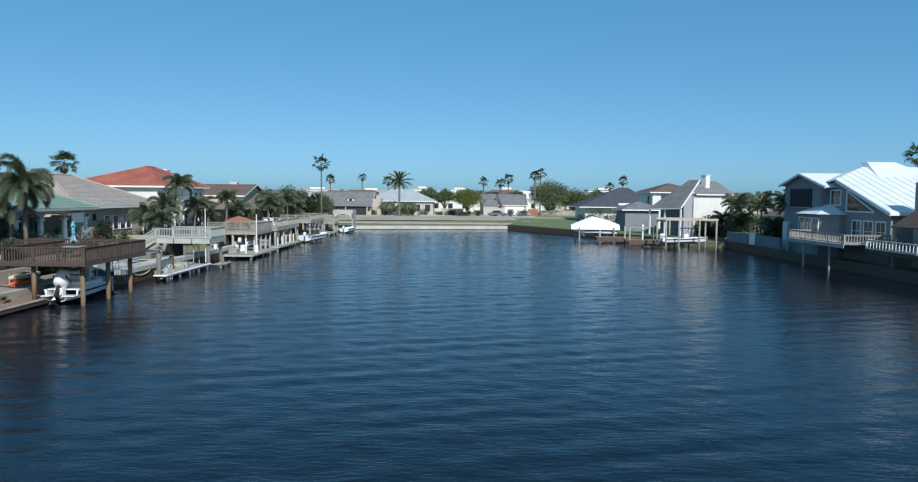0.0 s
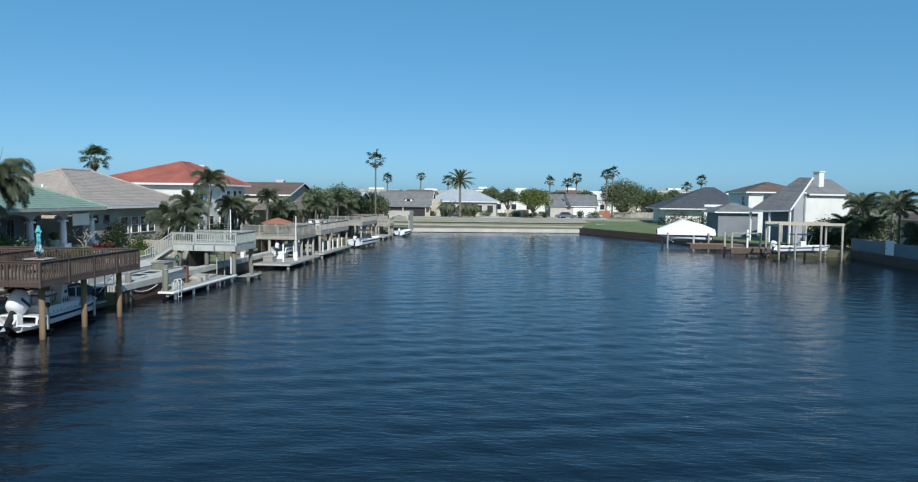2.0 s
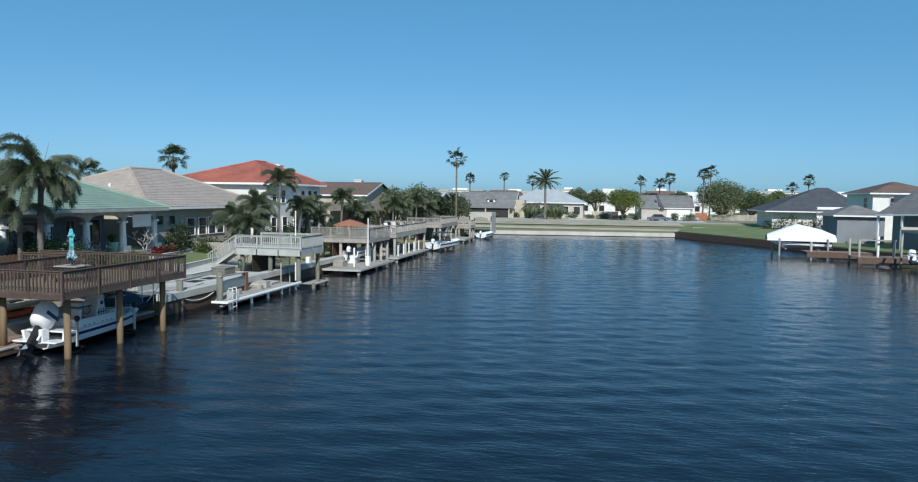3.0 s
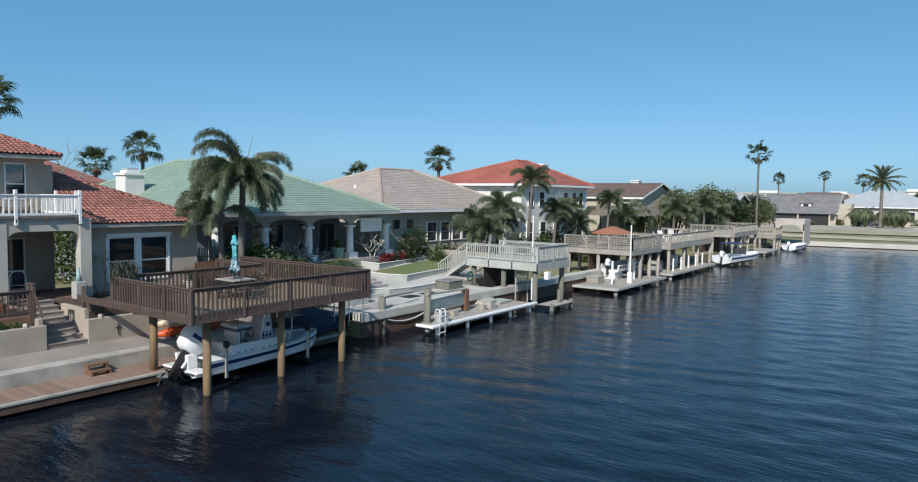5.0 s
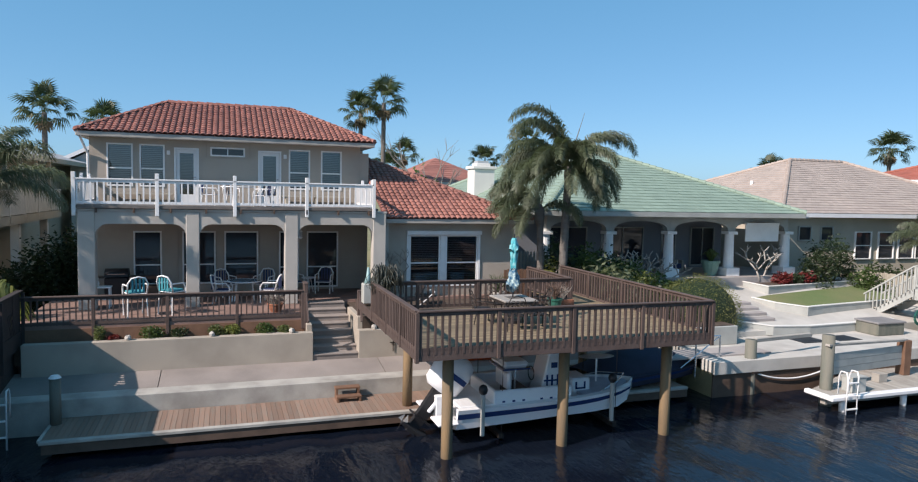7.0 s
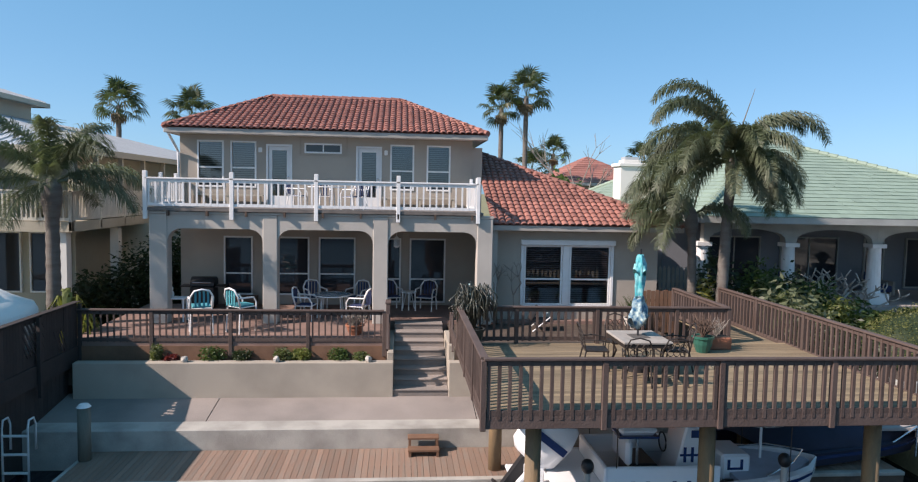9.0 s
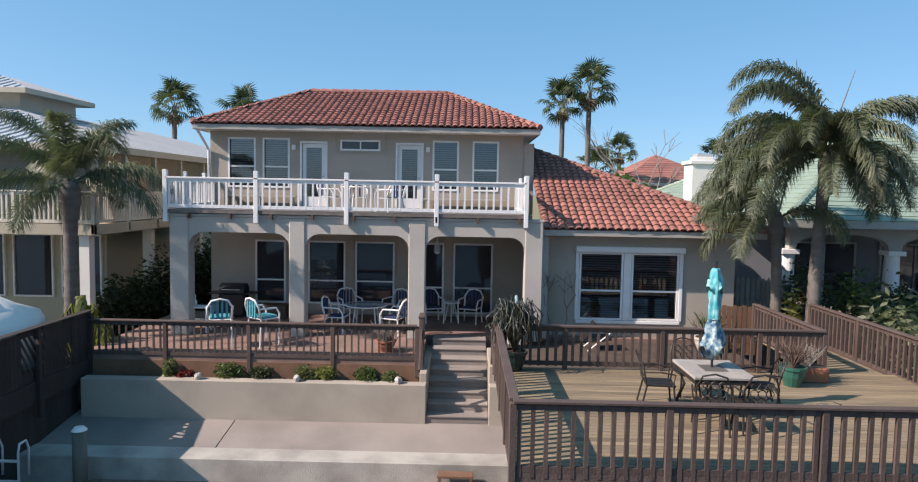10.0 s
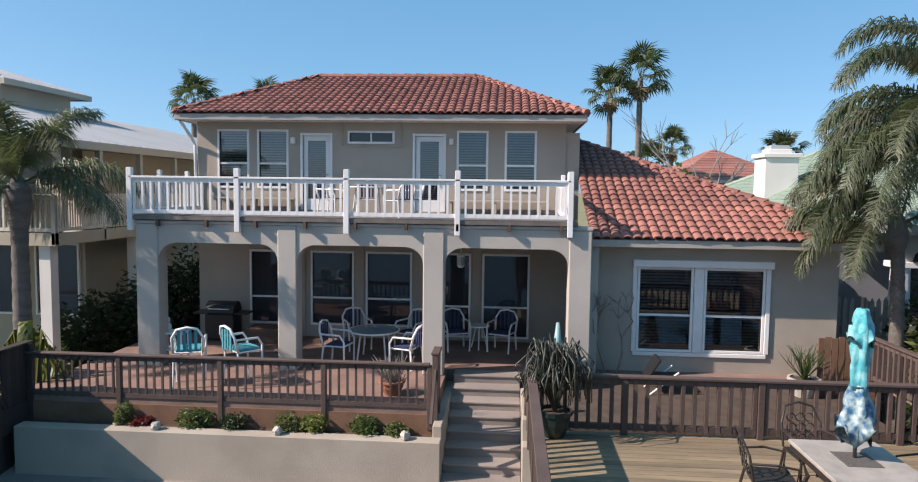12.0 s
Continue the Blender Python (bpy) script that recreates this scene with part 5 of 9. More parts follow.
def ladder(at, h, label="white tubular swim ladder fixed to the dock", turn=0, w=0.45):
    l = thing("swim_ladder", at, label, "ladder", turn=turn)
    for s in (-1, 1):
        part("side_rail", Mesh().tube([(0.05, s * w / 2, -h * 0.55), (0.05, s * w / 2, h * 0.35), (0, s * w / 2, h * 0.45), (-0.2, s * w / 2, h * 0.45), (-0.28, s * w / 2, h * 0.35), (-0.28, s * w / 2, 0)], 0.025, n=6), WHITE, l, smooth=True)
    for i in range(4):
        z = -h * 0.5 + i * h * 0.25
        part("rung", Mesh().box(0.02, 0.09, -w / 2, w / 2, z - 0.015, z + 0.02), WHITE, l)
    return l


# low dock with the white edge
gd = thing("dock", (0, 0, 0), "low weathered dock with white rubber edge on white posts", "dock")
for i in range(64):
    y = 57.78 + i * 0.16
    x0 = -28.5 if y > 64.5 else -25.4 - 3.1 * (y - 57.7) / 6.8
    part("board", Mesh().box(x0, -24.6, -0.075, 0.075, 0.48, 0.52), GREY_WOOD, gd, m=pose(random.uniform(-0.01, 0.01), y, random.uniform(-0.004, 0.002)))
for b in ((-24.6, -24.35, 57.5, 68.2), (-25.5, -24.6, 57.5, 57.7)):
    part("edge_bumper", Mesh().box(*b, 0.42, 0.57), WHITE, gd, bevel=0.03)
part("frame_beam", Mesh().box(-28.4, -28.2, 64.6, 68, 0.2, 0.48), GREY_WOOD, gd)
part("frame_beam", Mesh().box(-25.0, -24.8, 57.7, 68, 0.2, 0.48), GREY_WOOD, gd)
for y in (58.2, 60.9, 63.2, 65.3, 67.6):
    pile(gd, -24.6, y, -0.25, 0.42, 0.1, WHITE)
for x, y, z in ((-27.1, 56.7, 1.9), (-25.35, 58.3, 2.35)):
    pile(gd, x, y, -1.5, z, 0.2, GREY_PILE)
ladder((-24.3, 58.2, 0.6), 1.7)
rail = thing("lean_rail", (0, 0, 0), "weathered timber rail between two dock posts", "rail")
part("bar", Mesh().beam((-27.15, 56.9, 1.86), (-27.9, 60.2, 1.75), 0.16, 0.13), GREY_WOOD, rail, bevel=0.01)
ds = thing("dock_screen", (0, 0, 0), "grey boarded screen with a top rail between dock posts", "screen")
part("top_rail", Mesh().beam((-25.2, 58.1, 2.05), (-26.1, 62.8, 1.8), 0.16, 0.07), GREY_WOOD, ds)
for i in range(3):
    part("board", Mesh().beam((-25.22, 58.25, 1.62 - 0.24 * i), (-26.08, 62.6, 1.5 - 0.24 * i), 0.04, 0.225), GREY_PAINT, ds)
part("end_post", Mesh().box(-26.3, -25.95, 62.6, 62.95, 0.52, 1.8), BROWN_FENCE, ds, "reddish brown end post", bevel=0.02)
for i, (x, y, sx, sy, h) in enumerate(((-24.9, 59.0, 0.22, 0.3, 0.5), (-25.5, 64.4, 0.3, 0.3, 0.45), (-26.9, 65.6, 0.7, 0.5, 0.22), (-26.2, 66.6, 0.5, 0.7, 0.12))):
    bx = thing("dock_box", (x, y, 0.52), "small weathered storage box on the dock boards", "box", "dock boxes")
    part("body", Mesh().box(-sx, sx, -sy, sy, 0, h), (GREY_PAINT, GREY_WOOD, TAN_WALL, GREY_WOOD)[i], bx, bevel=0.02)
    part("lid", Mesh().box(-sx - 0.02, sx + 0.02, -sy - 0.02, sy + 0.02, h, h + 0.04), GREY_PAINT, bx)
for i, (x, y) in enumerate(((-25.6, 61.0), (-25.4, 63.6))):
    blk = thing("fish_block", (x, y, 0.52), "small weathered crate on the dock boards", "crate", "dock crates")
    part("body", Mesh().box(-0.15, 0.15, -0.2, 0.2, 0, 0.3), GREY_WOOD, blk, bevel=0.01)
heap = thing("tarp_heap", (-27.2, 66.0, 0.52), "crumpled tan tarpaulin heap on the dock", "tarpaulin")
part("cloth", Mesh().ball((0, 0, 0.08), 0.8, 1.1, 0.26, 18, 9, 0.3), GREY_WOOD, heap, smooth=True)

# grey raised deck with stairs
gk = thing("deck", (0, 0, 0), "raised pale grey painted deck on timber posts beside the water", "deck")
planks(gk, -30.0, -24.5, 68.3, 72.4, 3.02, GREY_PAINT, "x", 0.2)
part("rim_board", Mesh().box(-30.0, -24.4, 68.2, 68.26, 2.5, 2.98), GREY_PAINT, gk)
part("rim_board", Mesh().box(-24.46, -24.4, 68.26, 72.5, 2.5, 2.98), GREY_PAINT, gk)
railing(gk, (-30.0, 68.25), (-24.45, 68.25), 4.05, 3.02, GREY_PAINT, posts=[0, 0.33, 0.66, 1.0], post_bottom=2.5, gap=0.17, bal=0.05)
railing(gk, (-24.45, 68.3), (-24.45, 72.4), 4.05, 3.02, GREY_PAINT, posts=[0.5, 1.0], post_bottom=2.5, gap=0.17, bal=0.05)
railing(gk, (-24.5, 72.4), (-30.0, 72.4), 4.05, 3.02, GREY_PAINT, posts=[0.5, 1.0], post_bottom=2.5, gap=0.17, bal=0.05)
for x, y in ((-24.8, 68.6), (-24.8, 72.2), (-27.2, 68.6), (-29.6, 68.6), (-29.6, 72.2)):
    pile(gk, x, y, -1.5 if x > -27 else 0.4, 2.55, 0.17, GREY_PILE)
pile(gk, -23.9, 70.2, -1.5, 1.2, 0.13, GREY_PILE)
for i in range(7):
    part("tread", Mesh().box(-30.2 - 0.3 * (i + 1), -30.2 - 0.3 * i, 68.3, 69.4, 2.8 - 0.2 * i, 2.85 - 0.2 * i), GREY_WOOD, gk)
for y in (68.25, 69.45):
    part("stringer", Mesh().beam((-30.05, y, 2.8), (-32.5, y, 1.2), 0.05, 0.28), GREY_PAINT, gk)
    part("stair_rail", Mesh().beam((-30.05, y, 4.0), (-32.5, y, 2.4), 0.1, 0.06), GREY_PAINT, gk)
    for i in range(12):
        x = -30.2 - i * 0.2
        z = 2.85 - (-30.05 - x) * 0.653
        part("baluster", Mesh().box(x - 0.025, x + 0.025, y - 0.025, y + 0.025, z, z + 1.15), GREY_PAINT, gk)
# added near-black boards stand in for the shade under the deck
for i in range(9):
    part("back_board", Mesh().box(-28.7, -28.65, 68.45 + i * 0.43, 68.86 + i * 0.43, 0.86, 2.5), VOID_SHADE, gk)
rk2 = thing("lift_rack", (-26.5, 69.8, 0.0), "white metal lift rack under the raised deck", "boat lift")
for z in (1.6, 1.78, 1.95, 2.1):
    part("bar", Mesh().tube([(0, -0.8, z), (0, 0.8, z - 0.05)], 0.03, n=6), WHITE, rk2)
for y in (-0.8, 0.75):
    part("upright", Mesh().tube([(0, y, -1.2), (0, y, 2.6)], 0.05, n=6), GREY_PAINT, rk2)
gp = thing("flag_pole", (-25.2, 68.9, 0.52), "slim white pole beside the raised deck", "pole")
part("shaft", Mesh().tube([(0, 0, 0), (0, 0, 5.4)], [0.06, 0.04]), WHITE, gp)
part("finial", Mesh().ball((0, 0, 5.42), 0.06, 0.06, 0.06), WHITE, gp)
hs = thing("hose_reel", (-29.5, 68.0, 1.3), "green garden hose hung in loops", "hose")
for r in (0.3, 0.34, 0.26):
    part("loop", Mesh().tube([(0, 0.3 * 0 + r * math.sin(a), 0.5 + r * math.cos(a)) for a in [2 * math.pi * i / 14 for i in range(15)]], 0.025, n=5), GREEN_POT, hs)
sl = thing("boat_lift_deck", (0, 0, 0), "weathered low landing between the dock posts", "dock")
planks(sl, -24.6, -23.4, 68.6, 71.4, 0.35, GREY_WOOD, "x", 0.2)
pile(sl, -23.6, 71.3, -1.5, 0.5, 0.14, GREY_PILE)
pile(sl, -23.6, 68.7, -1.5, 0.4, 0.14, GREY_PILE)
cs = thing("fuse_box", (-24.3, 69.3, 1.9), "small white electric box on a dock post", "electric box")
part("box", Mesh().box(-0.15, 0.15, -0.2, 0.2, 0, 0.5), WHITE, cs, bevel=0.02)
part("bracket", Mesh().box(-0.5, -0.15, -0.04, 0.04, 0.2, 0.3), GREY_WOOD, cs)


def raised_deck(x0, x1, y0, y1, z, top, label, material=GREY_WOOD, lattice=False, white=False, step=0.18):
    d = thing("deck", (0, 0, 0), label, "deck", "raised decks along the bank")
    planks(d, x0, x1, y0, y1, z, material, "x", 0.3)
    part("rim_board", Mesh().box(x0, x1 + 0.05, y0 - 0.06, y0, z - 0.4, z - 0.02), material, d)
    part("rim_board", Mesh().box(x1, x1 + 0.06, y0, y1, z - 0.4, z - 0.02), material, d)
    if lattice:
        for a, b in (((x0, y0), (x1, y0)), ((x1, y0), (x1, y1))):
            A, B = Vector((*a, 0)), Vector((*b, 0))
            L = (B - A).length
            dd = (B - A) / L
            H = top - z
            lat = Mesh()
            k = int(L / 0.28)
            for i in range(-int(H / 0.28) - 1, k + 1):
                for sgn in (1, -1):
                    s0, s1 = (i * 0.28, i * 0.28 + H) if sgn > 0 else (i * 0.28 + H, i * 0.28)
                    za, zb = z - 0.25, top
                    c0, c1 = max(0, min(L, s0)), max(0, min(L, s1))
                    if abs(c1 - c0) < 0.05:
                        continue
                    t0, t1 = (c0 - s0) / (s1 - s0), (c1 - s0) / (s1 - s0)
                    lat.beam(A + dd * c0 + Vector((0, 0, za + (zb - za) * t0)), A + dd * c1 + Vector((0, 0, za + (zb - za) * t1)), 0.02, 0.07)
            part("lattice", lat, material, d)["kind"] = "stuff"
            part("top_rail", Mesh().beam(A + Vector((0, 0, top)), B + Vector((0, 0, top)), 0.14, 0.06), material, d)
            n = max(1, round(L / 2))
            for i in range(n + 1):
                p = A + dd * (L * i / n)
                part("post", Mesh().box(p.x - 0.05, p.x + 0.05, p.y - 0.05, p.y + 0.05, z - 0.4, top), material, d)
    else:
        m2 = WHITE if white else material
        railing(d, (x0, y0), (x1, y0), top, z, m2, posts=[0, 0.5, 1.0], gap=step, bal=0.05)
        railing(d, (x1, y0), (x1, y1), top, z, m2, posts=[0.25, 0.5, 0.75, 1.0], gap=step, bal=0.05)
    railing(d, (x0, y1), (x1, y1), top, z, material, posts=[0, 0.5], gap=step * 1.5, bal=0.05)
    k = 4 if y1 - y0 > 6 else 3
    for x in (x0 + 0.3, (x0 + x1) / 2, x1 - 0.2):
        for i in range(k):
            y = y0 + 0.2 + (y1 - y0 - 0.4) * i / (k - 1)
            pile(d, x, y, -1.5 if x > -27.5 else 0.2, z - 0.3, 0.15, GREY_WOOD)
    return d


def low_dock(x0, x1, y0, y1, z, label):
    d = thing("dock", (0, 0, 0), label, "dock", "low docks along the bank")
    planks(d, x0, x1, y0, y1, z, GREY_WOOD, "x", 0.3)
    part("edge_board", Mesh().box(x1, x1 + 0.1, y0, y1, z - 0.16, z + 0.02), GREY_PAINT, d)
    part("edge_board", Mesh().box(x0, x1, y0 - 0.1, y0, z - 0.16, z + 0.02), GREY_PAINT, d)
    for y in (y0 + 0.3, (y0 + y1) / 2, y1 - 0.3):
        pile(d, x1 - 0.2, y, -1.5, z - 0.04, 0.14, GREY_WOOD)
    return d


raised_deck(-30.0, -24.0, 82.6, 89.2, 3.0, 4.05, "raised weathered grey deck with diagonal lattice panels", lattice=True)
# dark boards added to imitate deep shade beneath the raised decks
for y0, y1 in ((82.8, 89.0), (91.7, 104.2), (113.2, 123.8)):
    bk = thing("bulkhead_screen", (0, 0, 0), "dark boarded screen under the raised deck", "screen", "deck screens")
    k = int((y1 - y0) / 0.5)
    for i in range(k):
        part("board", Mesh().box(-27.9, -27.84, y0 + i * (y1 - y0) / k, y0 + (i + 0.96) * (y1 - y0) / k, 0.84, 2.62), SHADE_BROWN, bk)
low_dock(-26.8, -23.2, 77.9, 88.2, 0.5, "low weathered dock with pale edge beside a boat lift")
lp = thing("pole", (-23.8, 81.8, 0.5), "slim white mast standing on the dock", "pole")
part("shaft", Mesh().tube([(0, 0, 0), (0, 0, 4.6)], [0.07, 0.05]), WHITE, lp)
part("cleat_box", Mesh().box(-0.18, 0.18, -0.15, 0.15, 0, 0.9), WHITE, lp, bevel=0.02)
for y in (80.2, 83.5, 84.6):
    p2 = thing("dock_post", (-24.6, y, 0.5), "white plastic sleeved dock post", "post", "white dock posts")
    part("sleeve", Mesh().tube([(0, 0, 0), (0, 0, 1.7)], 0.09, n=10), WHITE, p2)
    part("cap", Mesh().tube([(0, 0, 1.7), (0, 0, 1.85)], [0.1, 0.02], n=10), WHITE, p2)
raised_deck(-29.5, -24.0, 91.5, 104.5, 3.0, 4.0, "raised grey deck with pale ornamental railing panels", white=False, step=0.3)
low_dock(-27.0, -23.5, 90.6, 104.0, 0.5, "long low weathered dock with white posts")
for i in range(5):
    p2 = thing("dock_post", (-24.2, 93 + i * 2.2, 0.5), "white plastic sleeved dock post", "post", "white dock posts")
    part("sleeve", Mesh().tube([(0, 0, 0), (0, 0, 1.1)], 0.08, n=10), WHITE, p2)
    part("cap", Mesh().tube([(0, 0, 1.1), (0, 0, 1.22)], [0.09, 0.03], n=10), WHITE, p2)
raised_deck(-29.0, -24.0, 113, 124, 3.2, 4.2, "raised grey timber deck with plank railing")
low_dock(-27.0, -23.0, 124.5, 132, 0.5, "low dock with white chairs")
raised_deck(-28.0, -23.8, 134, 138, 2.2, 3.2, "small grey timber deck by the end of the canal")
hut = thing("boat_shelter", (-23.5, 142, 0.5), "pale canvas boat shelter with an arched opening", "shelter")
part("roof", Mesh().prism([(-2.2, 0, 3.2), (2.0, 0, 3.2), (2.0, 0, 3.9), (-2.2, 0, 3.9)], (0, 5, 0)), STUCCO_LIGHT, hut)
for s in (-2.1, 1.9):
    part("side", Mesh().box(s - 0.08, s + 0.08, 0, 5, 0, 3.2), STUCCO_LIGHT, hut)
part("front", Mesh().prism([(-2.2, 0, 2.2), (-1.6, 0, 2.2), (-1.2, 0, 2.9), (0, 0, 3.1), (1.2, 0, 2.9), (1.6, 0, 2.2), (2.0, 0, 2.2), (2.0, 0, 3.2), (-2.2, 0, 3.2)], (0, 0.06, 0)), STUCCO_LIGHT, hut)
low_dock(-26.5, -22.2, 139.0, 147, 0.5, "low dock at the end of the canal")

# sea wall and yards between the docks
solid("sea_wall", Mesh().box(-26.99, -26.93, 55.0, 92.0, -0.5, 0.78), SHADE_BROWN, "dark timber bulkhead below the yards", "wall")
solid("sea_wall_cap", Mesh().box(-27.6, -26.85, 55.0, 92.0, 0.8, 1.25), PALE_PAVING, "pale concrete cap of the sea wall", "wall", bevel=0.02)
solid("yard_paving", Mesh().box(-31.0, -27.6, 55.4, 68.0, 0.6, 1.2), PALE_PAVING, "pale concrete paving behind the sea wall", "pavement")
def slope_z(x):
    """Height of the garden paving, which rises from the water to the porch."""
    return 1.45 + 0.2 * (-30.5 - x)


def ring_edging(pts, tops, thick, material, label):
    """Low boards on edge round a bed, each from corner to corner, down into the ground."""
    for (a, za), (b, zb) in zip(zip(pts, tops), list(zip(pts, tops))[1:]):
        z0 = min(slope_z(a[0]), slope_z(b[0])) - 0.15
        e = thing("garden_edging", (0, 0, 0), label, "edging", "garden edgings", kind="structure")
        n = Vector((b[1] - a[1], a[0] - b[0])).normalized() * thick
        m = Mesh()
        m.add([(a[0], a[1], z0), (b[0], b[1], z0), (b[0], b[1], zb), (a[0], a[1], za), (a[0] - n.x, a[1] - n.y, z0), (b[0] - n.x, b[1] - n.y, z0), (b[0] - n.x, b[1] - n.y, zb), (a[0] - n.x, a[1] - n.y, za)], [(0, 1, 2, 3), (5, 4, 7, 6), (3, 2, 6, 7), (1, 5, 6, 2), (4, 0, 3, 7), (4, 5, 1, 0)])
        part("board", m, material, e)
        part("cap", Mesh().beam((a[0] - n.x / 2, a[1] - n.y / 2, za + 0.02), (b[0] - n.x / 2, b[1] - n.y / 2, zb + 0.02), thick + 0.06, 0.035), WHITE_WALL, e)


solid("yard_slope", Mesh().prism([(-30.3, 57.2, 0.6), (-36.4, 57.2, 0.6), (-36.4, 57.2, slope_z(-36.4)), (-30.3, 57.2, slope_z(-30.3))], (0, 14.4, 0)), PALE_PAVING, "pale concrete garden paving rising towards the porch", "pavement")
ring_edging([(-31.9, 58.6), (-30.9, 59.4), (-30.15, 60.6), (-30.0, 62.4), (-30.2, 65.6), (-30.4, 67.6)], [1.86, 1.72, 1.6, 1.56, 1.56, 1.58], 0.12, GREY_PAINT, "low weathered grey retaining board at the terrace edge")
solid("lawn", Mesh().add([(-33.75, 62.75, 2.16), (-32.5, 63.0, 2.1), (-31.6, 63.85, 2.02), (-31.8, 64.9, 2.04), (-32.5, 70.6, 2.06), (-34.9, 70.6, 2.42), (-34.4, 67.0, 2.32), (-33.95, 63.8, 2.24)], [tuple(range(8))]), GRASS, "small bright green lawn in a low-edged bed", "lawn")
ring_edging([(-33.78, 62.7), (-32.5, 62.9), (-31.5, 63.8), (-31.7, 64.9), (-32.4, 70.6)], [2.18, 2.13, 2.06, 2.06, 2.08], 0.1, GREY_PAINT, "low pale board edging round the lawn")
solid("garden_bed", Mesh().add([(-36.35, 63.6, 2.66), (-34.35, 64.3, 2.52), (-34.9, 67.1, 2.5), (-35.4, 70.5, 2.52), (-36.5, 70.5, 2.66)], [(0, 1, 2, 3, 4)]), SOIL, "planted bed with a low board edge", "soil")
ring_edging([(-36.4, 63.55), (-34.3, 64.2), (-34.85, 67.1), (-35.3, 70.5)], [2.72, 2.58, 2.56, 2.58], 0.1, GREY_PAINT, "low pale board edging round the planted bed")
solid("yard_terrace_high", Mesh().box(-37.0, -36.0, 56.8, 70.6, 1.5, 2.72), PALE_PAVING, "pale concrete strip along the porch", "pavement", bevel=0.02)
for i in range(4):
    x = -31.3 - 0.62 * i
    solid("garden_step", Mesh().box(x - 0.34, x + 0.1, 59.6 + 0.1 * i, 61.7 + 0.12 * i, 1.2, slope_z(x - 0.34) + 0.05), CONCRETE, "shallow pale concrete garden step", "stairs", bevel=0.015)
for y in (60.8, 62.6):
    solid("floor_grate", Mesh().box(-29.6, -28.7, y, y + 1.2, 1.2, 1.215), BLACK, "dark metal floor grate in the paving", "grate")
fp = thing("fire_pit", (-29.6, 65.8, 1.2), "square grey stone fire pit with a dark cover", "fire pit")
part("wall", Mesh().box(-0.55, 0.55, -0.75, 0.75, 0, 0.5), GREY_PILE, fp, bevel=0.03)
part("cover", Mesh().box(-0.6, 0.6, -0.8, 0.8, 0.5, 0.58), SHINGLE, fp, bevel=0.02)
pw = thing("planter_box", (-29.6, 56.6, 1.2), "white boarded planter holding a clipped hedge", "planter")
part("board_wall", Mesh().box(-1.2, 0.35, -1.0, 1.4, 0, 0.72), GREY_PAINT, pw, bevel=0.02)
part("soil", Mesh().box(-1.1, 0.25, -0.9, 1.3, 0.722, 0.75), SOIL, pw)
yf = thing("yard_fence", (0, 0, 0), "weathered tan board fence between two yards", "fence")
me = Mesh().box(-0.02, 0.02, -0.09, 0.09, 0, 1.9).data("fence_board", TAN_WALL)
for i in range(60):
    part("fence_board", me, None, yf, m=pose(-37.3 + 0.12 * i, 71.8, 1.2 + random.uniform(-0.03, 0.03), 0, 0, 90))
part("fence_rail", Mesh().box(-37.3, -30.2, 71.83, 71.87, 2.6, 2.7), TAN_WALL, yf)

# things stored on and under the decks
rr = random.Random(5)
for i, (x, y, z, sx, sy, h, mt, lab) in enumerate(((-26.2, 84.0, 0.5, 0.5, 0.8, 0.7, WHITE, "white plastic dock chest"), (-25.2, 86.6, 0.5, 0.35, 0.4, 0.9, GREY_PAINT, "grey utility box on the dock"), (-26.0, 93.6, 0.5, 0.4, 0.6, 0.8, GREY_PAINT, "grey storage chest under the deck"), (-25.6, 97.2, 0.5, 0.3, 0.3, 1.2, WHITE, "white standing dock locker"), (-26.4, 100.8, 0.5, 0.6, 0.9, 0.6, TAN_WALL, "tan dock chest under the deck"), (-26.0, 80.2, 0.5, 0.5, 0.6, 0.5, GREY_WOOD, "weathered wooden chest on the dock"))):
    c = thing("dock_chest", (x, y, z), lab + " beside posts", "chest", "dock chests")
    part("body", Mesh().box(-sx, sx, -sy, sy, 0, h), mt, c, bevel=0.03)
    part("lid", Mesh().box(-sx - 0.03, sx + 0.03, -sy - 0.03, sy + 0.03, h, h + 0.07), mt, c, bevel=0.02)
def deck_chair(at, turn):
    c = thing("deck_chair", at, "white slatted chair on a raised deck", "chair", "white deck chairs", turn=turn)
    part("seat", Mesh().box(-0.28, 0.28, -0.28, 0.28, 0.36, 0.4), WHITE, c)
    part("backrest", Mesh().prism([(-0.28, -0.28, 0.4), (-0.22, -0.28, 0.4), (-0.5, -0.28, 1.05), (-0.56, -0.28, 1.05)], (0, 0.56, 0)), WHITE, c)
    for sx in (-0.24, 0.24):
        for sy in (-0.25, 0.25):
            part("leg", Mesh().box(sx - 0.03, sx + 0.03, sy - 0.03, sy + 0.03, 0, 0.36), WHITE, c)
    for sy in (-0.33, 0.33):
        part("armrest", Mesh().box(-0.35, 0.3, sy - 0.05, sy + 0.05, 0.58, 0.62), WHITE, c)
    return c
dc = deck_chair((-26.0, 94.0, 3.0), 20)
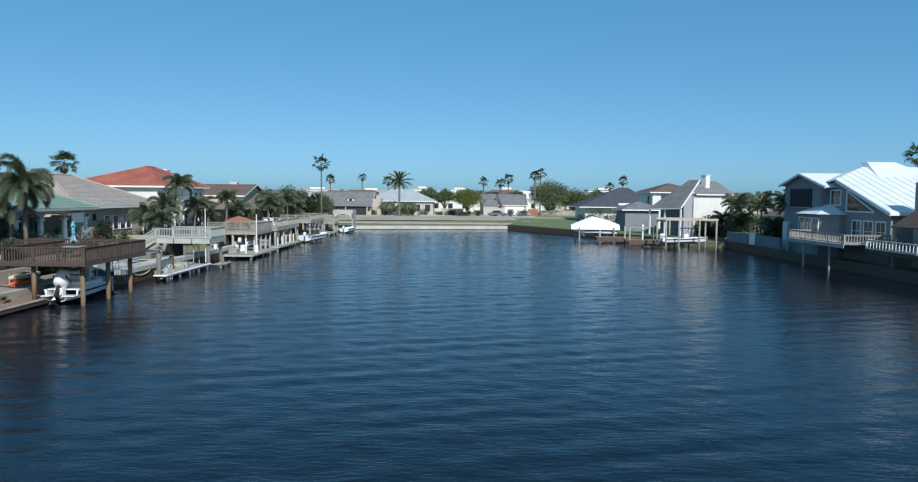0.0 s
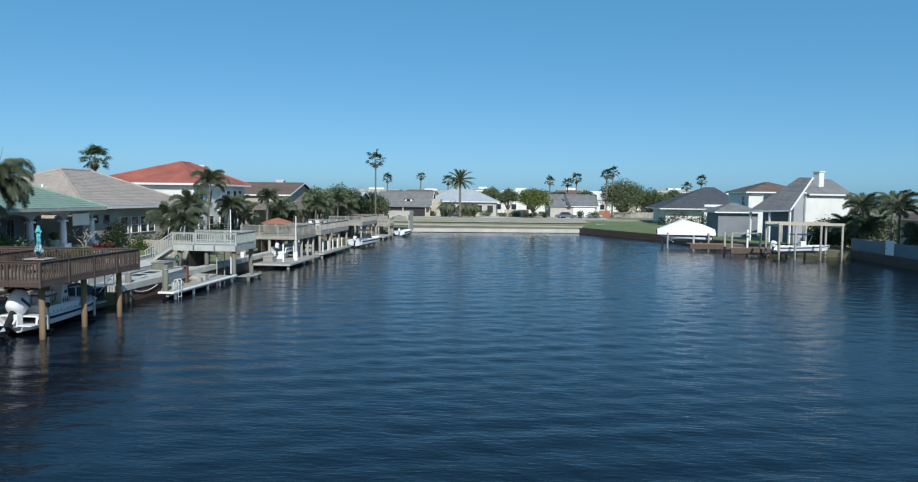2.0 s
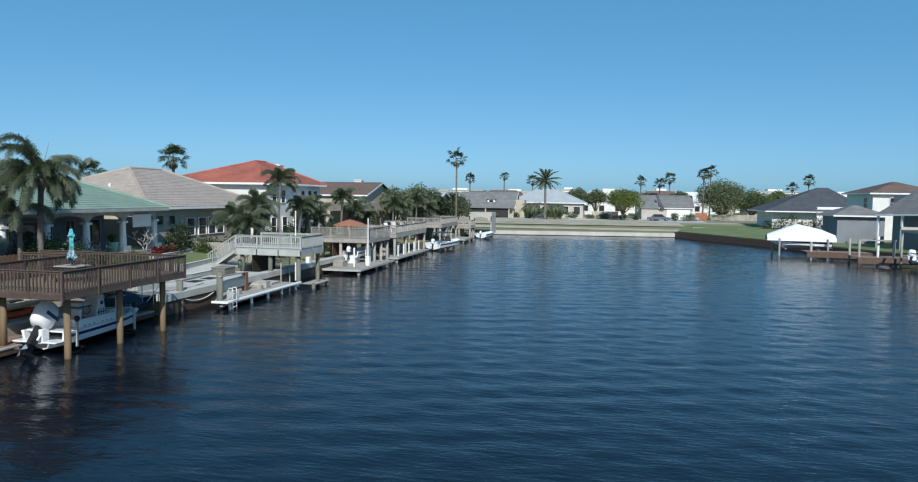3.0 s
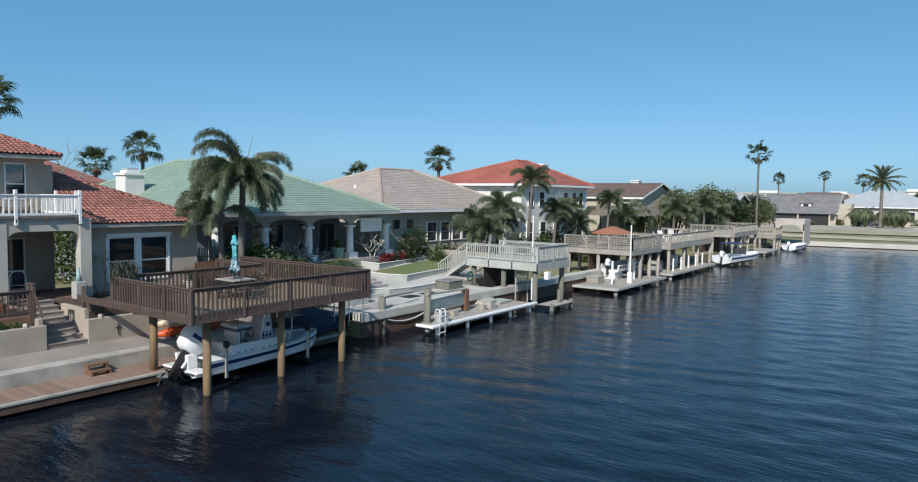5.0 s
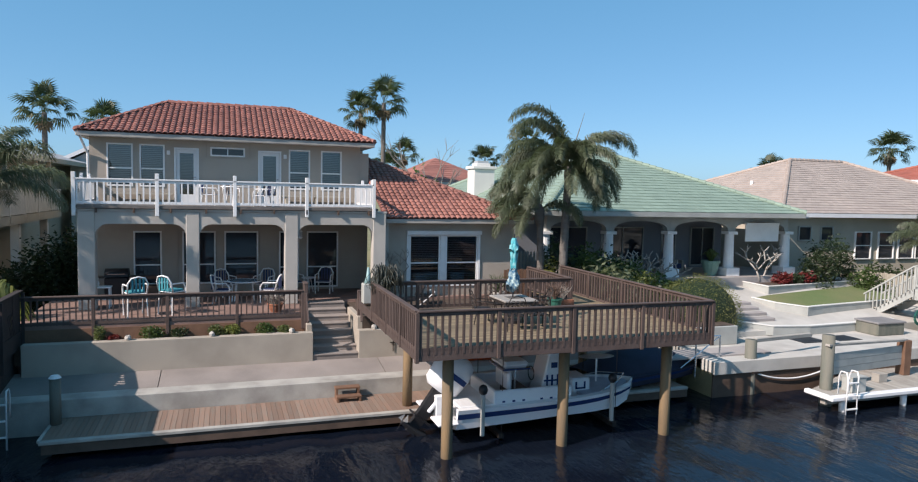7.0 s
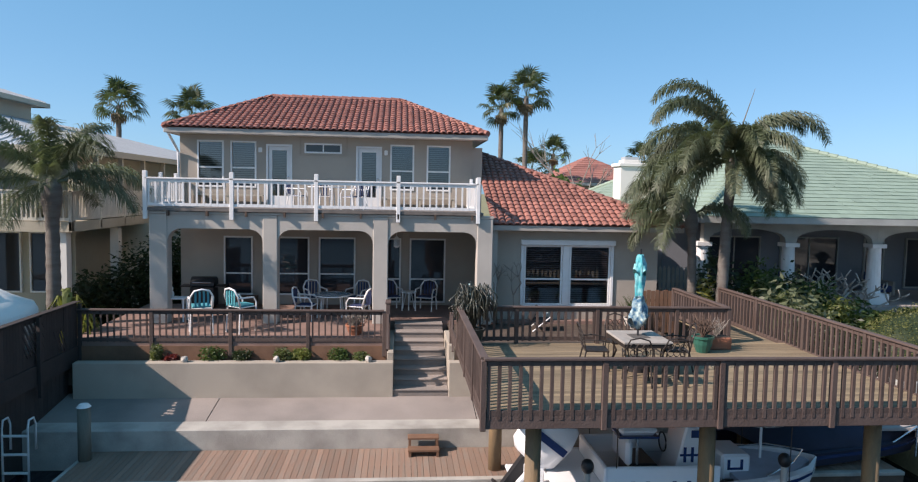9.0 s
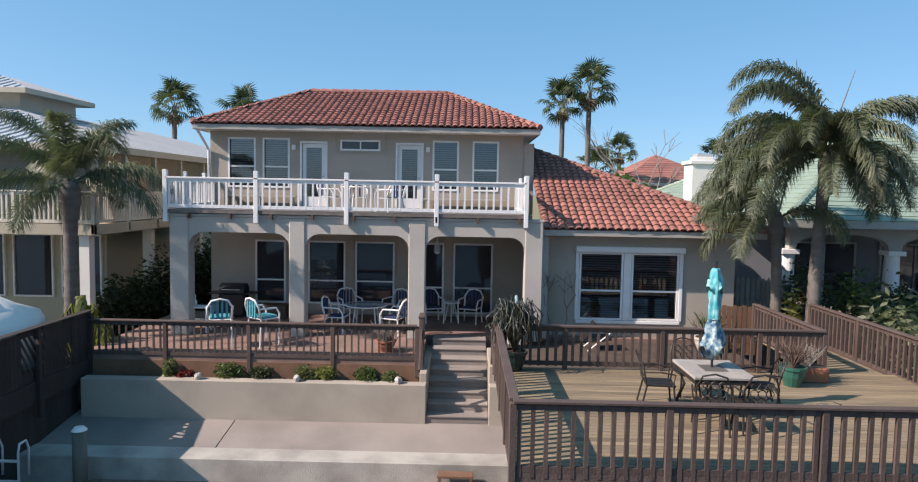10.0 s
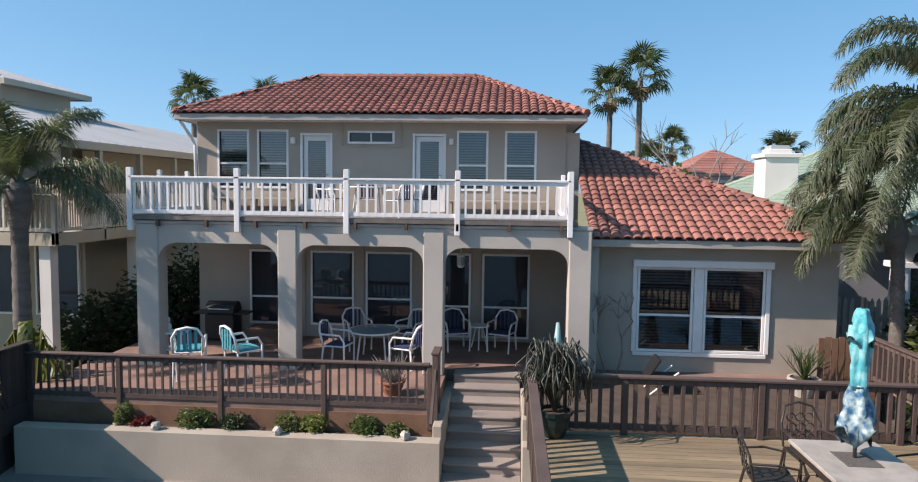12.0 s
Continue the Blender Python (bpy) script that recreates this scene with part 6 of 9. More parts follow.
for x, y, t in ((-26.4, 96.2, -30), (-25.8, 98.4, 160), (-27.0, 100.6, 90), (-25.6, 102.4, 200)):
    copy_thing(dc, pose(x, y, 3.0, 0, 0, t))
dt = thing("umbrella", (-27.4, 86.4, 3.0), "low tan thatched parasol over the lattice deck", "umbrella")
part("pole", Mesh().tube([(0, 0, 0), (0, 0, 1.7)], 0.04), GREY_WOOD, dt)
part("canopy", Mesh().loft([[(r * math.cos(a), r * 1.4 * math.sin(a), z) for a in [2 * math.pi * i / 14 for i in range(14)]] for z, r in ((1.15, 1.7), (1.2, 1.65), (1.5, 0.9), (1.75, 0.05))]), CLAY, dt, "reddish tan canopy cloth")


# ---- boats ----
def boat(at, L, B, H, label, turn=0, stripe=BLUE_STRIPE, group="boats", hull=None):
    """A planing hull with its bow towards +x of its own."""
    hull = hull or GEL
    b = thing("boat", at, label, "boat", group, turn=turn)
    rings = []
    k = 14
    for i in range(k + 1):
        s = i / k
        x = -L / 2 + L * s
        w = B / 2 * math.sqrt(max(0.002, 1 - max(0, (s - 0.4) / 0.6) ** 2.6))
        sheer = H * (1 + 0.22 * s * s)
        keel = 0.02 + H * 0.8 * max(0, (s - 0.68) / 0.32) ** 2
        chine = keel + (sheer - keel) * (0.30 + 0.25 * s)
        fl = max(keel + 0.06, H * 0.45)
        inn = max(0.02, w - 0.16)
        rings.append([(x, 0, keel), (x, w * 0.86, chine), (x, w, sheer), (x, inn, sheer + 0.02), (x, inn * 0.96, min(fl, sheer)), (x, -inn * 0.96, min(fl, sheer)), (x, -inn, sheer + 0.02), (x, -w, sheer), (x, -w * 0.86, chine)])
    part("hull", Mesh().loft(rings), hull, b, smooth=False)
    for sgn in (1, -1):
        st = Mesh()
        up, lo = [], []
        for r in rings:
            p, q = Vector(r[1]), Vector(r[2])
            off = Vector((0, 0.012, 0))
            a, c = p.lerp(q, 0.52) + off, p.lerp(q, 0.80) + off
            up.append((c.x, c.y * sgn, c.z))
            lo.append((a.x, a.y * sgn, a.z))
        n = len(up)
        st.add(up + lo, [(i, i + 1, n + i + 1, n + i) for i in range(n - 1)])
        part("stripe", raw(st, "stripe", stripe), None, b)
    return b


def outboard(b, x, y, z, s=1.0, tilt=35, material=None):
    m = Matrix.Translation((x, y, z)) @ Matrix.Rotation(radians(tilt), 4, "Y") @ Matrix.Scale(s, 4)
    cowl = Mesh()
    rings = []
    for zz, a, w in ((0.0, 0.26, 0.2), (0.1, 0.36, 0.26), (0.45, 0.40, 0.27), (0.68, 0.34, 0.22), (0.76, 0.2, 0.14)):
        rings.append([(-0.1 + a * math.cos(t), w * math.sin(t), zz) for t in [2 * math.pi * i / 12 for i in range(12)]])
    cowl.loft(rings)
    c = part("outboard_cowling", cowl, material or GEL, b, "white outboard engine cowling", smooth=True)
    c.matrix_basis = m
    for y in (0.262, -0.272):
        bar = part("decal", Mesh().box(-0.36, 0.16, y, y + 0.01, 0.32, 0.42), BLUE_STRIPE, c)
    leg = part("outboard_leg", Mesh().prism([(-0.2, -0.06, 0.02), (0.1, -0.06, 0.02), (0.02, -0.06, -0.9), (-0.16, -0.06, -0.9)], (0, 0.12, 0)).tube([(-0.3, 0, -0.82), (0.2, 0, -0.82)], [0.05, 0.09], n=8).box(-0.25, 0.12, -0.18, 0.18, -0.6, -0.57), BLACK if not material else material, b)
    leg.matrix_basis = m
    prop = Mesh()
    for i in range(3):
        a = 2 * math.pi * i / 3
        prop.add([(-0.3, 0, -0.82), (-0.32, 0.2 * math.cos(a), -0.82 + 0.2 * math.sin(a)), (-0.27, 0.2 * math.cos(a + 0.7), -0.82 + 0.2 * math.sin(a + 0.7))], [(0, 1, 2)])
    p = part("propeller", raw(prop, "propeller", CHROME), None, b)
    p.matrix_basis = m


# the bay boat on its lift under the deck
DECK_BLUE = mat("blue_grey_deck", (0.42, 0.47, 0.56), 0.6, vary=0.1, bump=0.05)
bb = boat((-26.15, 48.2, 0.16), 6.1, 2.35, 0.84, "white bay boat with navy stripe on a lift under the deck", turn=90, group="")
outboard(bb, -3.15, 0.0, 1.0, 1.55, 38)
part("engine_bracket", Mesh().box(-3.4, -3.0, -0.28, 0.28, 0.35, 1.0).tube([(-3.25, -0.2, 0.95), (-3.6, -0.2, 0.55)], 0.06).tube([(-3.25, 0.2, 0.95), (-3.6, 0.2, 0.55)], 0.06), GEL, bb, "white jack plate with hydraulic rams", bevel=0.02)
part("foredeck", Mesh().loft([[(x, -w, 0.80), (x, -w, 0.86 + 0.04 * x), (x, w, 0.86 + 0.04 * x), (x, w, 0.80)] for x, w in ((0.9, 0.98), (1.5, 0.88), (2.1, 0.64), (2.6, 0.3), (2.85, 0.1))]), DECK_BLUE, bb, "pale blue-grey raised foredeck")
part("aft_deck", Mesh().box(-2.95, -1.95, -0.98, 0.98, 0.80, 0.88), GEL, bb, "white non-slip aft deck", bevel=0.02)
for s in (-1, 1):
    part("side_coaming", Mesh().box(-1.9, 0.45, s * 0.92 - 0.05, s * 0.92 + 0.05, 0.82, 1.24), GEL, bb, "white padded side coaming", bevel=0.03)
    part("swim_platform", Mesh().box(-3.6, -3.0, s * 0.75 - 0.38, s * 0.75 + 0.38, 0.42, 0.5), GEL, bb, bevel=0.03)
part("rear_coaming", Mesh().box(-1.95, -1.85, -0.97, 0.97, 0.82, 1.24), GEL, bb, "white padded bulkhead", bevel=0.03)
for i in range(6):
    part("snap", Mesh().box(-1.7 + i * 0.3 + (0.25 if i > 2 else 0), -1.62 + i * 0.3 + (0.25 if i > 2 else 0), -0.982, -0.968, 0.9, 0.95), BLUE_STRIPE, bb)
part("console", Mesh().prism([(-0.35, -0.4, 0.5), (0.55, -0.4, 0.5), (0.3, -0.4, 2.15), (0.0, -0.4, 2.15)], (0, 0.8, 0)), GEL, bb, "white tapered helm console", bevel=0.04)
for x in (-0.1, 0.06, 0.24):
    part("console_bar", Mesh().box(x, x + 0.06, -0.412, -0.405, 1.1, 1.42), BLUE_STRIPE, bb)
part("console_stripe", Mesh().box(-0.18, 0.38, -0.416, -0.4125, 1.23, 1.28), BLUE_STRIPE, bb)
part("console_patch", Mesh().box(0.05, 0.25, -0.412, -0.405, 1.62, 1.78), BLUE_STRIPE, bb)
part("windscreen", Mesh().prism([(0.02, -0.36, 2.15), (0.28, -0.36, 2.15), (0.2, -0.3, 2.4), (0.06, -0.3, 2.4)], (0, 0.7, 0)), GLASS, bb)
part("cooler_seat", Mesh().box(0.72, 1.35, -0.44, 0.44, 0.7, 1.26), GEL, bb, "white seat box before the console", bevel=0.05)
for b in ((0.84, 0.9, 0.95, 1.16), (1.12, 1.18, 0.95, 1.16), (0.84, 1.18, 0.94, 0.99)):
    part("seat_mark", Mesh().box(b[0], b[1], -0.452, -0.445, b[2], b[3]), BLUE_STRIPE, bb)
seat = part("helm_seat", Mesh().box(-1.2, -0.65, -0.48, 0.48, 0.5, 1.1), BLACK, bb, bevel=0.05)
part("backrest", Mesh().box(-1.35, -1.2, -0.48, 0.48, 1.05, 1.6), GEL, seat, "white cushion with blue edge", bevel=0.06)
part("leaning_post", Mesh().box(-1.5, -0.7, -0.52, 0.52, 1.7, 1.9), GEL, bb, "white rounded leaning-post cushion", bevel=0.08)
part("cushion_edge", Mesh().box(-1.52, -0.68, -0.54, 0.54, 1.66, 1.7), BLUE_STRIPE, bb)
for y in (-0.42, 0.42):
    part("post_leg", Mesh().tube([(-1.1, y, 0.5), (-1.1, y, 1.66)], 0.03), CHROME, bb)
# dark blue sheet paints the shade on the boat's floor
part("floor_mat", Mesh().box(-1.85, 0.6, -0.86, 0.86, 0.46, 0.49), CANVAS_BLUE, bb, "dark blue boat floor in shade")
part("bow_table", Mesh().tube([(1.9, 0.2, 0.8), (1.9, 0.2, 1.7)], 0.03).ball((1.9, 0.2, 1.72), 0.6, 0.34, 0.03, 16, 4), GEL, bb)
part("wheel", Mesh().tube([(-0.4, 0.2 * math.cos(a), 1.4 + 0.2 * math.sin(a)) for a in [2 * math.pi * i / 16 for i in range(17)]], 0.018, n=6), BLACK, bb)
for x, y in ((-2.35, -1.16), (1.75, -1.0)):
    guide = part("lift_guide", Mesh().tube([(x, y, 0.1), (x, y, 1.25)], 0.065, n=8), GREY_PAINT, bb)
    part("guide_cap", Mesh().ball((x, y, 1.36), 0.13, 0.13, 0.15), BLACK, guide, "round black guide cap", smooth=True)
part("bow_rail", Mesh().tube([(1.5, -0.82, 0.95), (2.2, -0.55, 1.12), (2.75, 0.0, 1.18), (2.2, 0.55, 1.12), (1.5, 0.82, 0.95)], 0.018, n=6), CHROME, bb)
lift = thing("boat_lift", (-26.15, 48.3, 0), "galvanised cradle beams under the boat", "boat lift")
for y in (-1.8, 1.8):
    part("cradle_beam", Mesh().box(-1.0, 0.95, y - 0.07, y + 0.07, 0.04, 0.17), IRON, lift)
for x in (-1.0, 0.95):
    for y in (-1.8, 1.8):
        part("cable", Mesh().tube([(x, y, 0.1), (x, y, 2.7)], 0.012, n=4), IRON, lift)
NAVY_COVER = mat("navy_cover", (0.018, 0.024, 0.05), 0.85, vary=0.2, scale=2, fine=40, bump=0.2)
# covered boat on the next lift
cb = boat((-28.2, 53.0, 0.3), 5.4, 2.0, 0.6, "small boat under a dark navy canvas cover", turn=100, hull=NAVY_COVER, group="")
part("cover", Mesh().loft([[(x, 0.85 * w * math.cos(a), 0.65 + h * math.sin(a)) for a in [math.pi * i / 8 for i in range(9)]] for x, w, h in ((-2.6, 0.9, 0.1), (-1.5, 1.05, 0.5), (0, 1.05, 0.75), (1.3, 0.8, 0.4), (2.4, 0.25, 0.1))], closed=False, caps=False), NAVY_COVER, cb, smooth=True)
gg = thing("gangway", (0, 0, 0), "pale aluminium gangway with side rails", "gangway")
part("deck_plate", Mesh().box(-28.6, -27.5, 53.6, 58.0, 1.24, 1.3), CONCRETE, gg)
for y in (53.7, 54.7, 55.7):
    part("rail_post", Mesh().tube([(-27.5, y, 0.6), (-27.5, y, 2.0)], 0.03), CHROME, gg)
part("hand_rail", Mesh().tube([(-27.5, 53.7, 2.0), (-27.5, 55.7, 2.0)], 0.03), CHROME, gg)
part("brace", Mesh().tube([(-27.5, 53.7, 0.7), (-27.5, 55.7, 2.0)], 0.025), CHROME, gg)

for i, (z, mt, lab) in enumerate(((1.05, ORANGE, "orange sit-on kayak stored under the deck"), (1.5, mat("cream_plastic", (0.62, 0.50, 0.36), 0.4, vary=0.05, bump=0), "cream and orange kayak stacked on another"))):
    ky = thing("kayak", (-30.3, 47.9, z), lab, "kayak", "kayaks", turn=90)
    part("hull", Mesh().loft([[(x, w * math.cos(a), 0.22 * h * math.sin(a) + 0.1) for a in [2 * math.pi * j / 12 for j in range(12)]] for x, w, h in ((-1.8, 0.03, 0.4), (-1.3, 0.26, 0.9), (-0.5, 0.38, 1), (0.5, 0.38, 1), (1.3, 0.26, 0.9), (1.8, 0.03, 0.4))]), mt, ky, smooth=True)
    part("seat_well", Mesh().box(-0.55, 0.25, -0.22, 0.22, 0.26, 0.33), BLACK, ky)
rk = thing("kayak_rack", (-30.3, 47.9, 0.93), "low timber rack holding kayaks", "rack")
for y in (-1.0, 1.0):
    part("crossbar", Mesh().box(-0.45, 0.45, y - 0.05, y + 0.05, 0.0, 0.15), GREY_WOOD, rk)
    part("upright", Mesh().box(-0.5, -0.42, y - 0.05, y + 0.05, 0.0, 0.9), GREY_WOOD, rk)

# ---- on the deck ----
tb = thing("patio_table", (-26.4, 47.28, DZ), "stone-topped patio table with dark cast-iron frame", "table")
part("tabletop", Mesh().box(-0.62, 0.62, -0.52, 0.52, 0.70, 0.75), STONE_TOP, tb, bevel=0.01)
part("inlay", Mesh().box(-0.22, 0.22, -0.2, 0.2, 0.751, 0.757), mat("mosaic", (0.12, 0.11, 0.10), 0.7, vary=0.5, scale=30, fine=80, bump=0.1), tb)
part("apron", Mesh().box(-0.6, 0.6, -0.5, 0.5, 0.62, 0.70), IRON, tb)
for sx in (-1, 1):
    for sy in (-1, 1):
        part("leg", Mesh().tube([(sx * 0.52, sy * 0.42, 0.65), (sx * 0.44, sy * 0.34, 0.35), (sx * 0.54, sy * 0.44, 0.0)], 0.028, n=6), IRON, tb)


def iron_chair(at, turn):
    c = thing("patio_chair", at, "dark cast-iron armchair with scrolled open back", "chair", "chairs round the stone table", turn=turn)
    part("seat", Mesh().box(-0.24, 0.26, -0.25, 0.25, 0.41, 0.44), IRON, c)
    bk = Mesh()
    bk.tube([(-0.24, -0.25, 0.44), (-0.3, -0.26, 0.75), (-0.38, -0.18, 0.95), (-0.40, 0, 1.0), (-0.38, 0.18, 0.95), (-0.3, 0.26, 0.75), (-0.24, 0.25, 0.44)], 0.016, n=5)
    part("back_frame", bk, IRON, c)
    for y0 in (-0.12, 0.0, 0.12):
        for z0, r in ((0.55, 0.055), (0.68, 0.06), (0.81, 0.055)):
            sc = Mesh().tube([(-0.26 - (z0 - 0.44) * 0.22, y0 + r * math.cos(a), z0 + r * math.sin(a)) for a in [2 * math.pi * i / 10 for i in range(11)]], 0.009, n=4)
            part("scroll", sc, IRON, c)
    for s in (-1, 1):
        part("armrest", Mesh().tube([(-0.3, s * 0.26, 0.66), (0.0, s * 0.3, 0.68), (0.24, s * 0.28, 0.64), (0.22, s * 0.26, 0.42)], 0.016, n=5), IRON, c)
        part("leg", Mesh().tube([(0.23, s * 0.24, 0.42), (0.27, s * 0.26, 0.0)], 0.018, n=5), IRON, c)
        part("leg", Mesh().tube([(-0.23, s * 0.24, 0.42), (-0.32, s * 0.26, 0.0)], 0.018, n=5), IRON, c)
    return c


first = iron_chair((-26.6, 46.4, DZ), 84)
for x, y, t in ((-26.55, 48.17, -98), (-25.44, 47.62, 176), (-27.36, 47.2, 4), (-25.42, 46.92, 166)):
    copy_thing(first, pose(x, y, DZ, 0, 0, t))
um = thing("umbrella", (-26.45, 47.28, DZ + 0.0), "closed turquoise and navy patterned patio umbrella", "umbrella")
part("pole", Mesh().tube([(0, 0, 0), (0, 0, 2.62)], 0.022), BLACK, um)
part("base", Mesh().tube([(0, 0, 0), (0, 0, 0.08), (0, 0, 0.12)], [0.26, 0.26, 0.08], n=14), BLACK, um)
def folded(z0, z1, r0, r1, wave, seed, skew=0.0):
    rnd = random.Random(seed)
    rings = []
    k = 8
    for i in range(k + 1):
        s = i / k
        ring = []
        for j in range(24):
            a = 2 * math.pi * j / 24
            r = (r0 + (r1 - r0) * s) * (1 + wave * math.sin(4 * a + s * 2.5) + 0.16 * math.sin(7 * a - s * 6) + rnd.uniform(-0.09, 0.09))
            ring.append((r * math.cos(a), r * math.sin(a), z0 + (z1 - z0) * s + (skew * math.sin(4 * a) if i == 0 else 0)))
        rings.append(ring)
    return Mesh().loft(rings)


part("lower_cloth", folded(1.05, 1.62, 0.20, 0.07, 0.36, 1, 0.16), PRINT_DARK, um, "navy, white and turquoise folded hem", smooth=True)
part("upper_cloth", folded(1.56, 2.3, 0.078, 0.10, 0.30, 2, 0.0), PRINT, um, smooth=True)
part("top_flap", folded(2.12, 2.5, 0.14, 0.05, 0.28, 3, 0.08), PRINT, um, smooth=True)
part("tie", Mesh().tube([(0.09 * math.cos(a), 0.09 * math.sin(a), 1.6) for a in [2 * math.pi * i / 12 for i in range(13)]], 0.012, n=5), TEAL_DARK, um)


DARK_POT = mat("dark_green_glaze", (0.01, 0.028, 0.026), 0.3, vary=0.1, scale=3, bump=0.03)


def pot(at, r, h, material, label, group="pots"):
    p = thing("plant_pot", at, label, "pot", group)
    rings = []
    for z, k in ((0, 0.62), (h * 0.5, 0.92), (h * 0.85, 1.0), (h * 0.86, 1.12), (h, 1.12), (h, 0.95), (h * 0.88, 0.92)):
        rings.append([(r * k * math.cos(a), r * k * math.sin(a), z) for a in [2 * math.pi * i / 14 for i in range(14)]])
    part("body", Mesh().loft(rings), material, p, smooth=False)
    part("soil", Mesh().tube([(0, 0, h * 0.8), (0, 0, h * 0.9)], r * 0.92, n=14), SOIL, p)
    return p


def spiky(at, r, h, n, label, material=None, seed=0, width=0.03, group=""):
    rnd = random.Random(seed + 31)
    b = thing("potted_plant", at, label, "plant", group)
    m = Mesh()
    for i in range(n):
        a, e = rnd.uniform(0, 2 * math.pi), rnd.uniform(0.15, 1.0)
        d = Vector((math.cos(a), math.sin(a), 0))
        s = Vector((-d.y, d.x, 0)) * width
        p0 = Vector((0, 0, 0.0)) + d * 0.03
        p1 = d * r * e * 0.6 + Vector((0, 0, h * (1 - 0.35 * e)))
        p2 = d * r * e + Vector((0, 0, h * (1.05 - 0.75 * e)))
        m.add([p0 - s, p0 + s, p1 + s, p1 - s, p2], [(0, 1, 2, 3), (3, 2, 4)])
    part("foliage", raw(m, "foliage", material or LEAF), None, b)
    return b


def twiggy(at, r, h, n, label, seed=0, material=None):
    rnd = random.Random(seed + 61)
    b = thing("dry_plant", at, label, "plant")
    m = Mesh()
    for i in range(n):
        a, e = rnd.uniform(0, 6.28), rnd.uniform(0.2, 1)
        d = Vector((math.cos(a) * r * e, math.sin(a) * r * e, h * rnd.uniform(0.6, 1)))
        k = d * 0.5 + Vector((rnd.uniform(-0.08, 0.08), rnd.uniform(-0.08, 0.08), 0.05))
        m.tube([(0, 0, 0), k, d], [0.012, 0.009, 0.004], n=4)
        m.tube([k, k + Vector((rnd.uniform(-0.15, 0.15), rnd.uniform(-0.15, 0.15), h * 0.25))], [0.007, 0.003], n=4)
    part("stem", m, material or BARE, b)
    return b


pot((-28.1, 49.5, DZ), 0.24, 0.4, GREEN_POT, "round green glazed pot on the deck")
twiggy((-28.1, 49.5, DZ + 0.36), 0.5, 0.6, 40, "dry reddish twigs in a glazed pot", 1, mat("red_twig", (0.13, 0.085, 0.065), 0.9, vary=0.3, scale=6, bump=0.1))
pb = thing("planter_box", (-28.5, 50.05, DZ), "terracotta trough planter beside the railing", "planter")
part("body", Mesh().box(-0.18, 0.18, -0.35, 0.3, 0, 0.3), CLAY, pb, bevel=0.02)
part("soil", Mesh().box(-0.15, 0.15, -0.32, 0.27, 0.301, 0.31), SOIL, pb)
twiggy((-28.5, 50.0, DZ + 0.28), 0.35, 0.5, 24, "straggly dry plant in a trough", 2)
pot((-28.85, 44.0, DZ), 0.25, 0.42, DARK_POT, "dark green pot in the deck corner")
def tangle(at, r, h, n, label, material, seed=0):
    """A sprawling cactus: jointed stems that arch over and hang."""
    rnd = random.Random(seed + 15)
    t = thing("potted_plant", at, label, "plant")
    for i in range(n):
        a, e = rnd.uniform(0, 6.28), rnd.uniform(0.35, 1.0)
        d = Vector((math.cos(a), math.sin(a), 0))
        top = h * rnd.uniform(0.55, 1.0)
        pts = [Vector((0, 0, 0)), d * r * e * 0.35 + Vector((0, 0, top * 0.7)), d * r * e * 0.75 + Vector((rnd.uniform(-0.06, 0.06), rnd.uniform(-0.06, 0.06), top)), d * r * e * 1.0 + Vector((rnd.uniform(-0.1, 0.1), rnd.uniform(-0.1, 0.1), top * 0.8)), d * r * e * 1.05 + Vector((rnd.uniform(-0.1, 0.1), rnd.uniform(-0.1, 0.1), top * rnd.uniform(0.2, 0.6)))]
        part("stem", Mesh().tube(pts, [0.008, 0.014, 0.017, 0.014, 0.008], n=4), material, t, smooth=True)
    return t


# the paler second colour paints light glints on the dark stems
tangle((-28.85, 44.0, DZ + 0.36), 0.55, 1.2, 130, "dark sprawling cactus with a tangle of hanging stems", mat("cactus_skin_and_glints", (0.028, 0.033, 0.028), 0.4, vary=0.3, scale=9, bump=0.05, each=0.6, second=(0.11, 0.115, 0.09)), 3)
stp = thing("step_stool", (-28.4, 42.8, 0.45), "brown two-step timber stool on the landing", "steps")
for i in range(2):
    part("tread", Mesh().box(-0.38 + i * 0.28 - 0.0, -0.12 + i * 0.28, -0.38, 0.38, 0.32 - 0.2 * i, 0.38 - 0.2 * i), BROWN_FENCE, stp, bevel=0.01)
for s in (-0.36, 0.3):
    part("side", Mesh().prism([(-0.38, s, 0), (0.16, s, 0), (0.16, s, 0.12), (-0.1, s, 0.12), (-0.1, s, 0.32), (-0.38, s, 0.32)], (0, 0.06, 0)), BROWN_FENCE, stp)

# ---- planter and patio ----
for i, y in enumerate((36.44, 38.86, 41.35, 44.1)):
    rock = thing("stone", (-30.98, y, 2.08), "small pale tan stone on the planter wall", "stone", "stones on the wall")
    part("body", Mesh().ball((0, 0, 0.06), 0.12, 0.1, 0.1, 8, 5, 0.3), STUCCO_LIGHT, rock)
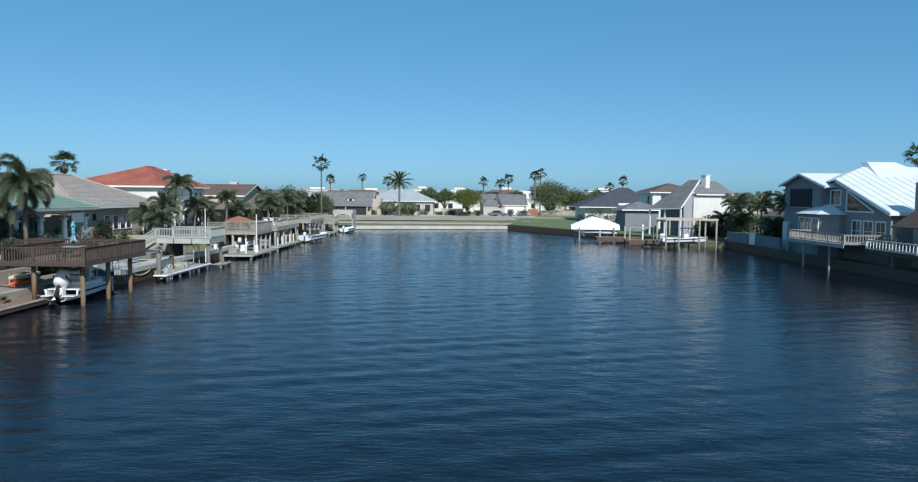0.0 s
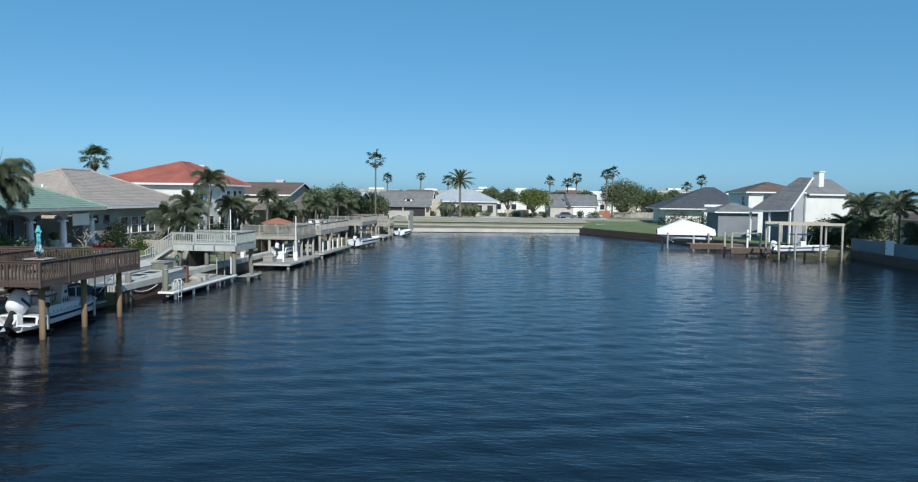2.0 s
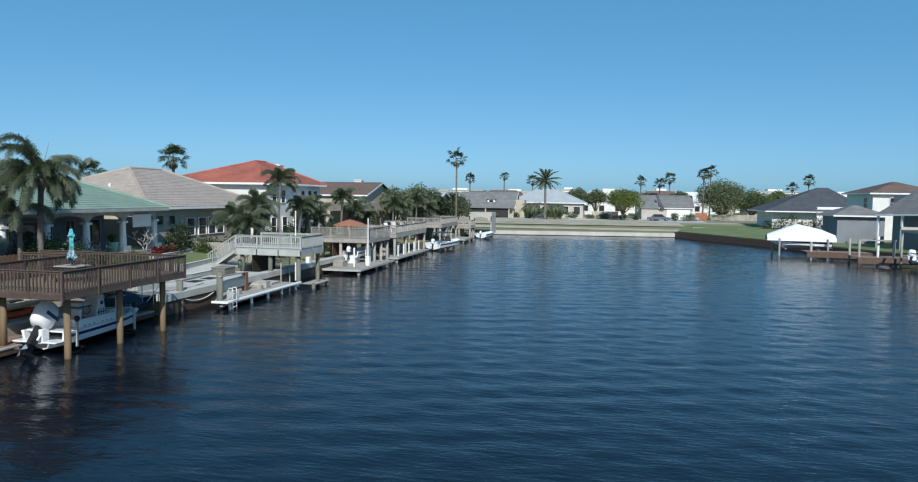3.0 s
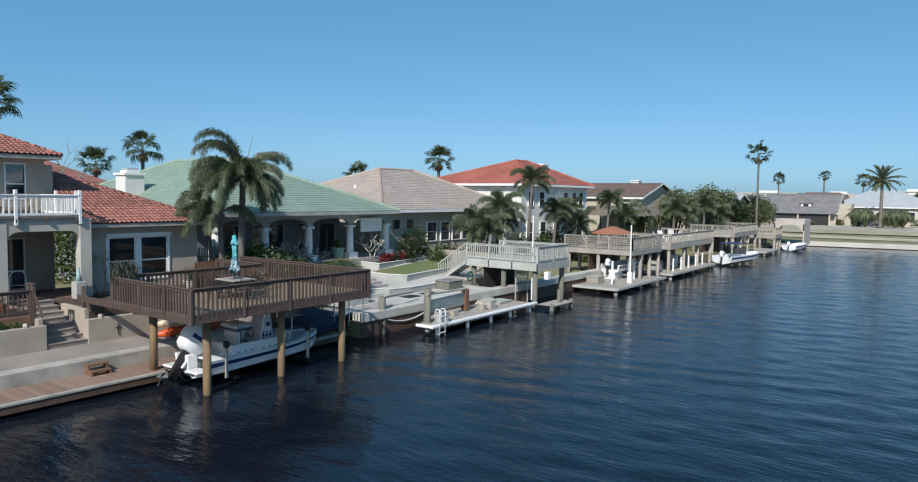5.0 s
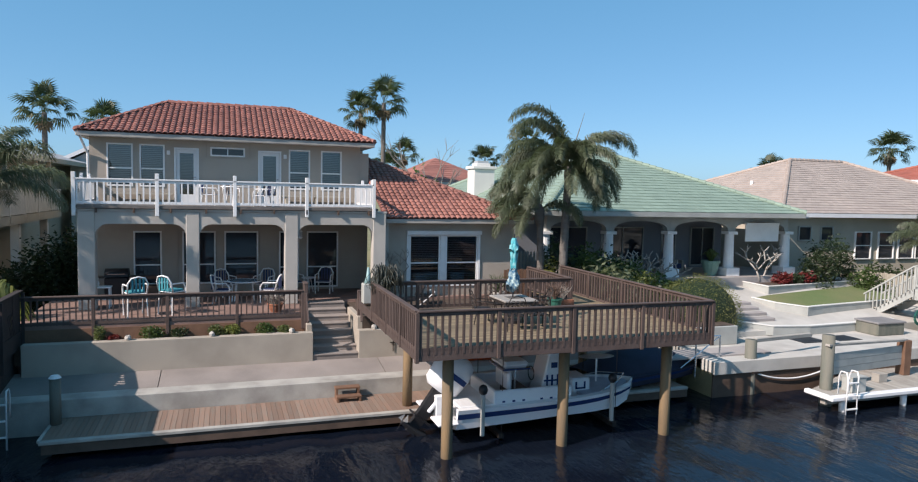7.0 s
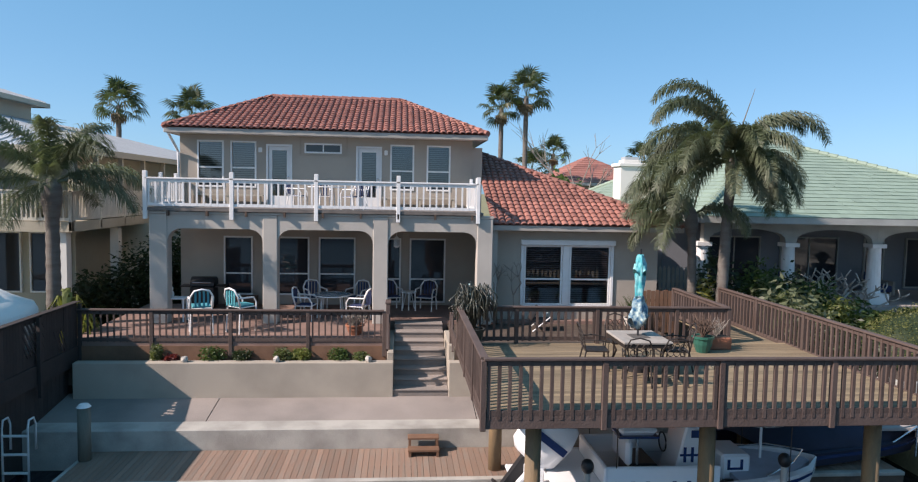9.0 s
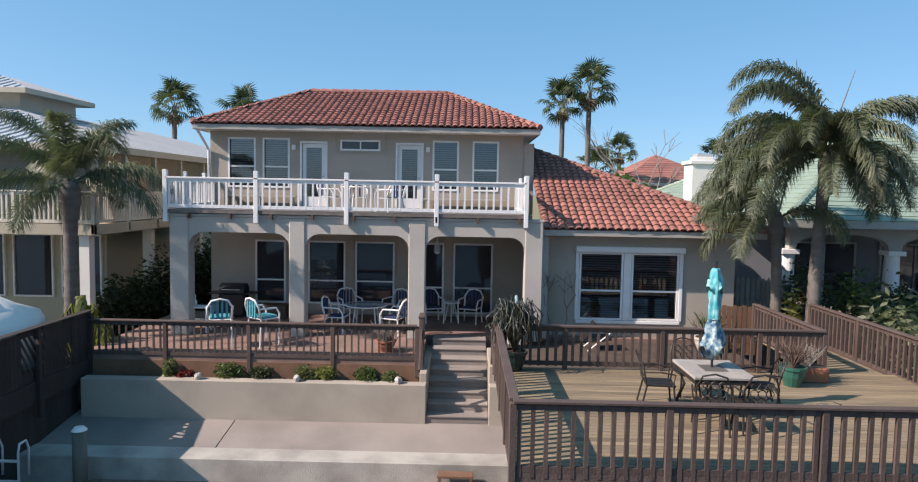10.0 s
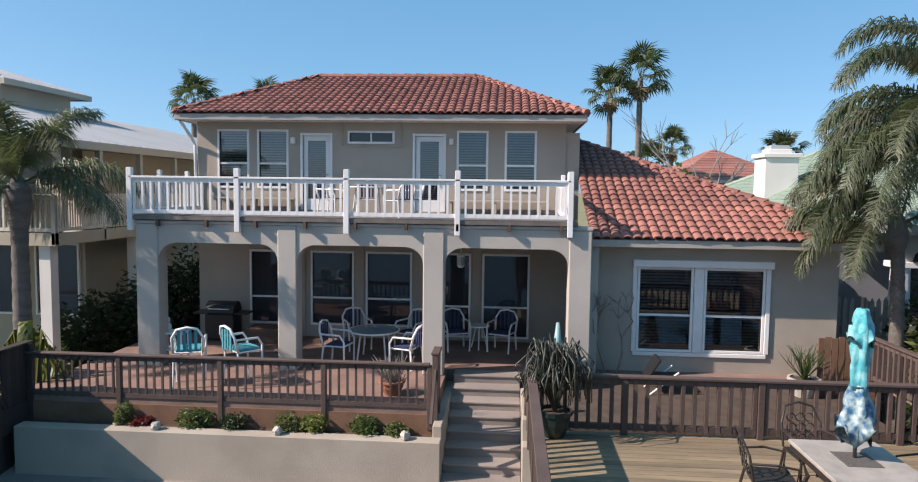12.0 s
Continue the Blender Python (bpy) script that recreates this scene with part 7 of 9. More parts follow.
for i, (y, r, h, mt, lab) in enumerate(((35.6, 0.2, 0.5, LEAF_OLIVE, "scrawny yellow-green shrub in the planter"), (36.0, 0.2, 0.22, LEAF_RED, "small reddish shrub in the planter"), (37.1, 0.42, 0.42, LEAF, "dense green shrub in the planter"), (37.85, 0.3, 0.36, LEAF_DARK, "dark green shrub in the planter"), (39.0, 0.3, 0.42, LEAF_OLIVE, "loose olive shrub in the planter"), (39.5, 0.32, 0.38, LEAF_LIGHT, "yellowish flowering shrub in the planter"), (40.5, 0.36, 0.42, LEAF, "green shrub in the planter"), (41.1, 0.25, 0.3, LEAF_OLIVE, "low green shrub at the planter end"))):
    bush((-31.27, y, 2.0), 0.22 + r * 0.15, r, h, lab, mt, 620, 0.046, i, group="planter shrubs", lobes=7)
gate = thing("stair_post", (-31.5, 41.86, 2.1), "brown timber gate post at the stair head", "post")
part("post", Mesh().box(-0.06, 0.06, -0.06, 0.06, 0, 1.5), RAIL_WOOD, gate, bevel=0.01)
part("cap_rail", Mesh().box(-0.5, 0.07, -0.08, 0.08, 1.5, 1.55), RAIL_WOOD, gate, bevel=0.008)
part("post", Mesh().box(-0.5, -0.4, -0.05, 0.05, 0.0, 1.5), RAIL_WOOD, gate, bevel=0.01)
for x in (-0.3, -0.16):
    part("baluster", Mesh().box(x - 0.03, x + 0.03, -0.03, 0.03, 0.3, 1.5), RAIL_WOOD, gate)
part("rail", Mesh().beam((0.0, 0, 1.2), (0.75, 0.0, 0.35), 0.05, 0.12), RAIL_WOOD, gate)
gate2 = thing("stair_post", (-31.4, 43.66, 2.08), "brown timber stair rail beside the deck", "post")
part("post", Mesh().box(-0.06, 0.06, -0.06, 0.06, 0, 1.3), RAIL_WOOD, gate2, bevel=0.01)
part("rail", Mesh().beam((0.0, 0, 1.2), (0.5, 0.0, 0.3), 0.05, 0.12), RAIL_WOOD, gate2)


def plastic_chair(at, turn, group, label, cushion=True, high=0.0):
    c = thing("chair", at, label, "chair", group, turn=turn)
    h = 0.44 + high
    part("seat", Mesh().box(-0.24, 0.24, -0.25, 0.25, h - 0.03, h), WHITE, c, bevel=0.015)
    part("back_frame", Mesh().tube([(-0.24, -0.26, h), (-0.32, -0.27, h + 0.3), (-0.36, -0.18, h + 0.46), (-0.38, 0, h + 0.5), (-0.36, 0.18, h + 0.46), (-0.32, 0.27, h + 0.3), (-0.24, 0.26, h)], 0.025, n=6), WHITE, c, smooth=True)
    for i in range(4):
        y = -0.15 + i * 0.1
        part("slat", Mesh().box(-0.345, -0.325, y - 0.025, y + 0.025, h + 0.03, h + 0.44), TEAL if cushion else CANVAS_BLUE, c, m=None)
    if not cushion:
        part("sling", Mesh().box(-0.2, 0.2, -0.22, 0.22, h, h + 0.02), CANVAS_BLUE, c, "navy woven seat sling")
    if cushion:
        part("cushion", Mesh().box(-0.22, 0.22, -0.23, 0.23, h, h + 0.06), TEAL, c, "turquoise floral seat cushion", bevel=0.02)
    for s in (-1, 1):
        part("armrest", Mesh().tube([(-0.3, s * 0.28, h + 0.25), (0.15, s * 0.29, h + 0.24), (0.24, s * 0.28, h + 0.1), (0.24, s * 0.26, 0)], 0.022, n=6), WHITE, c)
        part("leg", Mesh().tube([(-0.24, s * 0.25, h), (-0.28, s * 0.27, 0)], 0.022, n=6), WHITE, c)
    return c


c1 = plastic_chair((-32.3, 36.5, 2.6), 200, "white bar chairs", "tall white chair with turquoise floral cushion on the patio", True, 0.25)
c1.scale = (1.12, 1.12, 1.1)
copy_thing(c1, pose(-32.5, 37.6, 2.6, 0, 0, 140))
pt = thing("patio_table", (-35.0, 39.95, 2.6), "round glass-topped white patio table under the balcony", "table")
part("tabletop", Mesh().tube([(0, 0, 0.70), (0, 0, 0.73)], 0.62, n=24), mat("tinted_glass", (0.16, 0.22, 0.27), 0.08, vary=0.0, bump=0), pt)
part("rim", Mesh().tube([(0.62 * math.cos(a), 0.62 * math.sin(a), 0.715) for a in [2 * math.pi * i / 24 for i in range(25)]], 0.02, n=6), WHITE, pt)
for i in range(4):
    a = math.pi / 4 + i * math.pi / 2
    part("leg", Mesh().tube([(0.4 * math.cos(a), 0.4 * math.sin(a), 0.7), (0.5 * math.cos(a), 0.5 * math.sin(a), 0)], 0.022, n=6), WHITE, pt)
c2 = plastic_chair((-34.4, 39.2, 2.6), 80, "white chairs round the patio table", "white tubular patio chair with navy sling", False)
c2.scale = (1.12, 1.12, 1.1)
for x, y, t in ((-34.3, 40.85, 250), (-36.0, 39.3, 30), (-36.0, 40.7, -30), (-36.2, 41.9, 20), (-36.2, 43.1, -20)):
    copy_thing(c2, pose(x, y, 2.6, 0, 0, t))
pt2 = copy_thing(pt, pose(-35.25, 39.75, 6.14, 0, 0, 20))
tagged(pt2, "round glass-topped white table on the balcony")
for x, y, t in ((-35.5, 38.75, 75), (-35.6, 40.75, -80), (-34.6, 40.6, -125), (-36.2, 39.5, 10)):
    tagged(copy_thing(c2, pose(x, y, 6.14, 0, 0, t) @ Matrix.Scale(0.86, 4)), "white tubular chair with navy sling on the balcony", group="balcony chairs")
for y0, y1 in ((34.95, 37.35), (41.5, 44.2)):
    bn = thing("bench", (-37.0, (y0 + y1) / 2, 6.14), "low tan wooden bench against the balcony wall", "bench", "balcony benches")
    h = (y1 - y0) / 2
    for k in range(3):
        part("slat", Mesh().box(-0.2 + k * 0.14, -0.08 + k * 0.14, -h, h, 0.36, 0.4), TAN_WALL, bn)
    for y in (-h + 0.15, 0, h - 0.15):
        part("leg", Mesh().box(-0.18, 0.18, y - 0.04, y + 0.04, 0, 0.36), TAN_WALL, bn)
pl = thing("pendant_lamp", (-35.5, 42.05, 5.86), "small white hanging porch lantern", "lamp")
part("chain", Mesh().tube([(0, 0, 0), (0, 0, -0.62)], 0.012, n=5), WHITE, pl)
part("shade", Mesh().tube([(0, 0, -0.62), (0, 0, -0.7), (0, 0, -0.95), (0, 0, -1.0)], [0.03, 0.1, 0.1, 0.05], n=8), WHITE, pl)
part("pane", Mesh().tube([(0, 0, -0.72), (0, 0, -0.93)], 0.104, n=8, caps=False), CLEAR, pl)
bt = thing("side_table", (-36.4, 42.5, 2.6), "small white round bistro table", "table", "side tables")
part("tabletop", Mesh().tube([(0, 0, 0.6), (0, 0, 0.63)], 0.28, n=16), WHITE, bt)
for i in range(3):
    a = 2.1 * i
    part("leg", Mesh().tube([(0.1 * math.cos(a), 0.1 * math.sin(a), 0.6), (0.24 * math.cos(a), 0.24 * math.sin(a), 0)], 0.018, n=6), WHITE, bt)
s2 = thing("side_table", (-34.1, 35.2, 2.6), "white plastic serving table by the column", "table", "side tables")
part("tabletop", Mesh().box(-0.22, 0.22, -0.36, 0.36, 0.7, 0.74), WHITE, s2, bevel=0.01)
part("shelf", Mesh().box(-0.2, 0.2, -0.33, 0.33, 0.3, 0.33), WHITE, s2)
for sx in (-0.18, 0.18):
    for sy in (-0.31, 0.31):
        part("leg", Mesh().box(sx - 0.02, sx + 0.02, sy - 0.02, sy + 0.02, 0, 0.7), WHITE, s2)
orn = thing("figurine", (-34.1, 35.1, 3.34), "white seated garden figurine on the table", "ornament")
part("body", Mesh().ball((0, 0, 0.1), 0.09, 0.09, 0.12, 8, 6).ball((0, 0, 0.27), 0.06, 0.06, 0.08, 8, 6), WHITE_WALL, orn, smooth=True)
gr = thing("grill", (-36.6, 35.4, 2.6), "black covered gas grill with side shelves", "grill")
part("cabinet", Mesh().box(-0.3, 0.3, -0.4, 0.4, 0.05, 0.75), BLACK, gr, bevel=0.02)
part("lid", Mesh().loft([[(0.3 * math.cos(a), y, 0.78 + 0.3 * math.sin(a)) for a in [math.pi * i / 8 for i in range(9)]] for y in (-0.4, 0.4)], closed=True), BLACK, gr)
for s in (-1, 1):
    part("shelf", Mesh().box(-0.25, 0.25, min(s * 0.42, s * 0.75), max(s * 0.42, s * 0.75), 0.74, 0.78), IRON, gr)
part("handle", Mesh().tube([(0.33, -0.3, 0.9), (0.33, 0.3, 0.9)], 0.015), CHROME, gr)
twiggy((-32.1, 40.9, 2.6), 0.55, 0.8, 60, "dry yellowish bush in a patio pot", 8)
pot((-32.1, 40.9, 2.6), 0.25, 0.3, CLAY, "clay pot on the patio")
lounge = thing("bench", (-36.5, 36.7, 2.6), "low dark storage bench by the wall", "bench")
part("seat", Mesh().box(-0.3, 0.3, -0.5, 0.5, 0.0, 0.42), SHADE_BROWN, lounge, bevel=0.02)
fnt = thing("fountain", (-33.3, 44.35, 2.6), "pale turquoise pillar ornament at the patio corner", "ornament")
part("base", Mesh().box(-0.22, 0.22, -0.22, 0.22, 0, 0.75), GREY_PAINT, fnt, bevel=0.03)
part("spire", Mesh().loft([[(r * math.cos(a), r * math.sin(a), z) for a in [2 * math.pi * i / 10 for i in range(10)]] for z, r in ((0.75, 0.16), (1.0, 0.08), (1.35, 0.04))]), mat("pale_turquoise", (0.25, 0.42, 0.43), 0.5, vary=0.1, bump=0), fnt, smooth=True)
gf = thing("picket_fence", (-35.8, 51.0, 1.0), "weathered grey picket fence between two houses", "fence")
for k in range(13):
    part("picket", Mesh().prism([(-0.02, -0.05, 0), (-0.02, 0.05, 0), (-0.02, 0.05, 3.2), (-0.02, 0.0, 3.3), (-0.02, -0.05, 3.2)], (0.03, 0, 0)), GREY_WOOD, gf, m=pose(0, 0.08 + 0.16 * k, random.uniform(-0.03, 0.03)))
for z in (0.6, 2.7):
    part("fence_rail", Mesh().box(-0.07, -0.02, 0, 2.1, z, z + 0.1), GREY_WOOD, gf)
rf = thing("low_fence", (-33.4, 49.9, 2.4), "short reddish-brown board fence by the palm trunks", "fence")
for k in range(9):
    part("fence_board", Mesh().box(-0.015, 0.015, -0.06, 0.06, 0, 1.35 + 0.03 * (k % 2)), BROWN_FENCE, rf, m=pose(0, 0.07 + 0.14 * k, 0))
part("fence_rail", Mesh().box(-0.06, -0.015, 0, 1.25, 1.0, 1.08), BROWN_FENCE, rf)
# wall plants by the wing
def wall_vine(at, h, label, seed):
    """A bare climber trained flat on a wall: forked, wandering stems."""
    rnd = random.Random(seed)
    v = thing("climbing_shrub", at, label, "plant")

    def stem(p, lean, l, r, depth):
        pts = [p]
        for _ in range(3):
            lean += rnd.uniform(-0.3, 0.3)
            q = pts[-1] + Vector((rnd.uniform(-0.03, 0.04), math.sin(lean) * l / 3, math.cos(lean) * l / 3))
            if abs(q.y) > 0.55:
                lean = -lean * 0.4
                q.y = math.copysign(0.55, q.y)
            pts.append(q)
        part("stem", Mesh().tube(pts, [r, r * 0.9, r * 0.8, r * 0.65], n=5), BARE, v, smooth=True)
        if depth:
            for side in rnd.choice(((-1, 1), (-1, 1), (-1, 0.2, 1))):
                stem(pts[-1], lean + side * rnd.uniform(0.25, 0.65), l * rnd.uniform(0.45, 0.7), r * 0.68, depth - 1)
    for k in range(3):
        stem(Vector((0, (k - 1) * 0.16, 0)), (k - 1) * 0.28, h * 0.4, 0.03, 3)
    return v


wall_vine((-34.15, 45.55, 2.5), 2.5, "leafless climbing shrub forking up the stucco wall", 11)
pot((-33.3, 49.6, 2.5), 0.3, 0.4, STUCCO_LIGHT, "pale bowl planter by the window")
twiggy((-33.3, 49.6, 2.85), 0.6, 0.8, 40, "thin-leaved green plant in a bowl", 12, LEAF)
lg = thing("lounge_chair", (-33.3, 46.6, 2.5), "folded dark lounge chair with white frame", "chair")
part("seat", Mesh().box(-0.3, 0.3, -0.35, 0.35, 0.3, 0.36), BLACK, lg)
part("backrest", Mesh().prism([(-0.3, -0.35, 0.36), (0.3, -0.35, 0.36), (0.3, -0.1, 0.75), (-0.3, -0.1, 0.75)], (0, 0.04, 0)), BLACK, lg)
for sx in (-0.3, 0.3):
    part("leg", Mesh().tube([(sx, -0.3, 0), (sx, 0.3, 0.5)], 0.02), WHITE, lg)
for i in range(7):
    bush((-29.35 - 0.2 * (i % 2), 44.6 + i * 0.8, 2.48), 0.25, 0.45, 0.35, "low flowering border plant below the deck rail", (YELLOW if i % 3 == 1 else LEAF), 220, 0.04, 40 + i, group="border plants", lobes=3)
mo = thing("mooring_post", (-28.35, 35.0, 0.45), "dark weathered mooring post with a pale green cap", "post")
# the darker pile colour stands for the shadow on this post
part("shaft", Mesh().tube([(0, 0, 0), (0, 0, 1.25)], 0.14, n=12), GREY_PILE, mo, smooth=True)
part("cap", Mesh().tube([(0, 0, 1.25), (0, 0, 1.32)], [0.16, 0.1], n=12), WHITE, mo)
ladder((-28.0, 33.7, 0.75), 1.7, "pale tubular swim ladder at the end of the landing", 0, 0.55)
wc = thing("wall_cross", (-30.83, 44.75, 1.3), "small dark iron cross-shaped wall ornament", "ornament")
part("upright", Mesh().box(0.0, 0.02, -0.015, 0.015, 0, 0.5), IRON, wc)
part("crossbar", Mesh().box(0.0, 0.02, -0.12, 0.12, 0.3, 0.33), IRON, wc)

# neighbour's timber deck with lattice, which shades the landing
# shade on this deck and fence is put into the wood colour
nd = thing("deck", (0, 0, 0), "dark brown neighbouring deck with lattice railing", "deck")
planks(nd, -31.6, -24.6, 25.0, 33.4, 2.45, RAIL_SHADED, "x", 0.3)
part("rim_board", Mesh().box(-31.6, -24.6, 33.42, 33.48, 1.9, 2.4), RAIL_SHADED, nd)
for i in range(34):
    x = -31.5 + i * 0.205
    part("skirt_board", Mesh().box(x, x + 0.2, 33.32, 33.36, 0.86 if x < -29.5 else -0.1, 1.9), RAIL_SHADED, nd)
for i in range(56):
    x = -31.54 + i * 0.124
    if not -30.88 < x < -30.6 and not -29.75 < x < -28.95:
        part("fence_board", Mesh().box(x, x + 0.118, 33.42, 33.445, 2.4, 3.56), RAIL_SHADED, nd)
part("fence_board", Mesh().box(-29.8, -28.86, 33.41, 33.43, 3.44, 3.56), RAIL_SHADED, nd)
part("fence_board", Mesh().box(-29.8, -28.86, 33.41, 33.43, 2.4, 2.72), RAIL_SHADED, nd)
part("fence_board", Mesh().box(-30.95, -30.55, 33.41, 33.43, 2.98, 3.56), RAIL_SHADED, nd)
for i in range(4):
    part("lattice_strip", Mesh().beam((-31.0 + i * 0.13, 33.45, 2.4), (-30.66 + i * 0.13, 33.45, 3.05), 0.012, 0.06), RAIL_SHADED, nd)
for i in range(9):
    x = -30.25 + i * 0.165
    lo, hi = max(2.66, 2.6 + (-29.8 - x) * 1.5), min(3.5, 2.6 + (-28.86 - x) * 1.5)
    if hi - lo > 0.1:
        part("lattice_strip", Mesh().beam((x + (lo - 2.6) / 1.5, 33.45, lo), (x + (hi - 2.6) / 1.5, 33.45, hi), 0.012, 0.06), RAIL_SHADED, nd)
part("top_rail", Mesh().box(-31.6, -24.6, 33.34, 33.54, 3.6, 3.62), RAIL_SHADED, nd, bevel=0.01)
for x in (-31.5, -29.4, -27.0, -24.7):
    part("post", Mesh().box(x - 0.05, x + 0.05, 33.49, 33.57, 1.6, 3.56), RAIL_SHADED, nd)
for x in (-28.0, -24.9):
    for y in (26, 32.8):
        pile(nd, x, y, -1.5, 2.4, 0.16)
cv = thing("covered_grill", (-29.7, 32.2, 2.47), "patio furniture under a pale grey cloth cover on the neighbouring deck", "cover")
# white colour stands in for sunlight on the cloth's shaded side
part("cloth", Mesh().loft([[(1.5 * k * math.cos(a) * (1 + 0.05 * math.sin(5 * a)), 0.95 * k * math.sin(a), z + 0.06 * math.sin(3 * a + 1)) for a in [2 * math.pi * i / 24 for i in range(24)]] for z, k in ((0.06, 1.0), (1.05, 0.99), (1.25, 0.9), (1.5, 0.45), (1.78, 0.06))]), WHITE_WALL, cv, smooth=True)


# ---- planting of the west bank ----
def queen_palm(at, h, leaves, label, seed, lean=(0, 0), r=0.2, leaf=0.6):
    """A windblown palm; leaves: azimuth, first and last elevation, length and how late each bends."""
    rnd = random.Random(seed)
    palm = thing("palm_tree", at, label, "palm tree")
    part("trunk", trunk_mesh(h, r, r * 0.72, lean, 0.0), TRUNK, palm, smooth=True)
    top = Vector((lean[0], lean[1], h - 0.05))
    for i, (az, a, b, L, power) in enumerate(leaves):
        blades = plume_mesh(L, a, b, leaf, n=290, width=0.04, seed=seed * 40 + i, power=power)
        part("frond", raw(blades, "frond", FROND), None, palm, m=Matrix.Translation(top) @ Matrix.Rotation(radians(az + rnd.uniform(-6, 6)), 4, "Z"))
    part("leaf_base", Mesh().ball((top.x, top.y, top.z - 0.2), 0.21, 0.21, 0.5), TRUNK, palm, smooth=True)
    part("spear", Mesh().tube([top, top + Vector((0.05, 0.25, 1.2)), top + Vector((0.05, 0.6, 2.3))], [0.03, 0.02, 0.006], n=5), DEAD_FROND, palm, "pale unopened leaf spike")
    return palm


queen_palm((-33.0, 52.3, 1.0), 6.9, (
    (-100, 84, -75, 4.3, 1.9), (-84, 76, -84, 4.1, 1.6), (82, 60, -84, 3.9, 1.7), (88, 66, -70, 3.2, 1.8), (-120, 78, -76, 3.8, 1.7),
    (-92, 46, -84, 3.5, 1.2), (-74, 36, -86, 3.5, 1.1), (-112, 32, -84, 3.3, 1.1), (-58, 52, -88, 3.3, 1.2), (-95, 18, -84, 3.1, 1.0), (-78, 4, -86, 2.7, 1.0), (-128, 54, -82, 3.3, 1.3), (-45, 64, -86, 3.0, 1.4),
    (74, 18, -88, 2.8, 1.0), (95, 4, -88, 2.5, 1.0), (58, 34, -88, 2.6, 1.1), (112, 28, -88, 2.8, 1.1), (40, 60, -86, 2.6, 1.4),
    (5, 40, -88, 2.5, 1.1), (-28, 30, -88, 2.7, 1.0), (30, 12, -88, 2.2, 1.0), (-88, 30, -80, 3.9, 1.1), (-100, 10, -82, 3.6, 1.0), (-70, 14, -84, 3.4, 1.0), (100, -8, -86, 2.4, 0.9), (66, 2, -88, 2.5, 0.9), (-104, 58, -82, 3.7, 1.3), (10, 8, -88, 2.0, 0.9), (-10, 70, -84, 2.6, 1.4), (175, 55, -84, 2.9, 1.2), (205, 35, -86, 3.0, 1.1)),
    "large windblown feather palm with shaggy drooping grey-green fronds", 3, (0.05, 0.15), 0.2, 0.54)
queen_palm((-33.7, 51.7, 1.0), 5.2, (
    (-95, 62, -78, 2.9, 1.5), (-70, 45, -84, 2.8, 1.2), (-120, 40, -84, 2.8, 1.2), (-100, 20, -86, 2.5, 1.0), (-55, 25, -88, 2.4, 1.0), (-140, 58, -80, 2.8, 1.4), (60, 40, -88, 2.2, 1.1), (170, 45, -86, 2.5, 1.1)),
    "shorter feather palm leaning beside a taller one", 7, (0.1, -0.2), 0.17, 0.55)
feather_palm((-33.4, 31.95, G), 6.0, 3.1, 14, "feather palm with swollen crownshaft and spreading fronds", 2, (0, 0.0), 0.23, leaf=0.62, sway=(0, 0.1), group="", bulge=0.12, bend=((76, -10), (52, -42), (32, -58), (14, -66), (-8, -74)), plume=True)
for i, (x, y, h, L, n, lab) in enumerate(((-32.8, 76.2, 5.2, 2.6, 20, "leaning feather palm in the yard"), (-33.6, 82.5, 7.6, 2.6, 18, "tall feather palm with thin fronds"), (-31.8, 73.0, 3.6, 2.4, 18, "low bushy feather palm"), (-33.0, 86.0, 5.0, 2.4, 18, "feather palm behind the raised deck"), (-32.5, 96.5, 6.0, 2.0, 18, "feather palm beside the white house"), (-34.2, 78.8, 4.2, 2.2, 14, "young feather palm by the fence"))):
    feather_palm((x, y, G), h, L, n, lab, 20 + i, (0.2, 0.3), 0.15, singles=False, leaf=0.5, sway=(0.1, -0.2), bend=((82, -40), (68, -66), (48, -78), (26, -82), (0, -86)), plume=True)
bush((-31.2, 73.6, G), 1.2, 1.4, 2.2, "green garden shrub beside the raised deck", LEAF, 1400, 0.1, 3)
def clipped_mound(at, rx, ry, h, label, material, n, size, seed):
    """A hedge clipped to a dome: a dense shell of small leaves over a dark core."""
    rnd = random.Random(seed)
    t = thing("hedge", at, label, "shrub")
    part("core", Mesh().ball((0, 0, 0), rx * 0.9, ry * 0.9, h * 0.9, 18, 10, 0.06), LEAF_DARK, t, smooth=True)
    shell = Mesh()
    leaf_cloud(shell, (0, 0, 0), rx, ry, h, n, size, rnd, 0.93)
    part("foliage", raw(shell, "foliage", material), None, t)
    return t


clipped_mound((-31.15, 57.6, 1.85), 1.25, 2.0, 1.8, "large clipped olive-green hedge mound beside the deck", HEDGE, 24000, 0.032, 4)
bush((-31.0, 54.8, 0.9), 1.4, 1.6, 2.6, "dark green shrub beside the deck", LEAF_DARK, 1800, 0.1, 5)
bush((-33.2, 54.7, 0.9), 1.5, 1.4, 3.3, "tall leafy green shrub in front of the porch", LEAF_GREY, 3200, 0.14, 6, lobes=8)
bush((-33.4, 57.2, 1.4), 1.1, 1.2, 2.2, "broad-leaved green garden shrub by the porch", LEAF, 1600, 0.13, 7)
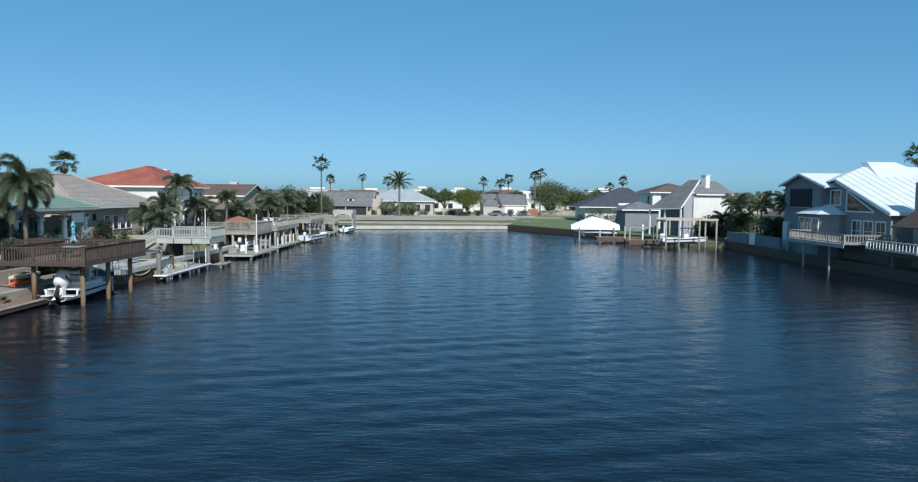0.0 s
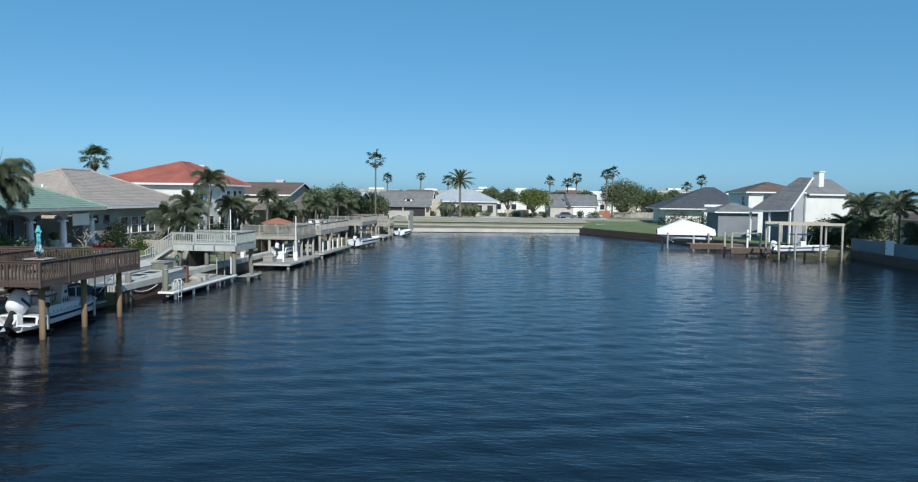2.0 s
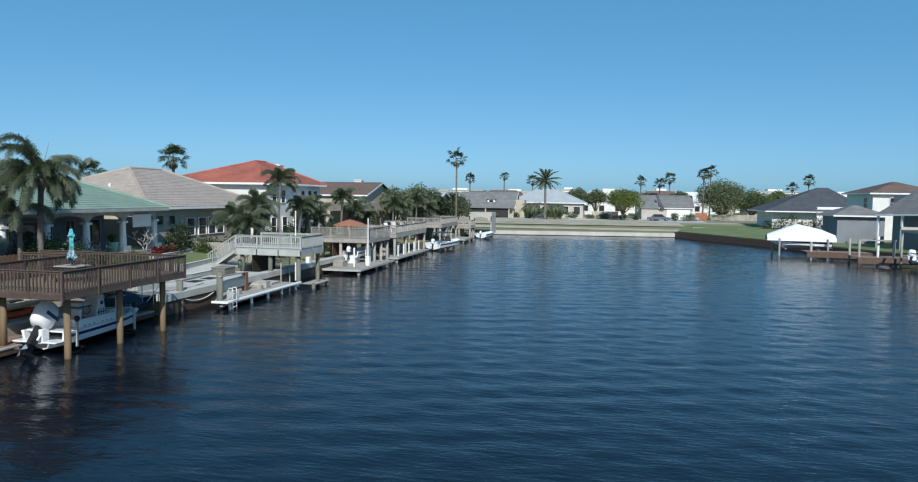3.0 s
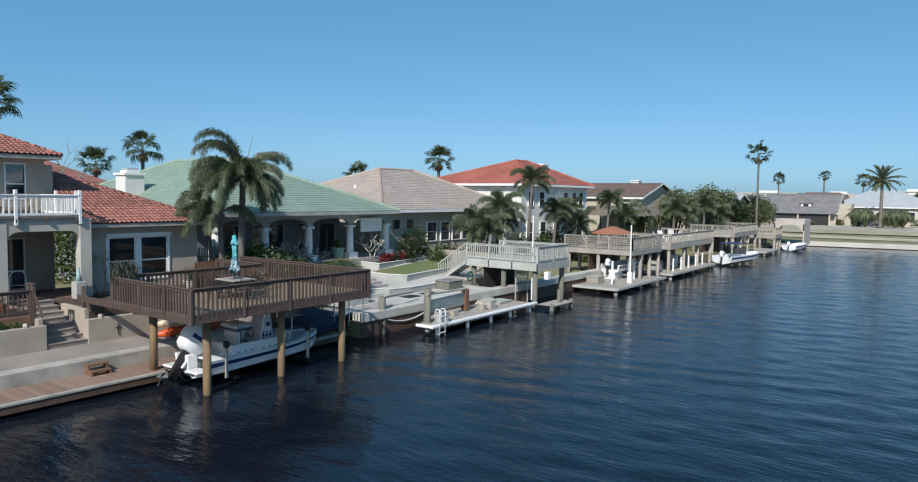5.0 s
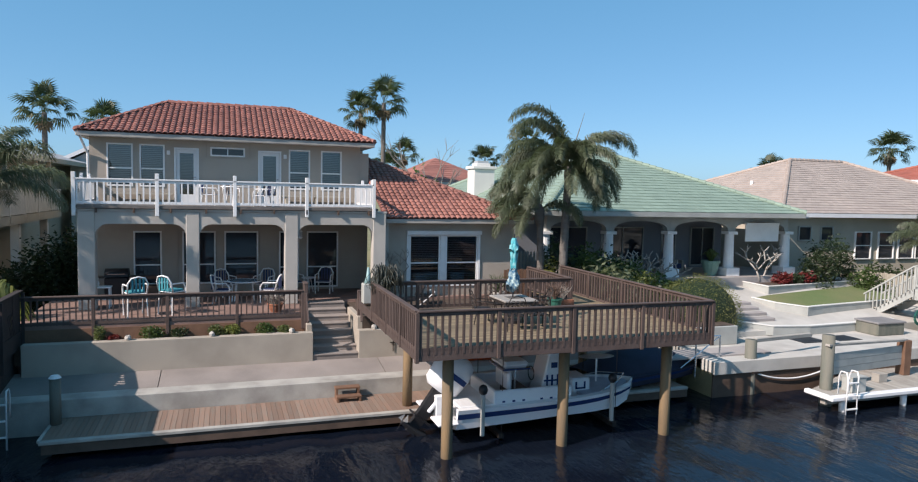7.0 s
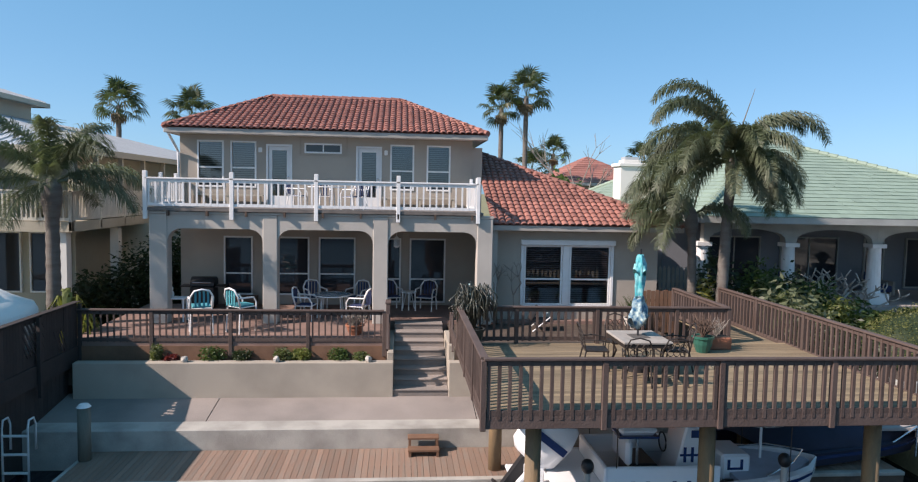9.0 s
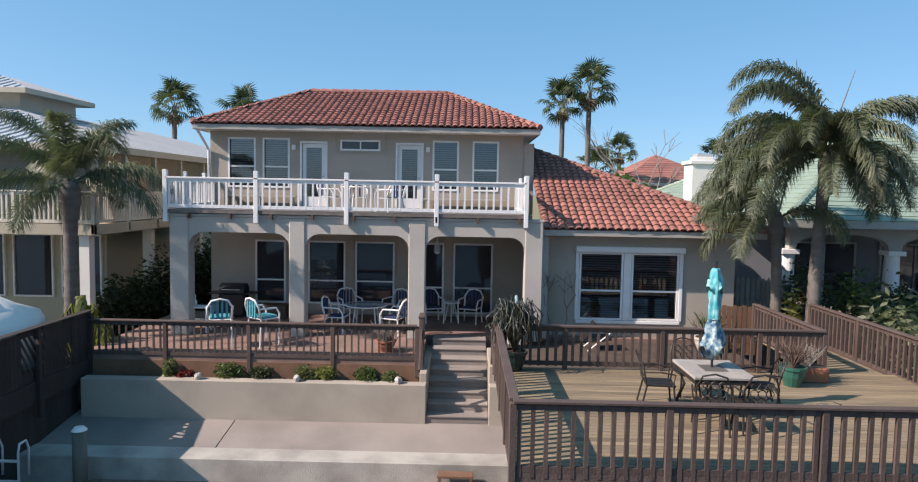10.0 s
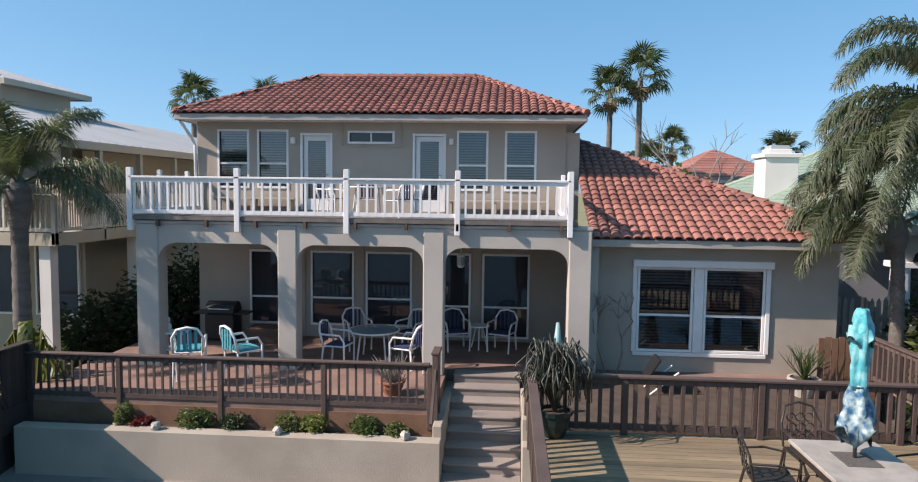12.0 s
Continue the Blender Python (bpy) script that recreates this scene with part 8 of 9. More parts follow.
bush((-34.6, 53.0, 0.9), 1.0, 0.9, 4.2, "dark tall shrub between the houses", LEAF_DARK, 1800, 0.12, 8)
bush((-33.2, 51.9, 2.4), 0.3, 0.3, 1.9, "yellow-leaved croton beside the palm trunks", YELLOW, 160, 0.12, 9, lobes=3)
for i, (x, y, r, h, mt) in enumerate(((-35.2, 55.4, 1.1, 2.6, LEAF_DARK), (-35.4, 68.2, 0.9, 2.3, LEAF_DARK), (-34.6, 70.6, 0.9, 1.9, LEAF), (-36.6, 71.4, 0.9, 2.6, LEAF_DARK))):
    bush((x, y, 1.55 if x < -35.0 else 1.2), r, r, h + 0.5, "leafy porch border shrub", mt, 1300, 0.1, 230 + i, group="porch shrubs")
for i, (y, mt) in enumerate(((66.0, LEAF_RED), (67.4, LEAF_RED), (66.8, LEAF_DARK))):
    bush((-35.3, y, 2.45), 0.5, 0.6, 0.7, "dark red leafy shrub in the bed", mt, 500, 0.1, 60 + i, group="red shrubs")
bush((-35.7, 69.0, 2.3), 1.0, 1.3, 2.7, "dark green rounded shrub by the porch", LEAF_DARK, 1800, 0.09, 12)
bush((-34.2, 71.4, 1.0), 1.0, 0.8, 1.9, "mid green shrub before the fence", LEAF, 1100, 0.1, 13)
pot((-36.6, 62.6, 2.9), 0.42, 0.75, mat("pale_green_glaze", (0.20, 0.34, 0.27), 0.35, vary=0.1, scale=3, bump=0.03), "large pale green glazed pot on the porch")
spiky((-36.6, 62.6, 3.55), 0.6, 0.75, 60, "leafy plant in a green pot", LEAF, 15, 0.05)
for i, (x, y, r, h) in enumerate(((-36.3, 31.2, 0.9, 2.7), (-37.4, 31.4, 1.0, 3.0))):
    bush((x, y, G), r, 0.8, h, "dark hedge shrub in the gap between houses", LEAF_DARK, 1500, 0.11, 90 + i, group="gap shrubs")
spiky((-32.4, 32.8, G), 1.2, 3.2, 60, "yellow-green palm-like plant beside the fence", LEAF_LIGHT, 16, 0.06)
def frangipani(at, h, label, seed, stems=3):
    """Thick pale branches that fork again and again and end bluntly."""
    rnd = random.Random(seed)
    f = thing("frangipani", at, label, "tree")

    def grow(p, d, l, r, depth):
        q = p + d * l
        part("branch", Mesh().tube([p, p.lerp(q, 0.5) + Vector((rnd.uniform(-1, 1), rnd.uniform(-1, 1), 0)) * l * 0.1, q], [r, r * 0.9, r * 0.8], n=6), FRANGIPANI, f, smooth=True)
        if depth:
            a = rnd.uniform(0, 6.28)
            for k in range(rnd.choice((2, 2, 3))):
                a += 2.3
                grow(q, (d * 0.7 + Vector((math.cos(a), math.sin(a), 0.25)) * 0.75).normalized(), l * rnd.uniform(0.6, 0.85), r * 0.78, depth - 1)
    for k in range(stems):
        a = 6.28 * k / stems + seed
        grow(Vector((0.08 * math.cos(a), 0.08 * math.sin(a), -0.1)), Vector((math.cos(a) * 0.45, math.sin(a) * 0.45, 1)).normalized(), h * 0.38, 0.055, 3)
    return f


frangipani((-35.5, 57.4, 2.3), 2.3, "pale bare frangipani branches before the porch", 2, 4)
frangipani((-35.2, 58.6, 2.3), 1.9, "small leafless frangipani beside the porch steps", 3, 3)
frangipani((-35.7, 65.0, 2.55), 2.2, "pale leafless frangipani tree in the red-leaved bed", 5, 2)
for i, (x, y, r, h, mt) in enumerate(((-33.6, 56.3, 0.9, 1.6, LEAF_LIGHT), (-34.6, 56.4, 0.9, 1.9, LEAF), (-34.1, 58.6, 0.7, 1.0, LEAF_LIGHT), (-34.3, 54.2, 1.0, 2.8, LEAF), (-35.0, 60.4, 0.5, 0.7, LEAF))):
    bush((x, y, slope_z(x) - 0.1), r, r, h, "leafy bright green shrub on the slope before the porch", mt, 1500, 0.1, 330 + i, group="porch shrubs", lobes=7)
# trees and palms farther along
for i, (x, y, h, r, mt, lab) in enumerate(((-32.5, 118, 8.0, 3.2, LEAF, "broad green garden tree by the water"), (-31.0, 126, 8.8, 3.6, LEAF, "large leafy tree beside the canal"), (-29.0, 131, 7.0, 3.0, LEAF_DARK, "dark leafy tree near the water"), (-28.0, 140, 7.5, 3.2, LEAF, "leafy tree near the canal end"), (-34.5, 108.8, 6.0, 2.2, LEAF, "small leafy garden tree by the bank"))):
    tree((x, y, G), h, r, lab, LEAF_GREY if mt is LEAF else mt, 6500, 0.2, 30 + i, group="bank trees", lobes=18, stem=0.12, flat=1.1)
bare_tree((-30, 135, G), 9, 3, spread=0.5)
for i, (x, y, zt, R, lab) in enumerate(((-61.5, 49.3, 14.0, 0.95, "tall fan palm behind the red-roofed house"), (-60.5, 50.9, 14.7, 1.05, "tallest fan palm behind the red-roofed house"), (-75, 56.2, 11.6, 0.85, "smaller fan palm beyond the roofs"), (-72, 63.8, 11.0, 0.9, "fan palm seen over the green roof"), (-62, 22.6, 13.4, 1.0, "tall fan palm beyond the south house"), (-61, 27.8, 12.7, 1.0, "fan palm behind the roof ridge"), (-70, 67.5, 12.6, 1.0, "fan palm above the green roof"), (-60, 88.0, 10.4, 0.95, "fan palm beyond the tan roof"), (-57, 99.5, 12.8, 1.1, "tall fan palm behind the tan roof"), (-66, 52.5, 9.8, 0.9, "fan palm low behind the wing roof"), (-64, 31.0, 12.4, 0.9, "fan palm top above the roof"))):
    fan_palm((x, y, G), zt - G - 1.1, 26, R * 1.2, lab, i, r=0.2)
fan_palm((-26.2, 133, G), 12.6, 17, 1.2, "tall slender fan palm above the trees", 30, r=0.16)
bare_tree((-60, 54.6, G), 11.0, 5, spread=0.3, r=0.2)
bush((-52, 51.8, G), 2.0, 1.6, 7.4, "leafy tree top behind the wing roof", LEAF, 1400, 0.22, 17, name="tree")
rd = thing("house", (0, 0, 0), "distant tan house with dark red tile roof", "house")
box_walls(rd, -76, -64.6, 54.5, 61.5, 0.8, 7.6, STUCCO)
hip_roof(rd, -76.6, -64, 53.9, 62.1, 7.7, ((-70.8, 58.0, 10.0), (-69.8, 58.0, 10.0)), TILE_RED, step=0.5, trim=GREY_PAINT, caps=False)

# shrubs and palms that fill the yards behind the raised decks
for i, (x, y, r, h, mt) in enumerate(((-35.6, 73.4, 1.2, 2.6, LEAF_DARK), (-35.4, 75.8, 1.2, 2.2, LEAF), (-35.8, 78.2, 1.3, 2.8, LEAF_GREY), (-35.2, 81.0, 1.3, 2.4, LEAF), (-35.4, 84.2, 1.4, 3.0, LEAF_DARK), (-34.6, 87.4, 1.4, 3.2, LEAF), (-35.4, 90.6, 1.5, 3.4, LEAF_DARK), (-35.0, 94.0, 1.3, 2.6, LEAF), (-34.8, 99.5, 1.4, 3.0, LEAF_DARK), (-33.6, 103.5, 1.6, 3.2, LEAF_GREY), (-32.4, 92.0, 1.1, 2.0, LEAF_GREY))):
    bush((x, y, G), r, r * 1.1, h, "tall leafy shrub in a waterside yard", mt, 1700, 0.13, 260 + i, group="yard shrubs", lobes=7)
for i, (x, y, h) in enumerate(((-34.0, 74.4, 3.8), (-33.4, 89.0, 4.6), (-34.0, 92.6, 3.6), (-32.6, 101.0, 4.4))):
    feather_palm((x, y, G), h, 2.4, 16, "bushy green feather palm in a waterside yard", 280 + i, (0.2, 0.2), 0.15, singles=False, leaf=0.55, material=FROND, sway=(0.1, -0.2), bend=((80, 0), (66, -40), (46, -60), (24, -72), (0, -80)), plume=True, group="yard palms")
# dense planting between the main house and its southern neighbour
for i, (x, y, rx, h) in enumerate(((-38.4, 31.9, 1.0, 3.4), (-39.4, 32.4, 1.1, 3.8), (-40.6, 32.8, 1.2, 4.0), (-42.2, 33.0, 1.2, 4.0))):
    bush((x, y, G), rx, 1.0, h, "dense dark hedge shrub between two houses", LEAF_DARK, 2600, 0.10, 290 + i, group="gap shrubs", lobes=8)

for i, (x, y, h) in enumerate(((-30.6, 116.0, 4.6), (-29.8, 120.5, 5.4), (-29.0, 124.0, 4.2), (-29.6, 128.0, 5.6), (-31.0, 112.5, 5.0))):
    feather_palm((x, y, G), h, 2.5, 16, "shaggy grey-green palm on the far bank", 310 + i, (0.1, 0.1), 0.16, singles=False, leaf=0.6, sway=(0.1, -0.2), bend=((82, -40), (68, -66), (48, -78), (26, -82), (0, -86)), plume=True, group="far bank palms")


# ---- far end of the canal ----
HG = 2.0
SANDY = mat("sandy_grass", (0.40, 0.35, 0.26), 0.95, vary=0.3, scale=0.25, fine=12, bump=0.4, second=(0.24, 0.225, 0.14))
PALE_WALL = mat("pale_sea_wall", (0.52, 0.50, 0.46), 0.9, vary=0.15, scale=0.4, fine=20, bump=0.2)
solid("shore_bank", Mesh().add([(-120, 152, 0.87), (15, 157.5, 0.87), (26, 134, 0.87), (60, 130, 0.87), (300, 150, 0.87), (300, 178, HG), (-120, 178, HG), (-120, 900, HG), (600, 900, HG), (600, 178, HG)], [(0, 1, 6), (1, 2, 3, 4, 5, 6), (6, 5, 9, 8, 7)]), DRY_GRASS, "sloping strip of dry grass rising to the far street", "ground")
solid("beach", Mesh().prism([(-25.6, 149.2, 0.1), (12.2, 155.2, 0.1), (12.0, 158.0, 0.1), (-26, 152.5, 0.1)], (0, 0, 0.7)), PALE_WALL, "pale sandy edge with a low concrete lip", "sand")
solid("shore_sand", Mesh().add([(-40, 156, 1.05), (14, 159.5, 0.99), (14, 162.5, 1.2), (-40, 161, 1.32)], [(0, 1, 2, 3)]), SAND, "pale sand strip behind the water's edge", "sand")
solid("sea_wall_east", Mesh().prism([(12.1, 155.6, -0.5), (25.1, 132.6, -0.5), (34.2, 111.6, -0.5), (33.8, 111.3, -0.5), (24.7, 132.4, -0.5), (11.7, 155.4, -0.5)], (0, 0, 1.55)), SHADE_BROWN, "dark timber sea wall round the vacant lot", "wall")
solid("lawn_lot", Mesh().add([(12.5, 158, 1.06), (25.4, 133.5, 1.06), (34.5, 113, 1.06), (60, 128, 1.1), (60, 172, 1.9), (16, 172, 1.9)], [(0, 1, 2, 3, 4, 5)]), GRASS, "mown green grass on a vacant lot", "lawn")
solid("road", Mesh().box(-120, 300, 179, 186, HG - 0.2, HG + 0.03), CONCRETE, "pale grey street behind the shore", "road")
solid("yard", Mesh().box(-44, 14, 186.2, 206, HG - 0.2, HG + 0.02), SAND, "bare sandy yards before the far houses", "ground")
solid("shore_verge", Mesh().add([(-42, 165, 1.46), (15, 168, 1.62), (15, 177.9, 2.02), (-42, 177.9, 2.02)], [(0, 1, 2, 3)]), SANDY, "patchy sandy verge beside the street", "ground")
solid("footpath", Mesh().box(16, 60, 163, 164.2, 1.5, 1.72), CONCRETE, "narrow pale footpath over the grass", "pavement")
for i, (x0, x1) in enumerate(((-24, -17), (-10, -4), (8.5, 22.0))):
    solid("driveway", Mesh().box(x0, x1, 186, 196, HG - 0.1, HG + 0.05), PALE_WALL, "pale concrete driveway to a far house", "pavement")

f1 = gable_house("house", -38.5, -24.0, 192, 203, HG, 4.6, 8.5, "x", TAN_WALL, SHINGLE, "low grey shingle-roofed house with a small dormer")
# dark slab painted as the shade inside the porch
part("porch_shade", Mesh().box(-36, -25, 190.9, 191.6, HG, 4.5), INTERIOR_SHADE, f1)
for x in (-36.2, -31, -25):
    part("porch_post", Mesh().box(x - 0.15, x + 0.15, 190.6, 190.9, HG, 4.6), TAN_WALL, f1)
part("porch_roof", Mesh().prism([(-38.5, 190.3, 4.4), (-23.8, 190.3, 4.4), (-23.8, 192.4, 4.9), (-38.5, 192.4, 4.9)], (0, 0, 0.12)), SHINGLE, f1)
part("dormer", Mesh().box(-31, -29, 193.5, 196, 5.0, 6.6), WHITE_WALL, f1)
part("dormer_roof", Mesh().prism([(-31.3, 193.2, 6.6), (-28.7, 193.2, 6.6), (-30, 193.2, 7.5)], (0, 3, 0)), SHINGLE, f1)
part("dormer_pane", Mesh().box(-30.5, -29.5, 193.46, 193.5, 5.4, 6.4), GLASS, f1)
part("wall", Mesh().box(-23.9, -21.5, 194, 202, HG, 6.5), TAN_WALL, f1)
f2 = thing("house", (0, 0, 0), "white house with pale grey hipped metal roof", "house")
box_walls(f2, -25.5, -6.8, 199.5, 212, HG, 5.9, STUCCO_LIGHT)
hip_roof(f2, -26.2, -6.0, 198.8, 212.7, 6.0, ((-19.5, 205.5, 9.6), (-14, 205.5, 9.6)), METAL_ROOF, trim=WHITE, caps=False)
for x in (-23, -19.5, -12.2, -9.2):
    south_window(f2, 199.5, x, x + 1.6, 3.0, 5.0, sash=0)
# dark slab on the wall paints the shade of the entry
part("entry_shade", Mesh().box(-15.5, -12.9, 199.2, 199.45, HG, 5.2), INTERIOR_SHADE, f2)
f3 = gable_house("house", 7.9, 21.0, 205, 217, HG, 5.0, 8.3, "x", STUCCO_LIGHT, SHINGLE, "grey-roofed house with a white garage door")
part("garage_door", Mesh().box(14.5, 20.4, 204.8, 204.95, HG, 4.6), WHITE, f3, "wide white garage door")
part("wall", Mesh().box(8.0, 12.0, 201.5, 204.9, HG, 4.8), STUCCO_LIGHT, f3)
part("porch_roof", Mesh().prism([(7.6, 201.2, 4.8), (12.3, 201.2, 4.8), (12.3, 205.2, 6.2), (7.6, 205.2, 6.2)], (0, 0, 0.15)), SHINGLE, f3)
# a strip of darker shingle paints the shade in the valley
part("valley_shade", Mesh().prism([(12.9, 204.3, 4.6), (13.9, 204.3, 4.6), (12.4, 206.5, 8.0), (11.9, 206.5, 8.0)], (0, 0, 0.2)), SHINGLE_DARK, f3)
for i, (x, y, w, h, roof, wall, lab) in enumerate(((-46, 214, 15, 8.6, SHINGLE, TAN_WALL, "distant tan house with grey roof"), (-33, 230, 16, 9.4, SHINGLE_BROWN, WHITE_WALL, "distant house with brown shingle roof"), (-2, 240, 16, 9.6, ROOF_WHITE, WHITE_WALL, "distant white house with a pale roof"), (16, 238, 15, 9.8, SHINGLE_BROWN, TAN_WALL, "distant house with brown roof"), (30, 262, 18, 9.8, ROOF_WHITE, WHITE_WALL, "distant pale house with white roof"), (52, 250, 18, 9.6, SHINGLE, TAN_WALL, "distant house beyond the trees"), (75, 275, 22, 10.2, ROOF_WHITE, WHITE_WALL, "distant white house beyond the trees"), (-66, 250, 20, 9.4, SHINGLE, WHITE_WALL, "distant low house with grey roof"), (-90, 205, 18, 9.0, ROOF_WHITE, WHITE_WALL, "distant house with white roof"), (100, 240, 20, 9.8, SHINGLE_BROWN, TAN_WALL, "distant house with brown shingle roof"))):
    d = thing("house", (0, 0, 0), lab, "house", "distant houses")
    box_walls(d, x - w / 2, x + w / 2, y, y + 11, HG, h - 3, wall)
    hip_roof(d, x - w / 2 - 0.6, x + w / 2 + 0.6, y - 0.6, y + 11.6, h - 3, ((x - w / 4, y + 5.5, h), (x + w / 4, y + 5.5, h)), roof, step=0.6, caps=False)
    for j in range(3):
        south_window(d, y, x - w / 2 + 2 + j * w / 3.2, x - w / 2 + 3.6 + j * w / 3.2, 3.2, 5.0, sash=0)
for i, (x, y, w, h) in enumerate(((-58, 462, 24, 10.6), (-24, 470, 16, 12.2), (2, 466, 22, 11.6), (34, 462, 18, 12.0), (60, 470, 16, 11.4), (100, 460, 24, 12.4), (140, 466, 22, 11.4), (-96, 470, 30, 11.0))):
    d = thing("apartment_block", (0, 0, 0), "long pale apartment block on the horizon", "building", "horizon buildings")
    part("wall", Mesh().box(x - w / 2, x + w / 2, y, y + 14, HG, h), WHITE_WALL, d)
    part("roof", Mesh().box(x - w / 2 - 0.5, x + w / 2 + 0.5, y - 0.5, y + 14.5, h, h + 0.5), GREY_PAINT, d)
    part("penthouse", Mesh().box(x - w / 5, x + w / 7, y + 2, y + 9, h + 0.5, h + 1.7), WHITE_WALL, d)
    for j in range(int(w / 4)):
        part("window", Mesh().box(x - w / 2 + 1.2 + j * 4, x - w / 2 + 3.0 + j * 4, y - 0.05, y, h - 3.4, h - 1.4), GLASS, d)
# rows of houses and low trees between the street and the horizon
for i in range(26):
    rr = random.Random(i + 40)
    x, y = -92 + (i * 37 % 190) + rr.uniform(-4, 4), 270 + (i * 23 % 90)
    if i % 2:
        tree((x, y, HG), rr.uniform(6.5, 8.8), rr.uniform(4, 6), "low dark tree in the distance", LEAF_GREY, 700, 0.6, 300 + i, group="distant trees", stem=0.1, lobes=7)
        continue
    d = thing("house", (0, 0, 0), "low distant house with a hipped roof", "house", "distant houses")
    w = rr.uniform(14, 20)
    box_walls(d, x - w / 2, x + w / 2, y, y + 10, HG, 6.2, (TAN_WALL, WHITE_WALL, STUCCO_LIGHT)[i // 2 % 3])
    hip_roof(d, x - w / 2 - 0.6, x + w / 2 + 0.6, y - 0.6, y + 10.6, 6.2, ((x - w / 4, y + 5, 9.6), (x + w / 4, y + 5, 9.6)), (SHINGLE_BROWN, SHINGLE, TILE_TAN)[i // 2 % 3], step=0.9, caps=False)
tree((3.0, 190.5, HG), 8.0, 5.6, "round light green street tree with a full crown", LEAF_LIGHT, 7000, 0.26, 50, lobes=22, flat=0.75, stem=0.16)
tree((28.5, 208, HG), 11.6, 7.0, "large olive-green tree with a broad crown", LEAF_GREY, 12000, 0.26, 51, lobes=30, stem=0.04, flat=1.15)
tree((36.5, 211, HG), 8.8, 5.6, "olive-green tree beside a larger one", LEAF_OLIVE, 7000, 0.25, 52, lobes=18, stem=0.1, flat=1.0)
tree((42.0, 214, HG), 6.8, 4.0, "small yellowish-green tree at the lot edge", LEAF_LIGHT, 2800, 0.28, 53, lobes=12, stem=0.1)
for i, (x, y, h, r) in enumerate(((-4, 226, 8.4, 4.2), (-9, 232, 8.8, 4.2), (10, 230, 7.5, 4), (-52, 205, 7, 4), (-45, 190, 5.4, 2.8), (20, 226, 8, 3.6), (48, 232, 8.6, 4.2), (60, 228, 8.0, 4.0))):
    tree((x, y, HG), h, r, "dark tree among the far houses", LEAF_GREY, 2600, 0.36, 60 + i, group="far dark trees", lobes=13, stem=0.1, flat=1.0)
feather_palm((-15.6, 186.6, HG), 9.4, 4.0, 44, "date palm with a dense round crown of stiff fronds", 60, (0, 0), 0.34, singles=False, stiff=True, leaf=0.5, group="")
for i, (x, y) in enumerate(((-18.2, 187.5), (-15.2, 188.2), (-13.2, 187.6), (-20, 188.4), (-12, 189))):
    spiky((x, y, HG), 2.6, 3.9, 190, "spiky blue-green yucca clump", LEAF_GREY, 70 + i, 0.10, group="yucca clumps")
for i, (x, y, zt, R, lab) in enumerate(((-38.5, 208, 12.5, 1.1, "small distant fan palm over roofs"), (-21.5, 214, 12.2, 1.2, "fan palm behind the white house"), (-19.5, 216, 11.8, 1.0, "short fan palm behind the white house"), (8.8, 224, 12.6, 1.1, "fan palm above the street tree"), (23.5, 205, 14.2, 1.2, "tall slim fan palm near the big tree"), (25.3, 206, 14.8, 1.2, "tall slim fan palm of a pair"), (17.5, 232, 13.6, 1.3, "distant fan palm over the houses"), (15.0, 236, 12.4, 1.2, "distant short fan palm"), (62, 255, 14.0, 1.4, "fan palm beyond the dark roof"), (56, 250, 11.8, 1.2, "fan palm beyond the dark roof"), (-28.5, 206, 13.2, 0.9, "fan palm over the grey roof"))):
    fan_palm((x, y, HG), zt - HG - 0.4, 20, R, lab, 100 + i, r=0.2)


def car(at, turn, paint, label, L=4.8, W=1.8, Hc=1.45):
    c = thing("car", at, label, "car", "parked cars", turn=turn)
    prof = [(-L / 2, 0.45), (-L / 2 + 0.05, 0.85), (-L * 0.32, 0.95), (-L * 0.2, Hc), (L * 0.12, Hc), (L * 0.26, 0.98), (L / 2 - 0.1, 0.85), (L / 2, 0.6), (L / 2, 0.35), (-L / 2, 0.3)]
    part("body", Mesh().prism([(x, -W / 2, z) for x, z in prof], (0, W, 0)), paint, c, bevel=0.05)
    glass = [(-L * 0.29, 0.98), (-L * 0.19, Hc - 0.07), (L * 0.11, Hc - 0.07), (L * 0.22, 0.98)]
    for s in (-W / 2 - 0.01, W / 2 - 0.01):
        part("side_glass", Mesh().prism([(x, s, z) for x, z in glass], (0, 0.02, 0)), GLASS, c)
    for x in (-L * 0.3, L * 0.3):
        for s in (-1, 1):
            y = s * (W / 2 - 0.05)
            wh = part("wheel", Mesh().tube([(x, y - 0.1, 0.33), (x, y + 0.1, 0.33)], 0.33, n=14), BLACK, c)
            part("rim", Mesh().tube([(x, y - 0.11, 0.33), (x, y + 0.11, 0.33)], 0.18, n=10), CHROME, wh)
    for s in (-0.6, 0.6):
        part("headlight", Mesh().box(L / 2 - 0.02, L / 2 + 0.02, s - 0.15, s + 0.15, 0.6, 0.75), CHROME, c)
    return c


car((11.5, 190.2, HG + 0.05), 5, mat("grey_car_paint", (0.16, 0.18, 0.21), 0.25, 0.4, vary=0.04, bump=0), "dark silver pickup-sized car by the street tree", 5.4, 1.9, 1.6)
car((19.0, 194.0, HG + 0.05), 175, mat("silver_car_paint", (0.48, 0.50, 0.52), 0.25, 0.4, vary=0.04, bump=0), "silver car parked on the driveway", 4.4)
